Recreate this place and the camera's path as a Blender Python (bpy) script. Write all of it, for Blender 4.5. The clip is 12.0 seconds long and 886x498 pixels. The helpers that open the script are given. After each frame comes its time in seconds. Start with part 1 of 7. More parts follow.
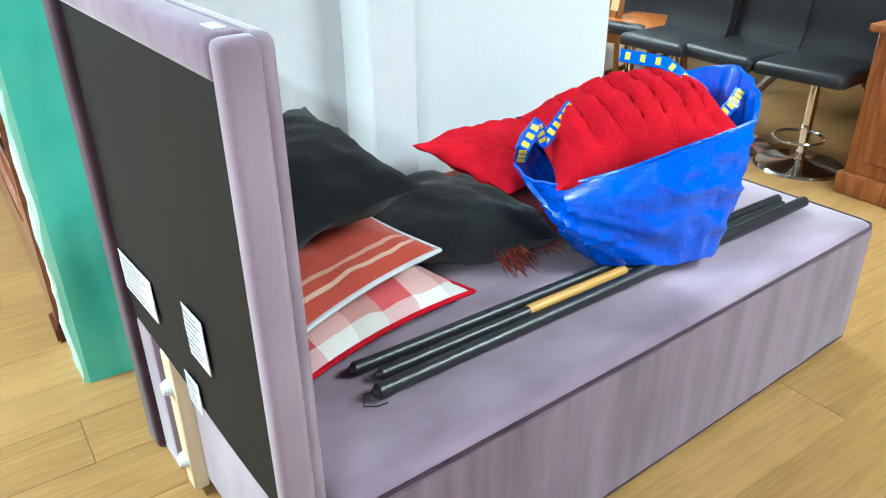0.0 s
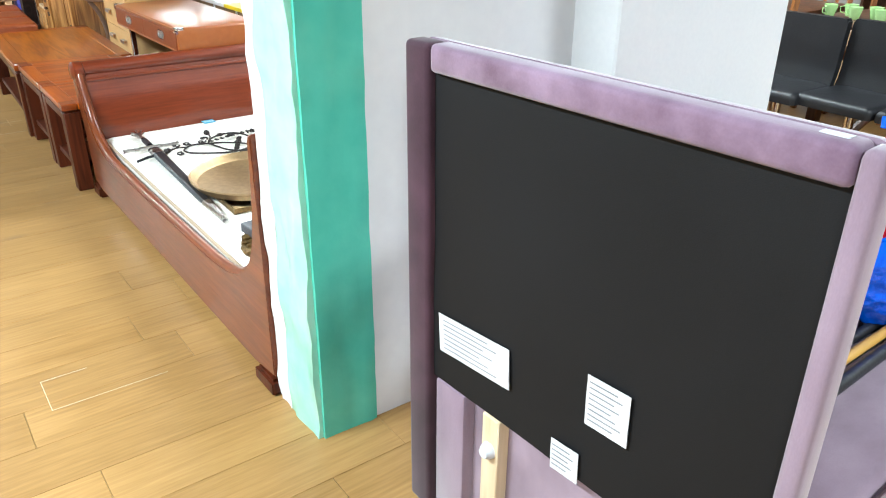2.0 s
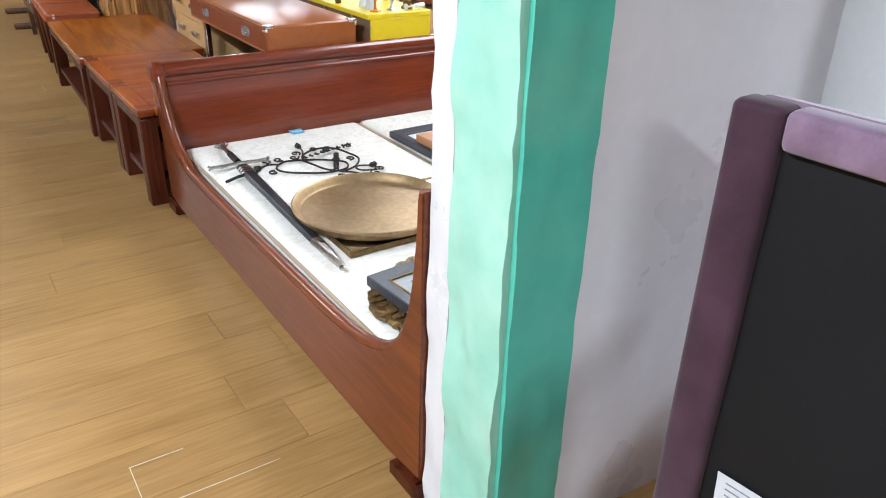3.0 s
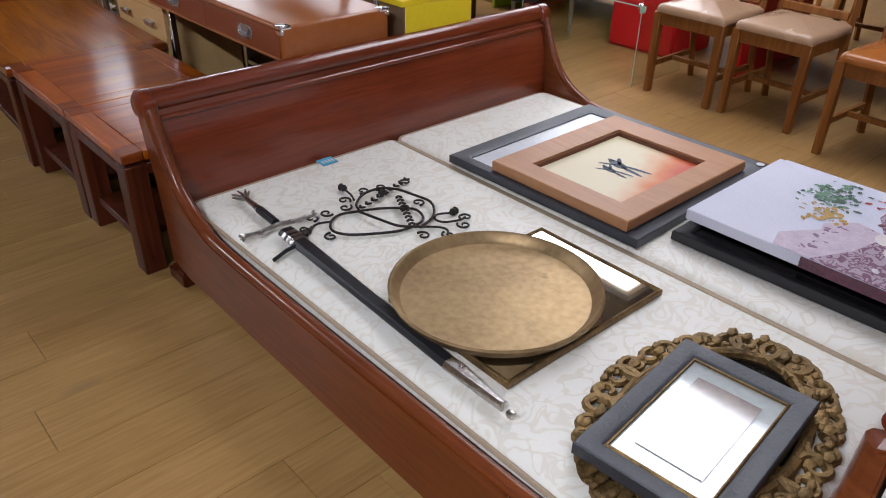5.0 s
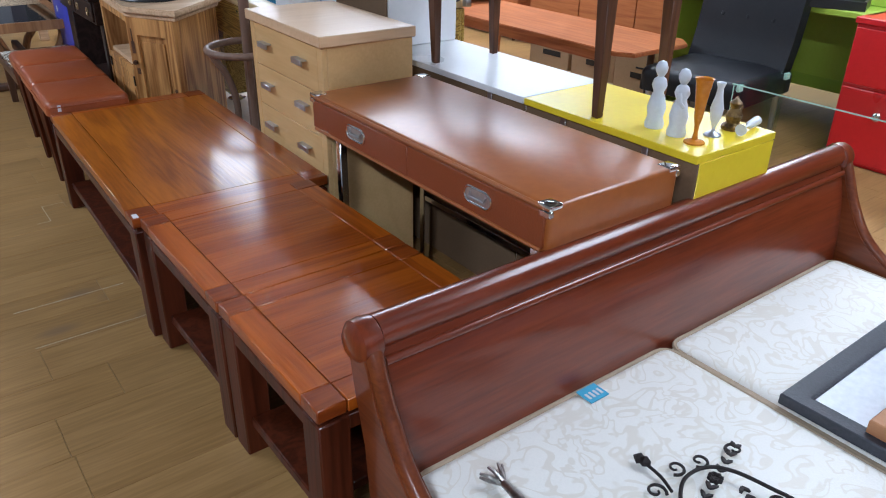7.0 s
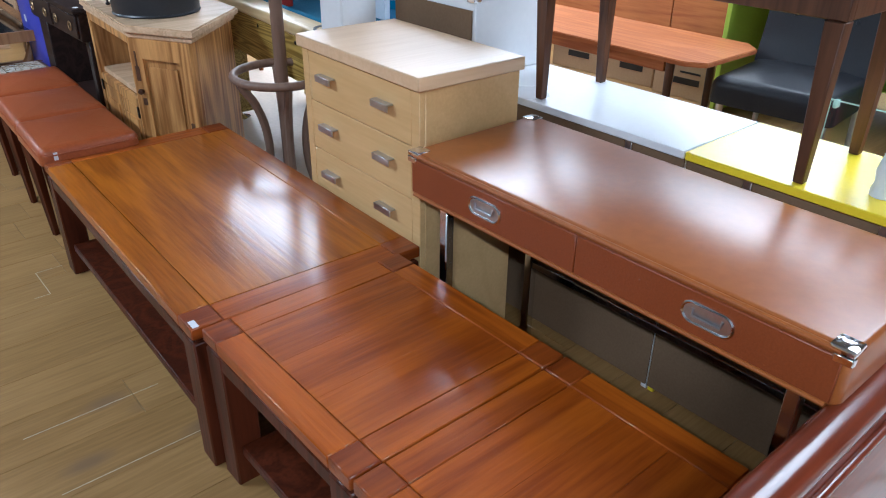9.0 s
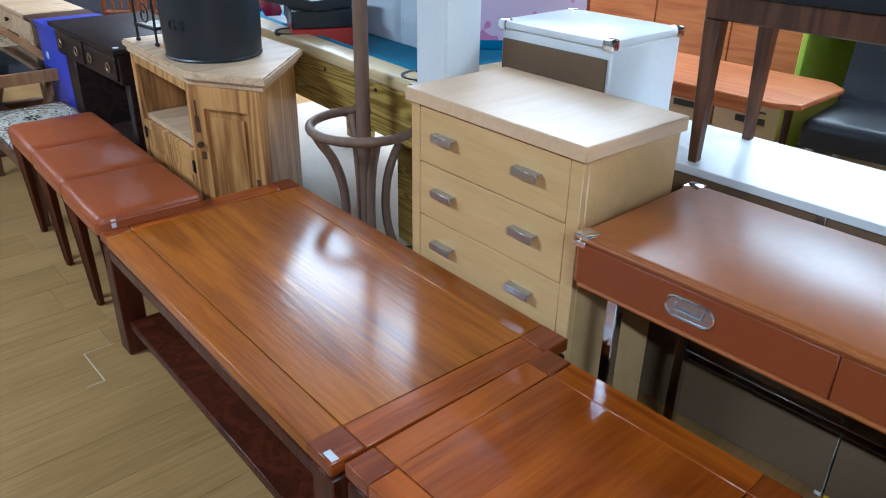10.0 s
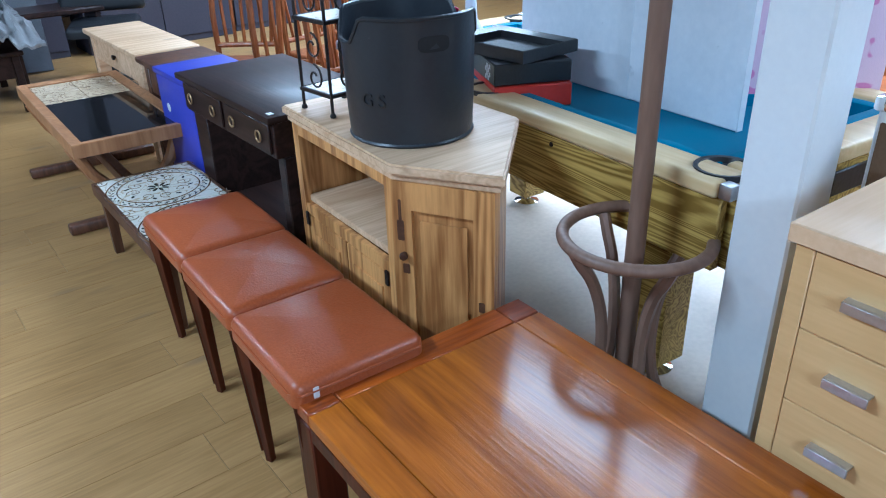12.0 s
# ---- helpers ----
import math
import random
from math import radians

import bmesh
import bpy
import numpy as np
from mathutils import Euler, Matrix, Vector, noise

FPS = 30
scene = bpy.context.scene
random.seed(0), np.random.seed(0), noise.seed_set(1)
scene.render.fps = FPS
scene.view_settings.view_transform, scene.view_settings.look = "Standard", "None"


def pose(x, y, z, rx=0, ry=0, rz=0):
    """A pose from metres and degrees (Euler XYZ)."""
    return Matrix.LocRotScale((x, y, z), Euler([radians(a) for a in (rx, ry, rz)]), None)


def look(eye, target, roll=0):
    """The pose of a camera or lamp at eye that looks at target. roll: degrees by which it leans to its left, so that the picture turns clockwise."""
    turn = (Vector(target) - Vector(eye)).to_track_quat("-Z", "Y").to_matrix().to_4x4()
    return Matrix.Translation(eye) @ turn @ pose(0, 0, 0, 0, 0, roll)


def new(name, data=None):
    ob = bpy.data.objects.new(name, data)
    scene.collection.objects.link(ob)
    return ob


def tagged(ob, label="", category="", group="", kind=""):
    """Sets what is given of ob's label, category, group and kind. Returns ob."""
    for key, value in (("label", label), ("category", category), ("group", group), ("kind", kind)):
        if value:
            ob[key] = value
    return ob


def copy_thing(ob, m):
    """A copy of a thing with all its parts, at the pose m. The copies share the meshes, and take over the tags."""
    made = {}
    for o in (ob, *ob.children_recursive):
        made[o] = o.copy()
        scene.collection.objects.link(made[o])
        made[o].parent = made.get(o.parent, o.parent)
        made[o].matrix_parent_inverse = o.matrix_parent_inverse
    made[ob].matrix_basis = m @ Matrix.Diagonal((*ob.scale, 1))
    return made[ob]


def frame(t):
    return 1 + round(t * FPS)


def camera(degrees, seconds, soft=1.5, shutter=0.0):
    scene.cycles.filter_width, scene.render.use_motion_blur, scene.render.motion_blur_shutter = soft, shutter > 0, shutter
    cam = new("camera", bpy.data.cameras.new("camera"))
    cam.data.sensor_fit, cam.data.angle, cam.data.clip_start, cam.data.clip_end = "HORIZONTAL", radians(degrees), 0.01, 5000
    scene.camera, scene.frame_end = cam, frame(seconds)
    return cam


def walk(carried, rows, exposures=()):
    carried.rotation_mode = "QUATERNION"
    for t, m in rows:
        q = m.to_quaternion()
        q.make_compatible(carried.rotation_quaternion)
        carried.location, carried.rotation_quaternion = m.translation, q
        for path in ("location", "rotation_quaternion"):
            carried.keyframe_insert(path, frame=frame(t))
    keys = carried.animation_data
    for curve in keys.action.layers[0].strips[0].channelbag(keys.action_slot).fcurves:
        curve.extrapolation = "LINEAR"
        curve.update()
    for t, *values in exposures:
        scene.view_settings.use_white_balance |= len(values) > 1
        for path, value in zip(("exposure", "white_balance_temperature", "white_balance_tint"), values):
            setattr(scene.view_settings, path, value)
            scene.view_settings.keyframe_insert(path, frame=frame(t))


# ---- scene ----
cam = camera(61.4, 12.0, 1.1)
PATH = [
    (0, (0.023, 0.132, 1.281), (1.018, 1.598, 0.354), -0.7),
    (0.5, (-0.202, 0.075, 1.315), (0.914, 1.47, 0.417), -0.6),
    (1, (-0.449, 0.134, 1.352), (0.689, 1.521, 0.468), 0.4),
    (1.5, (-0.612, 0.309, 1.381), (0.509, 1.746, 0.557), 0.3),
    (2, (-0.572, 0.564, 1.37), (0.506, 2.01, 0.505), 0.5),
    (2.5, (-0.536, 0.832, 1.367), (0.462, 2.324, 0.485), 1.7),
    (3, (-0.601, 1.194, 1.363), (0.41, 2.667, 0.464), 1.6),
    (3.2, (-0.606, 1.318, 1.377), (0.416, 2.772, 0.459), 1.1),
    (4.8, (-0.653, 2.129, 1.402), (0.51, 3.384, 0.368), 0.9),
    (5, (-0.62, 2.223, 1.399), (0.529, 3.49, 0.363), 1.1),
    (5.5, (-0.539, 2.488, 1.41), (0.528, 3.85, 0.406), 2.0),
    (6, (-0.548, 2.841, 1.396), (0.517, 4.237, 0.438), 1.1),
    (6.5, (-0.547, 3.107, 1.413), (0.551, 4.503, 0.494), 1.3),
    (7, (-0.457, 3.373, 1.409), (0.618, 4.787, 0.49), 0.9),
    (7.2, (-0.448, 3.468, 1.41), (0.621, 4.881, 0.482), 1.2),
    (8.8, (-0.503, 4.042, 1.432), (0.666, 5.332, 0.448), -0.4),
    (9, (-0.458, 4.131, 1.425), (0.69, 5.459, 0.467), 0.7),
    (9.5, (-0.472, 4.403, 1.418), (0.662, 5.77, 0.5), 0.5),
    (10, (-0.526, 4.665, 1.419), (0.671, 5.985, 0.513), 0.9),
    (10.5, (-0.466, 4.877, 1.412), (0.688, 6.223, 0.487), -0.0),
    (11, (-0.426, 5.124, 1.409), (0.659, 6.521, 0.475), 0.4),
    (11.5, (-0.448, 5.369, 1.422), (0.618, 6.789, 0.501), -0.1),
    (12, (-0.455, 5.638, 1.463), (0.62, 7.054, 0.546), -1.7),
]
EXPOSURES = [
    (0.0, 1.46, 5350, -8),
    (1.5, 1.44, 5650, 0),
    (2.5, 1.1, 5700, 4),
    (3.2, 0.48, 5750, 13),
    (4.8, -0.24, 5950, 17),
    (6.0, -0.17, 5600, 15),
    (7.2, 0.25, 5200, 11),
    (9.0, 0.48, 5050, 8),
    (10.5, 0.47, 4600, 1),
    (12.0, 0.6, 4450, 2),
]
walk(cam, [(t, look(eye, target, roll)) for t, eye, target, roll in PATH], EXPOSURES)

# ---- world and lamps ----
world = bpy.data.worlds.new("world")
scene.world = world
world.use_nodes = True
sky = world.node_tree.nodes.new("ShaderNodeTexSky")
sky.sky_type, sky.sun_disc = "NISHITA", False
sky.sun_elevation, sky.sun_rotation = radians(40), radians(60)
world.node_tree.links.new(sky.outputs[0], world.node_tree.nodes["Background"].inputs[0])
world.node_tree.nodes["Background"].inputs[1].default_value = 0.1
CEILING = 2.9
# First panel is unseen and added to brighten the divan; reflections placed most others.
ROOFLIGHTS = [(2.7, -0.9, 72.0), (2.75, 3.9, 46.0), (3.03, 8.2, 46.0), (3.03, 10.11, 55.0), (3.03, 12.02, 42.0), (4.85, 6.0, 34.0), (4.8, 9.05, 60.0), (6.7, 7.4, 60.0)]
# Unseen tubes west of the aisle, added to brighten floor and fronts.
FILL_TUBES = [(-2.0, -1.6, 68.0), (-2.0, 2.3, 118.0), (-2.0, 7.6, 80.0), (-2.0, 11.6, 80.0)]


# ---- materials ----
def mat(name, a, b=None, scale=4.0, fine=60.0, rough=0.5, rough_var=0.1, metal=0.0, bump=0.05, stretch=(1, 1, 1), coat=0.0,
        sheen=0.0, wear=0.0, wear_color=(0.5, 0.5, 0.5), piece=0.0, spec=0.5, grain=0.45):
    """A surface with two colours mixed by broad patches and fine grain, gloss that varies, and fine relief."""
    m = bpy.data.materials.new(name)
    m.use_nodes = True
    t = m.node_tree
    n, link = t.nodes, t.links.new
    p = n["Principled BSDF"]
    co = n.new("ShaderNodeTexCoord")
    mp = n.new("ShaderNodeMapping")
    mp.inputs["Scale"].default_value = stretch
    link(co.outputs["Object"], mp.inputs["Vector"])
    big, small = n.new("ShaderNodeTexNoise"), n.new("ShaderNodeTexNoise")
    for tex, sc, det in ((big, scale, 5), (small, fine, 6)):
        tex.inputs["Scale"].default_value, tex.inputs["Detail"].default_value = sc, det
        link(mp.outputs[0], tex.inputs["Vector"])
    mixf = n.new("ShaderNodeMath")
    mixf.operation = "MULTIPLY_ADD"
    mixf.inputs[1].default_value = grain
    half = n.new("ShaderNodeMath")
    half.operation, half.inputs[1].default_value = "MULTIPLY", 1 - grain
    link(big.outputs["Fac"], half.inputs[0])
    link(small.outputs["Fac"], mixf.inputs[0])
    link(half.outputs[0], mixf.inputs[2])
    ramp = n.new("ShaderNodeValToRGB")
    ramp.color_ramp.elements[0].position, ramp.color_ramp.elements[1].position = 0.34, 0.66
    b = b or tuple(min(1, c * 0.8) for c in a)
    ramp.color_ramp.elements[0].color, ramp.color_ramp.elements[1].color = (*b, 1), (*a, 1)
    link(mixf.outputs[0], ramp.inputs[0])
    col = ramp.outputs[0]
    if piece:
        info, hsv = n.new("ShaderNodeObjectInfo"), n.new("ShaderNodeHueSaturation")
        rng = n.new("ShaderNodeMapRange")
        rng.inputs["To Min"].default_value, rng.inputs["To Max"].default_value = 1 - piece, 1 + piece
        link(info.outputs["Random"], rng.inputs["Value"])
        link(rng.outputs[0], hsv.inputs["Value"])
        link(col, hsv.inputs["Color"])
        col = hsv.outputs[0]
    if wear:
        spots, cut, mx = n.new("ShaderNodeTexNoise"), n.new("ShaderNodeValToRGB"), n.new("ShaderNodeMixRGB")
        spots.inputs["Scale"].default_value, spots.inputs["Detail"].default_value = 9.0, 8
        link(co.outputs["Object"], spots.inputs["Vector"])
        cut.color_ramp.elements[0].position, cut.color_ramp.elements[1].position = 0.72 - wear * 0.3, 0.78 - wear * 0.25
        link(spots.outputs["Fac"], cut.inputs[0])
        link(cut.outputs[0], mx.inputs[0])
        mx.inputs[2].default_value = (*wear_color, 1)
        link(col, mx.inputs[1])
        col = mx.outputs[0]
    link(col, p.inputs["Base Color"])
    rr = n.new("ShaderNodeMapRange")
    rr.inputs["To Min"].default_value, rr.inputs["To Max"].default_value = max(0.02, rough - rough_var), min(1, rough + rough_var)
    link(big.outputs["Fac"], rr.inputs["Value"])
    link(rr.outputs[0], p.inputs["Roughness"])
    p.inputs["Metallic"].default_value = metal
    p.inputs["Specular IOR Level"].default_value = spec
    p.inputs["Coat Weight"].default_value = coat
    p.inputs["Coat Roughness"].default_value = 0.12
    p.inputs["Sheen Weight"].default_value = sheen
    if bump:
        bp = n.new("ShaderNodeBump")
        bp.inputs["Strength"].default_value, bp.inputs["Distance"].default_value = min(1, bump * 4), 0.004
        link(small.outputs["Fac"], bp.inputs["Height"])
        link(bp.outputs[0], p.inputs["Normal"])
    return m


def wood(name, a, b, axis=1, rough=0.35, coat=0.0, ring=7.0, bump=0.03, piece=0.0, knots=0.0, knot_color=(0.12, 0.05, 0.02), contrast=1.0, lines=38.0, gloss=0.17):
    """Wood with grain lines along one axis, wandering rings and optional knots."""
    m = bpy.data.materials.new(name)
    m.use_nodes = True
    t = m.node_tree
    n, link = t.nodes, t.links.new
    p = n["Principled BSDF"]
    co, mp = n.new("ShaderNodeTexCoord"), n.new("ShaderNodeMapping")
    st = [1.0, 1.0, 1.0]
    st[axis] = 0.07
    mp.inputs["Scale"].default_value = st
    link(co.outputs["Object"], mp.inputs["Vector"])
    src, plain = mp.outputs[0], co.outputs["Object"]
    info = n.new("ShaderNodeObjectInfo")
    if piece:
        off, add = n.new("ShaderNodeMath"), n.new("ShaderNodeVectorMath")
        off.operation, off.inputs[1].default_value = "MULTIPLY", 37.0
        link(info.outputs["Random"], off.inputs[0])
        add.operation = "ADD"
        link(src, add.inputs[0])
        link(off.outputs[0], add.inputs[1])
        src = add.outputs[0]
        add2 = n.new("ShaderNodeVectorMath")
        add2.operation = "ADD"
        link(co.outputs["Object"], add2.inputs[0])
        link(off.outputs[0], add2.inputs[1])
        plain = add2.outputs[0]
    broad, fine, patch = n.new("ShaderNodeTexNoise"), n.new("ShaderNodeTexNoise"), n.new("ShaderNodeTexNoise")
    for tex, sc, det, dist in ((broad, ring, 3, 0.8), (fine, 95, 4, 0.2), (patch, 2.2, 3, 0)):
        tex.inputs["Scale"].default_value, tex.inputs["Detail"].default_value, tex.inputs["Distortion"].default_value = sc, det, dist
        link(src if tex is not patch else plain, tex.inputs["Vector"])
    rings, sine = n.new("ShaderNodeMath"), n.new("ShaderNodeMath")
    rings.operation, rings.inputs[1].default_value = "MULTIPLY", lines
    sine.operation = "SINE"
    link(broad.outputs["Fac"], rings.inputs[0])
    link(rings.outputs[0], sine.inputs[0])
    s1, s2, s3 = n.new("ShaderNodeMath"), n.new("ShaderNodeMath"), n.new("ShaderNodeMath")
    s1.operation = s2.operation = s3.operation = "MULTIPLY_ADD"
    s1.inputs[1].default_value, s1.inputs[2].default_value = 0.14 * contrast, 0.0
    link(sine.outputs[0], s1.inputs[0])
    s2.inputs[1].default_value = 0.55
    link(fine.outputs["Fac"], s2.inputs[0])
    link(s1.outputs[0], s2.inputs[2])
    s3.inputs[1].default_value = 0.45
    link(patch.outputs["Fac"], s3.inputs[0])
    link(s2.outputs[0], s3.inputs[2])
    ramp = n.new("ShaderNodeValToRGB")
    ramp.color_ramp.elements[0].position, ramp.color_ramp.elements[1].position = 0.28, 0.72
    ramp.color_ramp.elements[0].color, ramp.color_ramp.elements[1].color = (*b, 1), (*a, 1)
    link(s3.outputs[0], ramp.inputs[0])
    col = ramp.outputs[0]
    if knots:
        vo, cut, mx = n.new("ShaderNodeTexVoronoi"), n.new("ShaderNodeValToRGB"), n.new("ShaderNodeMixRGB")
        km = n.new("ShaderNodeMapping")
        ks = [1.0, 1.0, 1.0]
        ks[axis] = 0.45
        km.inputs["Scale"].default_value = ks
        link(plain, km.inputs["Vector"])
        link(km.outputs[0], vo.inputs["Vector"])
        vo.inputs["Scale"].default_value = knots
        cut.color_ramp.elements[0].position, cut.color_ramp.elements[1].position = 0.05, 0.14
        cut.color_ramp.elements[0].color, cut.color_ramp.elements[1].color = (0.85, 0.85, 0.85, 1), (0, 0, 0, 1)
        link(vo.outputs["Distance"], cut.inputs[0])
        link(cut.outputs[0], mx.inputs[0])
        link(col, mx.inputs[1])
        mx.inputs[2].default_value = (*knot_color, 1)
        col = mx.outputs[0]
    if piece:
        hsv, rng = n.new("ShaderNodeHueSaturation"), n.new("ShaderNodeMapRange")
        rng.inputs["To Min"].default_value, rng.inputs["To Max"].default_value = 1 - piece, 1 + piece
        link(info.outputs["Random"], rng.inputs["Value"])
        link(rng.outputs[0], hsv.inputs["Value"])
        link(col, hsv.inputs["Color"])
        col = hsv.outputs[0]
    link(col, p.inputs["Base Color"])
    rr = n.new("ShaderNodeMapRange")
    rr.inputs["To Min"].default_value, rr.inputs["To Max"].default_value = max(0.05, rough - 0.08), rough + 0.1
    link(patch.outputs["Fac"], rr.inputs["Value"])
    link(rr.outputs[0], p.inputs["Roughness"])
    p.inputs["Specular IOR Level"].default_value = 0.15 if coat else 0.4
    p.inputs["Coat Weight"].default_value, p.inputs["Coat Roughness"].default_value = coat, gloss
    bp = n.new("ShaderNodeBump")
    bp.inputs["Strength"].default_value, bp.inputs["Distance"].default_value = min(1, bump * 8), 0.002
    link(fine.outputs["Fac"], bp.inputs["Height"])
    link(bp.outputs[0], p.inputs["Normal"])
    if coat:
        pores = n.new("ShaderNodeBump")
        pores.inputs["Strength"].default_value, pores.inputs["Distance"].default_value = 0.35, 0.0009
        link(fine.outputs["Fac"], pores.inputs["Height"])
        link(pores.outputs[0], p.inputs["Coat Normal"])
    return m


def glass(name, color=(0.9, 0.97, 0.95), rough=0.0):
    m = bpy.data.materials.new(name)
    m.use_nodes = True
    p = m.node_tree.nodes["Principled BSDF"]
    p.inputs["Base Color"].default_value = (*color, 1)
    p.inputs["Transmission Weight"].default_value = 1.0
    p.inputs["Roughness"].default_value, p.inputs["IOR"].default_value = rough, 1.45
    return m


def sheet_glass(name):
    """Thin flat glass: clear through, with a faint even reflection."""
    m = bpy.data.materials.new(name)
    m.use_nodes = True
    n, link = m.node_tree.nodes, m.node_tree.links.new
    n.remove(n["Principled BSDF"])
    clear, gloss, mx = n.new("ShaderNodeBsdfTransparent"), n.new("ShaderNodeBsdfGlossy"), n.new("ShaderNodeMixShader")
    clear.inputs["Color"].default_value = (0.93, 0.97, 0.95, 1)
    gloss.inputs["Roughness"].default_value = 0.02
    mx.inputs[0].default_value = 0.06
    link(clear.outputs[0], mx.inputs[1])
    link(gloss.outputs[0], mx.inputs[2])
    link(mx.outputs[0], n["Material Output"].inputs["Surface"])
    return m


def glow(name, color, strength):
    m = bpy.data.materials.new(name)
    m.use_nodes = True
    p = m.node_tree.nodes["Principled BSDF"]
    p.inputs["Base Color"].default_value = (*color, 1)
    p.inputs["Emission Color"].default_value = (*color, 1)
    p.inputs["Emission Strength"].default_value = strength
    return m


FLOOR = wood("floor_oak_vinyl", (0.385, 0.224, 0.08), (0.22, 0.118, 0.036), 0, 0.34, ring=3.0, piece=0.05, knots=3.6, knot_color=(0.2, 0.12, 0.06), contrast=0.3)
GROUT = mat("floor_joint", (0.42, 0.31, 0.18), (0.26, 0.17, 0.08), 9, rough=0.7)
WALL = mat("painted_wall", (0.18, 0.177, 0.174), (0.15, 0.147, 0.147), 1.2, 90, 0.7, bump=0.03)
DARKWALL = mat("dark_wall", (0.035, 0.03, 0.045), (0.02, 0.018, 0.03), 1.2, 60, 0.55)
CEIL = mat("ceiling_tile", (0.18, 0.18, 0.18), (0.15, 0.15, 0.15), 3, 120, 0.85, bump=0.08)
MAUVE = mat("mauve_velvet", (0.31, 0.222, 0.285), (0.17, 0.11, 0.152), 4, 260, 0.7, sheen=0.55, bump=0.015, spec=0.15, grain=0.12, stretch=(1, 1.8, 0.6))
# Darker mauves paint shade on the headboard's top and left borders; also piping.
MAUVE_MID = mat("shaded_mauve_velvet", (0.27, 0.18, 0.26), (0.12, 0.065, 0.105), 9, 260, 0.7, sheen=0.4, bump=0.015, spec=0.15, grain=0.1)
MAUVE_DARK = mat("shade_and_piping_velvet", (0.07, 0.03, 0.047), (0.03, 0.012, 0.02), 8, 260, 0.7, sheen=0.2, bump=0.015, spec=0.15, grain=0.12)
# Divan side velvet: darker tone holds that side's shade, streaks are the nap.
SHADED_NAP = mat("shaded_streaked_velvet", (0.2, 0.125, 0.175), (0.105, 0.06, 0.088), 17, 260, 0.7, sheen=0.35, bump=0.015, spec=0.15, grain=0.1, stretch=(1, 1, 0.09))
BLACKCLOTH = mat("black_backing_cloth", (0.011, 0.011, 0.0125), (0.007, 0.007, 0.008), 3, 500, 0.65, bump=0.03, spec=0.2)
PAPER = mat("paper_label", (0.64, 0.64, 0.66), (0.57, 0.57, 0.6), 10, 90, 0.7)
INK = mat("grey_print", (0.26, 0.26, 0.29), rough=0.8)
RAWPINE = wood("raw_pine_batten", (0.72, 0.58, 0.4), (0.6, 0.45, 0.28), 2, 0.6)
GREENFILM = mat("green_plastic_film", (0.13, 0.52, 0.4), (0.09, 0.43, 0.33), 3, 14, 0.15, bump=0.12)
PALEGREEN = mat("pale_green_plastic_film", (0.42, 0.7, 0.58), (0.28, 0.6, 0.47), 5, 14, 0.15, bump=0.12)
WHITEFILM = mat("white_plastic_film", (0.74, 0.73, 0.74), (0.68, 0.67, 0.69), 3, 25, 0.3, bump=0.03)
WHITEPAINT = mat("white_paint", (0.78, 0.79, 0.8), (0.73, 0.74, 0.76), 2, 60, 0.45, bump=0.02)
WHITEMEL = mat("white_melamine", (0.8, 0.8, 0.8), (0.76, 0.76, 0.77), 2, 60, 0.3, bump=0.01)
CHERRY = wood("cherry_sleigh_wood", (0.2, 0.034, 0.008), (0.085, 0.0135, 0.0035), 0, 0.4, coat=1.0, ring=3, contrast=0.5)
CHERRY_RAIL = wood("cherry_rail_wood", (0.2, 0.048, 0.011), (0.085, 0.017, 0.004), 1, 0.4, coat=0.6, ring=3, contrast=0.5)
TABLETOP = wood("red_brown_table_wood", (0.43, 0.1, 0.004), (0.22, 0.04, 0.002), 0, 0.4, coat=0.55, bump=0.06, ring=4, contrast=0.9, gloss=0.15)
TABLETOP_Y = wood("coffee_table_wood", (0.43, 0.125, 0.003), (0.21, 0.052, 0.002), 1, 0.4, coat=0.55, bump=0.06, ring=4, contrast=0.9, gloss=0.15)
SIDE_Y = wood("side_table_wood", (0.43, 0.1, 0.004), (0.22, 0.04, 0.002), 1, 0.4, coat=0.55, ring=4, bump=0.06, contrast=1.0, gloss=0.13)
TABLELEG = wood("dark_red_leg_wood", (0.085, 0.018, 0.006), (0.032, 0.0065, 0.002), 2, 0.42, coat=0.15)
TABLELEG_TOP = wood("leg_end_grain", (0.27, 0.058, 0.006), (0.15, 0.026, 0.003), 0, 0.4, coat=0.6, bump=0.05, ring=9)
DESKBROWN = mat("copper_brown_lacquer", (0.37, 0.112, 0.02), (0.3, 0.083, 0.014), 2, 40, 0.33, bump=0.01, spec=0.8)
DESKFRONT = mat("red_brown_leatherette", (0.25, 0.056, 0.012), (0.19, 0.04, 0.009), 2, 200, 0.4, bump=0.05)
CHROME = mat("chrome", (0.75, 0.75, 0.76), (0.7, 0.7, 0.71), 5, 80, 0.12, 0.05, metal=1.0, bump=0.01)
STEEL = mat("brushed_steel", (0.55, 0.56, 0.58), (0.45, 0.46, 0.48), 5, 120, 0.35, metal=1.0, bump=0.02)
MAPLE = wood("maple_laminate", (0.76, 0.53, 0.33), (0.66, 0.43, 0.24), 0, 0.35, ring=3, contrast=0.5)
MAPLE_FRONT = wood("maple_laminate_front", (0.7, 0.455, 0.2), (0.6, 0.365, 0.145), 1, 0.38, ring=3, contrast=0.5)
PINE = wood("stripped_pine", (0.62, 0.32, 0.1), (0.25, 0.1, 0.024), 2, 0.45, ring=4, knots=3.6, contrast=1.2, lines=60)
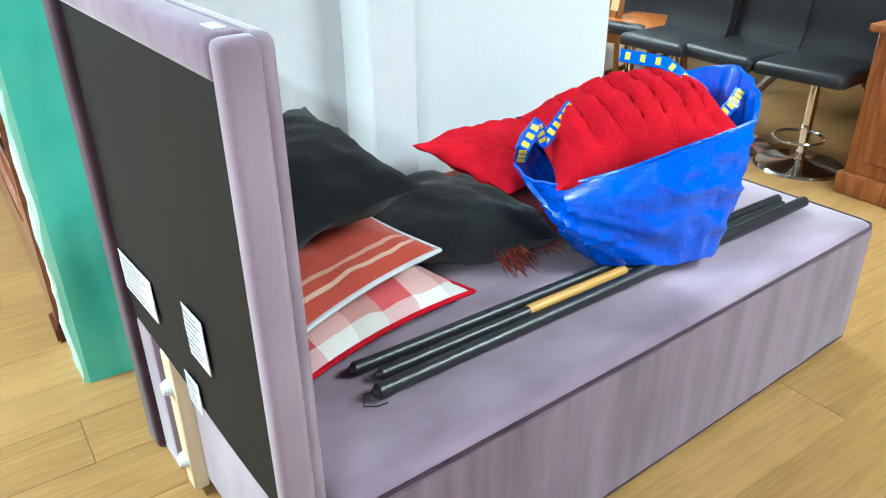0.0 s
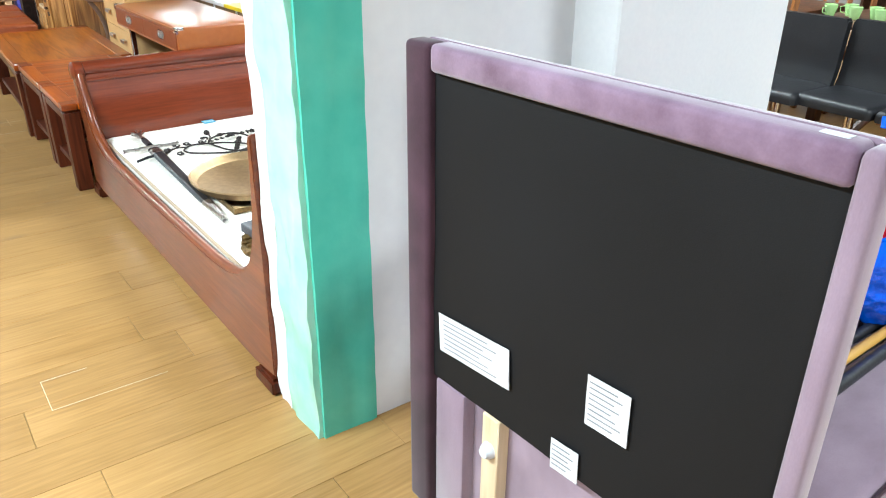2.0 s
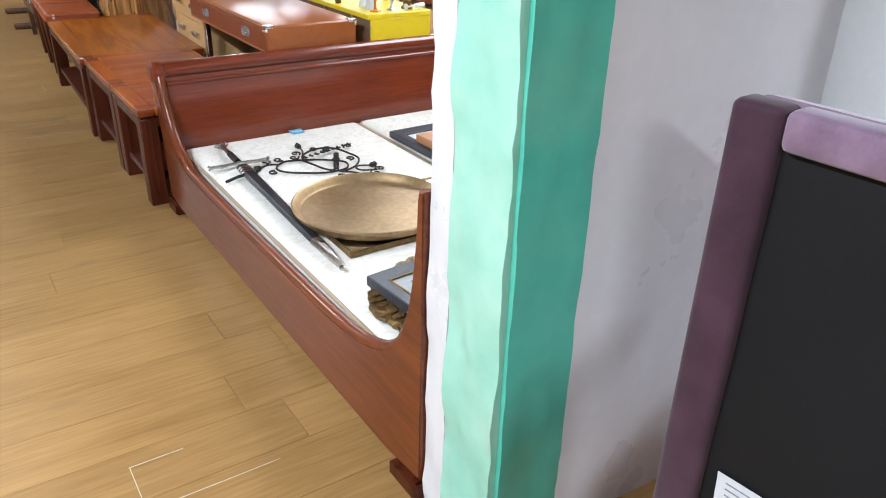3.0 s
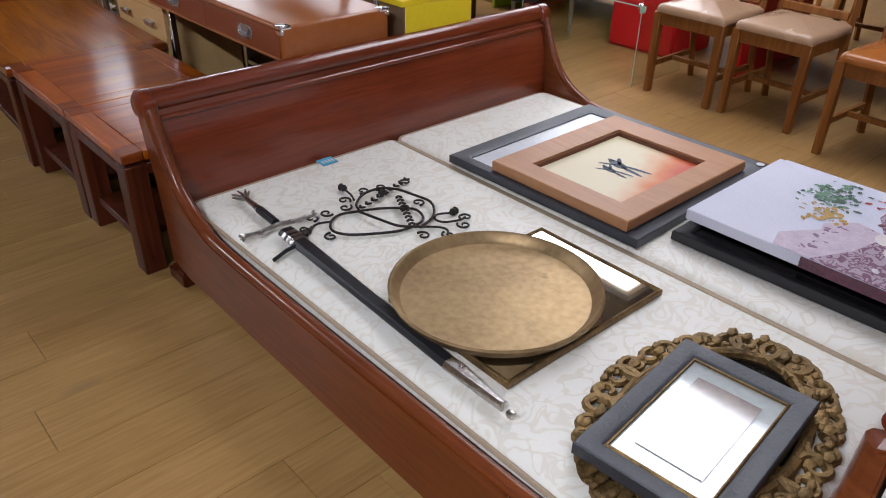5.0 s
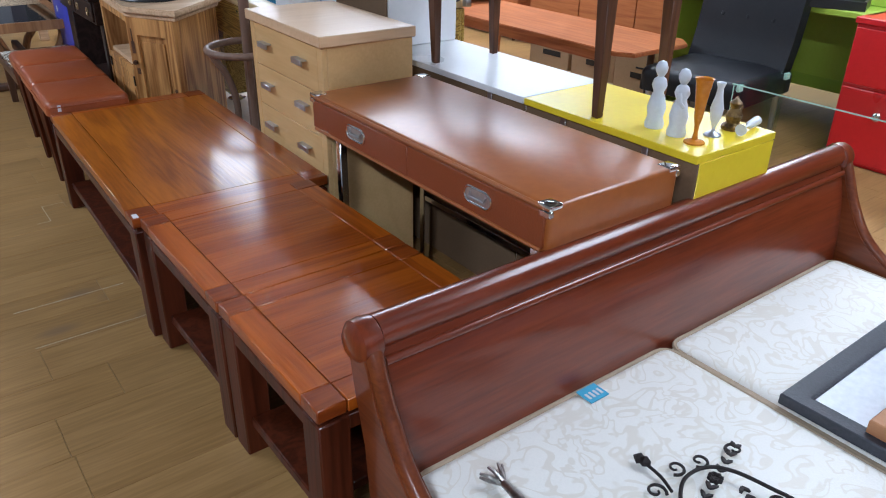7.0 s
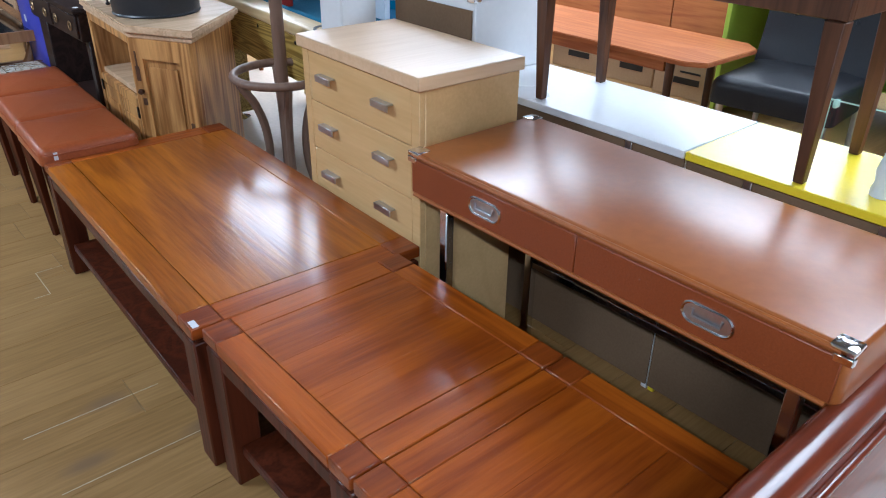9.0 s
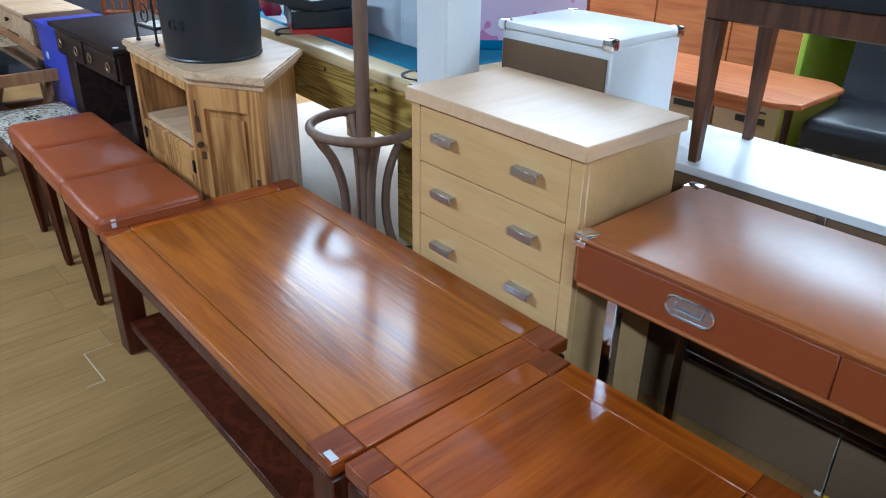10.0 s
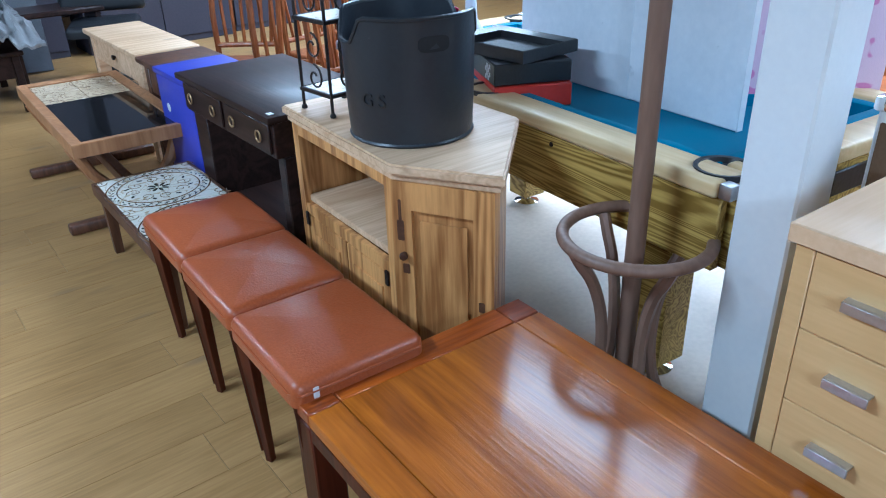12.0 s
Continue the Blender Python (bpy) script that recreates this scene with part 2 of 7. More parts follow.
PINETOP = wood("stripped_pine_top", (0.68, 0.48, 0.3), (0.44, 0.27, 0.14), 0, 0.5, ring=5, knots=5.0, knot_color=(0.2, 0.13, 0.08), lines=45, contrast=0.6)
TANLEATHER = mat("tan_leather", (0.36, 0.088, 0.022), (0.25, 0.055, 0.014), 3, 160, 0.36, bump=0.05)
BLACKLEATHER = mat("black_leather", (0.018, 0.018, 0.02), (0.01, 0.01, 0.012), 4, 160, 0.38, bump=0.05, spec=0.3)
DARKWOOD = wood("dark_oak", (0.12, 0.05, 0.024), (0.05, 0.021, 0.01), 2, 0.4)
MIDWOOD = wood("mid_brown_wood", (0.4, 0.2, 0.085), (0.26, 0.115, 0.045), 2, 0.38)
TEAK = wood("orange_teak", (0.42, 0.15, 0.05), (0.28, 0.085, 0.028), 1, 0.33, coat=0.2)
BENTWOOD = mat("worn_brown_bentwood", (0.24, 0.145, 0.1), (0.15, 0.085, 0.055), 6, 60, 0.5, stretch=(1, 1, 0.15))
YELLOW = mat("yellow_gloss_paint", (0.85, 0.66, 0.02), (0.8, 0.6, 0.015), 2, 50, 0.3, bump=0.01)
RED = mat("red_gloss_paint", (0.62, 0.012, 0.015), (0.56, 0.01, 0.012), 2, 50, 0.3, bump=0.01)
LIME = mat("lime_paint", (0.42, 0.58, 0.06), (0.38, 0.53, 0.05), 2, 50, 0.4, bump=0.01)
BLUEBAG = mat("blue_woven_plastic", (0.006, 0.12, 0.8), (0.004, 0.07, 0.62), 6, 70, 0.17, bump=0.22, coat=0.5)
REDPLUSH = mat("red_plush", (0.6, 0.006, 0.022), (0.36, 0.003, 0.011), 12, 240, 0.9, bump=0.25, spec=0.08)
BLACKPLUSH = mat("black_velvet", (0.016, 0.017, 0.02), (0.006, 0.0065, 0.008), 9, 200, 0.85, sheen=0.14, bump=0.12, spec=0.1)
BLACKPLASTIC = mat("black_plastic", (0.02, 0.02, 0.022), (0.014, 0.014, 0.016), 5, 90, 0.35)
GREYCLOTH = mat("grey_cloth", (0.19, 0.185, 0.185), (0.1, 0.098, 0.1), 4, 180, 0.5, bump=0.1)
GREYSLATE = mat("grey_painted_frame", (0.05, 0.053, 0.066), (0.028, 0.03, 0.038), 8, 120, 0.42, bump=0.08)
BRASS = mat("aged_brass", (0.46, 0.32, 0.165), (0.27, 0.175, 0.085), 4, 50, 0.42, metal=0.8, bump=0.03, wear=0.1, wear_color=(0.17, 0.11, 0.055))
GILT = mat("old_gilt", (0.3, 0.185, 0.065), (0.07, 0.042, 0.016), 18, 120, 0.45, metal=0.7, bump=0.15)
MIRROR = mat("mirror_glass", (0.86, 0.87, 0.87), (0.85, 0.86, 0.86), rough=0.03, rough_var=0.01, metal=1.0, bump=0.0)
IRON = mat("wrought_iron", (0.03, 0.022, 0.02), (0.016, 0.012, 0.011), 30, 200, 0.5, metal=0.5, bump=0.1)
SILVER = mat("tarnished_silver", (0.6, 0.58, 0.55), (0.3, 0.28, 0.26), 25, 120, 0.3, metal=1.0, bump=0.08)
CLEAR = sheet_glass("clear_glass")
SMOKED = mat("smoked_black_glass", (0.012, 0.011, 0.011), (0.01, 0.009, 0.009), rough=0.05, rough_var=0.02, bump=0.0)
FELT = mat("blue_green_baize", (0.004, 0.17, 0.3), (0.003, 0.13, 0.25), 6, 300, 0.9, sheen=0.05, bump=0.06)
OAKRAIL = wood("yellow_oak_veneer", (0.53, 0.36, 0.085), (0.22, 0.13, 0.02), 1, 0.42, ring=7, contrast=1.7, lines=150)
PALEOAK = wood("pale_oak_rail", (0.72, 0.55, 0.3), (0.62, 0.45, 0.22), 1, 0.35)


def patterned(name, ground, figure, scale, rough, low=0.47, high=0.5, warp=3.0):
    """Cloth or tile with a scrolling figure on a ground."""
    m = mat(name, ground, tuple(c * 0.93 for c in ground), 3, 220, rough, bump=0.05)
    t = m.node_tree
    n, link = t.nodes, t.links.new
    p = n["Principled BSDF"]
    old = p.inputs["Base Color"].links[0].from_socket
    co = n.new("ShaderNodeTexCoord")
    tex = n.new("ShaderNodeTexNoise")
    tex.inputs["Scale"].default_value, tex.inputs["Detail"].default_value, tex.inputs["Distortion"].default_value = scale, 1.0, warp
    link(co.outputs["Object"], tex.inputs["Vector"])
    ramp, mx = n.new("ShaderNodeValToRGB"), n.new("ShaderNodeMixRGB")
    e = ramp.color_ramp.elements
    e[0].position, e[0].color = low - 0.03, (0, 0, 0, 1)
    e[1].position, e[1].color = low, (1, 1, 1, 1)
    for pos, val in ((high, 1), (high + 0.03, 0)):
        k = e.new(pos)
        k.color = (val, val, val, 1)
    link(tex.outputs["Fac"], ramp.inputs[0])
    link(ramp.outputs[0], mx.inputs[0])
    link(old, mx.inputs[1])
    mx.inputs[2].default_value = (*figure, 1)
    link(mx.outputs[0], p.inputs["Base Color"])
    return m


DAMASK = patterned("ivory_damask", (0.84, 0.81, 0.745), (0.74, 0.69, 0.6), 10, 0.5, 0.46, 0.52, 2.2)
BEIGE = mat("beige_piping", (0.42, 0.32, 0.22), (0.33, 0.25, 0.17), 8, 120, 0.7)


def stripes(name, colors, axis, width, rough=0.8, colors2=None, axis2=0):
    """Woven cloth in stripes of one width, or in checks where a second list crosses the first."""
    m = mat(name, colors[0], None, 6, 220, rough, bump=0.15, sheen=0.2)
    t = m.node_tree
    n, link = t.nodes, t.links.new
    p = n["Principled BSDF"]
    co, sep = n.new("ShaderNodeTexCoord"), n.new("ShaderNodeSeparateXYZ")
    link(co.outputs["Object"], sep.inputs[0])
    def band(cs, ax):
        mul, fr, ramp = n.new("ShaderNodeMath"), n.new("ShaderNodeMath"), n.new("ShaderNodeValToRGB")
        mul.operation, mul.inputs[1].default_value = "MULTIPLY", 1 / (width * len(cs))
        fr.operation = "FRACT"
        link(sep.outputs[ax], mul.inputs[0])
        link(mul.outputs[0], fr.inputs[0])
        ramp.color_ramp.interpolation = "CONSTANT"
        e = ramp.color_ramp.elements
        e[0].color = (*cs[0], 1)
        e[1].position, e[1].color = 1 / len(cs), (*cs[1], 1)
        for i, c in enumerate(cs[2:]):
            e.new((i + 2) / len(cs)).color = (*c, 1)
        link(fr.outputs[0], ramp.inputs[0])
        return ramp.outputs[0]
    col = band(colors, axis)
    if colors2:
        mx = n.new("ShaderNodeMixRGB")
        mx.inputs[0].default_value = 0.5
        link(col, mx.inputs[1])
        link(band(colors2, axis2), mx.inputs[2])
        col = mx.outputs[0]
    link(col, p.inputs["Base Color"])
    return m


RUSTSTRIPE = stripes("rust_striped_cloth", [(0.42, 0.045, 0.02)] * 11 + [(0.62, 0.4, 0.3)] + [(0.42, 0.045, 0.02)] * 2 + [(0.55, 0.3, 0.22)], 1, 0.009)
PLAID = stripes("red_grey_check_cloth", [(0.5, 0.05, 0.06), (0.72, 0.68, 0.62), (0.45, 0.4, 0.35)], 0, 0.085, colors2=[(0.6, 0.1, 0.1), (0.75, 0.72, 0.68)], axis2=1)
RUSTFUR = mat("rust_shaggy_fur", (0.3, 0.045, 0.02), (0.14, 0.015, 0.008), 20, 260, 0.9, bump=0.25)
CREAMLEATHER = mat("cream_leather", (0.42, 0.27, 0.17), (0.33, 0.2, 0.12), 3, 160, 0.26, bump=0.04)
CARAMEL = mat("caramel_leather", (0.36, 0.12, 0.022), (0.29, 0.09, 0.016), 3, 160, 0.25, bump=0.04)
CHESTNUT = wood("chestnut_wood", (0.3, 0.1, 0.028), (0.17, 0.05, 0.013), 2, 0.4, coat=0.2)
OAK = wood("honey_oak", (0.3, 0.115, 0.024), (0.19, 0.065, 0.013), 2, 0.4)
ORANGEWOOD = wood("orange_frame_wood", (0.45, 0.22, 0.1), (0.36, 0.16, 0.07), 1, 0.42, contrast=0.5)
ROYALBLUE = mat("royal_blue_plastic", (0.05, 0.055, 0.42), (0.04, 0.045, 0.34), 4, 80, 0.4)
BACKBOARD = mat("brown_hardboard", (0.2, 0.125, 0.07), (0.16, 0.1, 0.055), 3, 150, 0.75, spec=0.2)
KNOT = mat("dark_pine_knot", (0.11, 0.045, 0.018), (0.05, 0.02, 0.01), 30, 120, 0.5)
CREAMTILE = patterned("cream_glazed_tile", (0.72, 0.67, 0.57), (0.4, 0.3, 0.17), 17, 0.2, 0.478, 0.481, 0.8)
UMBER = mat("umber_glaze", (0.16, 0.085, 0.035), rough=0.25)
GLASSGREEN = mat("pale_green_glass_edge", (0.5, 0.72, 0.62), (0.42, 0.64, 0.55), 8, 90, 0.15, bump=0.0)
SANDTILE = patterned("sand_glazed_tile", (0.55, 0.42, 0.27), (0.2, 0.12, 0.06), 22, 0.25, 0.46, 0.5, 2.0)
INKGREEN = mat("dark_green_glaze", (0.03, 0.05, 0.04), rough=0.25)
FROST = mat("frosted_glass", (0.7, 0.74, 0.8), (0.6, 0.64, 0.7), 8, 90, 0.45)
AMBER = mat("amber_glass", (0.62, 0.24, 0.02), (0.5, 0.17, 0.01), 8, 90, 0.12)
MINT = mat("mint_china", (0.45, 0.68, 0.3), (0.4, 0.62, 0.26), 8, 90, 0.25)
CHINA = mat("white_china", (0.75, 0.76, 0.78), (0.7, 0.71, 0.74), 8, 90, 0.2)
LILAC = patterned("pink_flower_paper", (0.68, 0.5, 0.62), (0.55, 0.2, 0.4), 14, 0.7, 0.66, 0.9, 0.4)
SKYPRINT = mat("printed_sky_canvas", (0.66, 0.65, 0.74), (0.52, 0.54, 0.66), 3, 200, 0.6, bump=0.1)
STREETPRINT = patterned("printed_street_canvas", (0.4, 0.3, 0.38), (0.17, 0.07, 0.12), 40, 0.6, 0.5, 0.6, 1.0)


# ---- building helpers ----
def finish(name, bm, material, smooth=38):
    bmesh.ops.recalc_face_normals(bm, faces=bm.faces)
    me = bpy.data.meshes.new(name)
    bm.to_mesh(me)
    bm.free()
    for m in (material if isinstance(material, (list, tuple)) else [material]):
        me.materials.append(m)
    if smooth:
        me.polygons.foreach_set("use_smooth", [True] * len(me.polygons))
        me.set_sharp_from_angle(angle=radians(smooth))
    return me


WORLD = set()


def part(name, bm, material, parent, label="", m=None, smooth=38):
    """One mesh object under a thing or a part."""
    ob = new(name, finish(name, bm, material, smooth))
    ob.parent = parent
    if parent.name in WORLD:
        ob.matrix_parent_inverse = parent.matrix_basis.inverted()
    if m is not None:
        ob.matrix_basis = m
    if label:
        tagged(ob, label)
    return ob


def thing(name, label, category, at=(0, 0, 0), turn=0.0, group="", kind="", world=False):
    """An Empty at a thing's base. world: its parts are given in the room's own coordinates."""
    ob = new(name)
    if world:
        WORLD.add(ob.name)
    ob.empty_display_size = 0.1
    ob.matrix_basis = pose(*at, 0, 0, turn)
    return tagged(ob, label, category, group, kind)


def single(name, bm, material, label, category, at=(0, 0, 0), turn=0.0, group="", kind="", smooth=38):
    """A thing of one mesh."""
    ob = new(name, finish(name, bm, material, smooth))
    ob.matrix_basis = pose(*at, 0, 0, turn)
    return tagged(ob, label, category, group, kind)


def shell(name, bm, material, smooth=0):
    """A piece of the setting."""
    return tagged(new(name, finish(name, bm, material, smooth)), kind="structure")


def box(x0, x1, y0, y1, z0, z1, bevel=0.004, seg=1, bm=None):
    bm = bm or bmesh.new()
    r = bmesh.ops.create_cube(bm, size=1)
    vs = r["verts"]
    for v in vs:
        v.co = Vector(((x0 + x1) / 2 + v.co.x * (x1 - x0), (y0 + y1) / 2 + v.co.y * (y1 - y0), (z0 + z1) / 2 + v.co.z * (z1 - z0)))
    if bevel:
        bmesh.ops.bevel(bm, geom=list({e for v in vs for e in v.link_edges}), offset=bevel, segments=seg, affect="EDGES", profile=0.5)
    return bm


def rod(p0, p1, r0, r1=None, seg=12, bm=None):
    """A tapered round bar between two points."""
    bm = bm or bmesh.new()
    p0, p1 = Vector(p0), Vector(p1)
    d = p1 - p0
    m = Matrix.Translation((p0 + p1) / 2) @ d.to_track_quat("Z", "Y").to_matrix().to_4x4()
    bmesh.ops.create_cone(bm, cap_ends=True, segments=seg, radius1=r0, radius2=r0 if r1 is None else r1, depth=d.length, matrix=m)
    return bm


def beam(p0, p1, w0, w1=None, bm=None, twist=0.0, bevel=0.0):
    """A tapered square bar between two points."""
    bm = bm or bmesh.new()
    p0, p1 = Vector(p0), Vector(p1)
    d = p1 - p0
    m = Matrix.Translation((p0 + p1) / 2) @ d.to_track_quat("Z", "Y").to_matrix().to_4x4() @ pose(0, 0, 0, 0, 0, 45 + twist)
    r = bmesh.ops.create_cone(bm, cap_ends=True, segments=4, radius1=w0 * 0.7071, radius2=(w0 if w1 is None else w1) * 0.7071, depth=d.length, matrix=m)
    if bevel:
        bmesh.ops.bevel(bm, geom=list({e for v in r["verts"] for e in v.link_edges}), offset=bevel, segments=1, affect="EDGES")
    return bm


def tube(points, radius, seg=8, bm=None, closed=False, taper=None):
    """A round bar along a line of points."""
    bm = bm or bmesh.new()
    pts = [Vector(p) for p in points]
    n = len(pts)
    rings, prev = [], None
    for i, p in enumerate(pts):
        a, b = pts[i - 1] if (i or closed) else p, pts[(i + 1) % n] if (i < n - 1 or closed) else p
        d = (b - a).normalized()
        side = d.cross(prev if prev else (Vector((0, 0, 1)) if abs(d.z) < 0.9 else Vector((1, 0, 0))))
        if prev:
            up = (prev - d * prev.dot(d)).normalized()
            side = d.cross(up)
        else:
            side.normalize()
            up = side.cross(d)
        prev = up
        r = radius * (taper(i / (n - 1)) if taper else 1)
        rings.append([bm.verts.new(p + r * (math.cos(k * math.tau / seg) * side + math.sin(k * math.tau / seg) * up)) for k in range(seg)])
    for i in range(n if closed else n - 1):
        r0, r1 = rings[i], rings[(i + 1) % n]
        for k in range(seg):
            bm.faces.new((r0[k], r0[(k + 1) % seg], r1[(k + 1) % seg], r1[k]))
    if not closed:
        bm.faces.new(rings[0])
        bm.faces.new(rings[-1])
    return bm


def lathe(profile, seg=28, bm=None, at=(0, 0, 0)):
    """Radius and height pairs turned round the z axis."""
    bm = bm or bmesh.new()
    rings = []
    for r, z in profile:
        if r < 1e-5:
            rings.append([bm.verts.new((at[0], at[1], at[2] + z))])
        else:
            rings.append([bm.verts.new((at[0] + r * math.cos(k * math.tau / seg), at[1] + r * math.sin(k * math.tau / seg), at[2] + z)) for k in range(seg)])
    for a, b in zip(rings, rings[1:]):
        for k in range(seg):
            q = [a[k % len(a)], a[(k + 1) % len(a)], b[(k + 1) % len(b)], b[k % len(b)]]
            q = list(dict.fromkeys(q))
            if len(q) > 2:
                bm.faces.new(q)
    return bm


def slab(outline, z0, z1, bevel=0.0, bm=None):
    """A flat outline of x, y pairs given height."""
    bm = bm or bmesh.new()
    lo = [bm.verts.new((x, y, z0)) for x, y in outline]
    hi = [bm.verts.new((x, y, z1)) for x, y in outline]
    n = len(lo)
    fs = [bm.faces.new(hi), bm.faces.new(lo[::-1])] + [bm.faces.new((lo[i], lo[(i + 1) % n], hi[(i + 1) % n], hi[i])) for i in range(n)]
    if bevel:
        bmesh.ops.bevel(bm, geom=list({e for f in fs[:2] for e in f.edges}), offset=bevel, segments=2, affect="EDGES")
    return bm


def sweep(outline, y0, y1, axis="y", bm=None, bevel=0.0):
    """An outline in the plane across an axis, given length along it (outline pairs: the two other axes in order)."""
    bm = bm or bmesh.new()
    def put(a, b, c):
        return {"y": (a, c, b), "x": (c, a, b), "z": (a, b, c)}[axis]
    lo = [bm.verts.new(put(a, b, y0)) for a, b in outline]
    hi = [bm.verts.new(put(a, b, y1)) for a, b in outline]
    n = len(lo)
    fs = [bm.faces.new(hi), bm.faces.new(lo[::-1])] + [bm.faces.new((lo[i], lo[(i + 1) % n], hi[(i + 1) % n], hi[i])) for i in range(n)]
    if bevel:
        bmesh.ops.bevel(bm, geom=list({e for f in fs[:2] for e in f.edges}), offset=bevel, segments=2, affect="EDGES")
    return bm


def pillow(w, d, h, n=18, pinch=0.1, crumple=0.012, seed=0, pw=0.55, rib=0.0):
    """A stuffed cushion: pinched corners, fat middle, uneven faces."""
    bm = bmesh.new()
    rows = {}
    for s in (1, -1):
        for i in range(n + 1):
            for j in range(n + 1):
                u, v = 2 * i / n - 1, 2 * j / n - 1
                edge = i in (0, n) or j in (0, n)
                if edge and s == -1:
                    rows[s, i, j] = rows[1, i, j]
                    continue
                fat = max(0.0, (1 - u * u) * (1 - v * v)) ** pw
                k = 1 - pinch * (u * u * (1 - v * v) * 0.0 + (1 - u * u) * v * v)
                k2 = 1 - pinch * ((1 - v * v) * u * u)
                nz = noise.noise(Vector((u * 2.3 + seed * 3.1, v * 2.3, s * 2.0))) + 0.5 * noise.noise(Vector((u * 5.3, v * 5.3 + seed, s * 2.0)))
                if rib:
                    f = (u * w / 2 + 0.1 * v * d) / rib
                    f = f - math.floor(f)
                    fat *= 1 - 0.16 * max(0.0, 1 - abs(f - 0.5) / 0.2)
                rows[s, i, j] = bm.verts.new((u * w / 2 * k2, v * d / 2 * k, s * h / 2 * fat + (0 if edge else crumple * nz)))
    for s in (1, -1):
        for i in range(n):
            for j in range(n):
                q = [rows[s, i, j], rows[s, i + 1, j], rows[s, i + 1, j + 1], rows[s, i, j + 1]]
                bm.faces.new(q if s == 1 else q[::-1])
    return bm


def pad(x0, x1, y0, y1, z0, z1, r=0.03, crown=0.01, n=14, seed=0.0, crumple=0.0):
    """An upholstered block: rounded edges, a crowned top."""
    bm = bmesh.new()
    cx, cy, hx, hy = (x0 + x1) / 2, (y0 + y1) / 2, (x1 - x0) / 2, (y1 - y0) / 2
    def ring(inset, z):
        out = []
        rr = max(0.004, r - inset)
        for sx, sy, a0 in ((1, 1, 0), (-1, 1, 90), (-1, -1, 180), (1, -1, 270)):
            for k in range(5):
                a = radians(a0 + 22.5 * k)
                out.append(bm.verts.new((cx + sx * (hx - inset - rr) + rr * math.cos(a), cy + sy * (hy - inset - rr) + rr * math.sin(a), z)))
        return out
    levels = [(0.0, z0), (0.0, z1 - r)]
    for k in range(1, 5):
        a = radians(22.5 * k)
        levels.append((r * (1 - math.cos(a)), z1 - r + r * math.sin(a)))
    rings = [ring(i, z) for i, z in levels]
    for a, b in zip(rings, rings[1:]):
        for k in range(20):
            bm.faces.new((a[k], a[(k + 1) % 20], b[(k + 1) % 20], b[k]))
    bm.faces.new(rings[0][::-1])
    for f in (0.86, 0.72, 0.58, 0.44, 0.3, 0.15):
        ringv = []
        for v in rings[5]:
            x, y = cx + (v.co.x - cx) * f, cy + (v.co.y - cy) * f
            u, w = (x - cx) / (hx - r * 0.3), (y - cy) / (hy - r * 0.3)
            ringv.append(bm.verts.new((x, y, z1 + crown * max(0.0, 1 - u * u) * max(0.0, 1 - w * w) + crumple * noise.noise(Vector((x * 9 + seed, y * 9, seed))))))
        src = rings[-1]
        for k in range(20):
            bm.faces.new((src[k], src[(k + 1) % 20], ringv[(k + 1) % 20], ringv[k]))
        rings.append(ringv)
    bm.faces.new(rings[-1])
    return bm


def sheet(corner, u, v, thick, amp, nu=12, nv=30, seed=0.0, freq=(5, 3)):
    """A loose film or cloth: an uneven face with thickness, from a corner along u and v; it bulges along u x v."""
    bm = bmesh.new()
    c, u, v = Vector(corner), Vector(u), Vector(v)
    n = u.cross(v).normalized()
    grid = {}
    for i in range(nu + 1):
        for j in range(nv + 1):
            a, b = i / nu, j / nv
            k = noise.noise(Vector((a * freq[0] + seed, b * freq[1], seed))) + 0.5 * noise.noise(Vector((a * freq[0] * 2.7, b * freq[1] * 3.1 + seed, 1.3)))
            k += 0.35 * abs(noise.noise(Vector((a * 3 + b * 9, b * 14 - a * 5, seed))))
            base = c + a * u + b * v
            grid[i, j, 0] = bm.verts.new(base)
            grid[i, j, 1] = bm.verts.new(base + n * (thick + amp * k))
    for i in range(nu):
        for j in range(nv):
            bm.faces.new((grid[i, j, 1], grid[i + 1, j, 1], grid[i + 1, j + 1, 1], grid[i, j + 1, 1]))
            bm.faces.new((grid[i, j, 0], grid[i, j + 1, 0], grid[i + 1, j + 1, 0], grid[i + 1, j, 0]))
    for i in range(nu):
        for j in (0, nv):
            bm.faces.new((grid[i, j, 0], grid[i + 1, j, 0], grid[i + 1, j, 1], grid[i, j, 1]))
    for j in range(nv):
        for i in (0, nu):
            bm.faces.new((grid[i, j, 0], grid[i, j + 1, 0], grid[i, j + 1, 1], grid[i, j, 1]))
    return bm


def spiral(cx, cy, r0, r1, a0, a1, z, n=16):
    """Points of a flat curl."""
    return [(cx + (r0 + (r1 - r0) * k / n) * math.cos(radians(a0 + (a1 - a0) * k / n)), cy + (r0 + (r1 - r0) * k / n) * math.sin(radians(a0 + (a1 - a0) * k / n)), z) for k in range(n + 1)]


def loose_since(mark):
    """Top-level objects made since a set of names was taken."""
    return [o for o in bpy.data.objects if o.parent is None and o.name not in mark]


def swing(ob, degrees):
    """Turns a thing about its own base point."""
    ob.matrix_basis = ob.matrix_basis @ pose(0, 0, 0, 0, 0, degrees)
    return ob


def turned(bm, m):
    bmesh.ops.transform(bm, matrix=m, verts=bm.verts)
    return bm


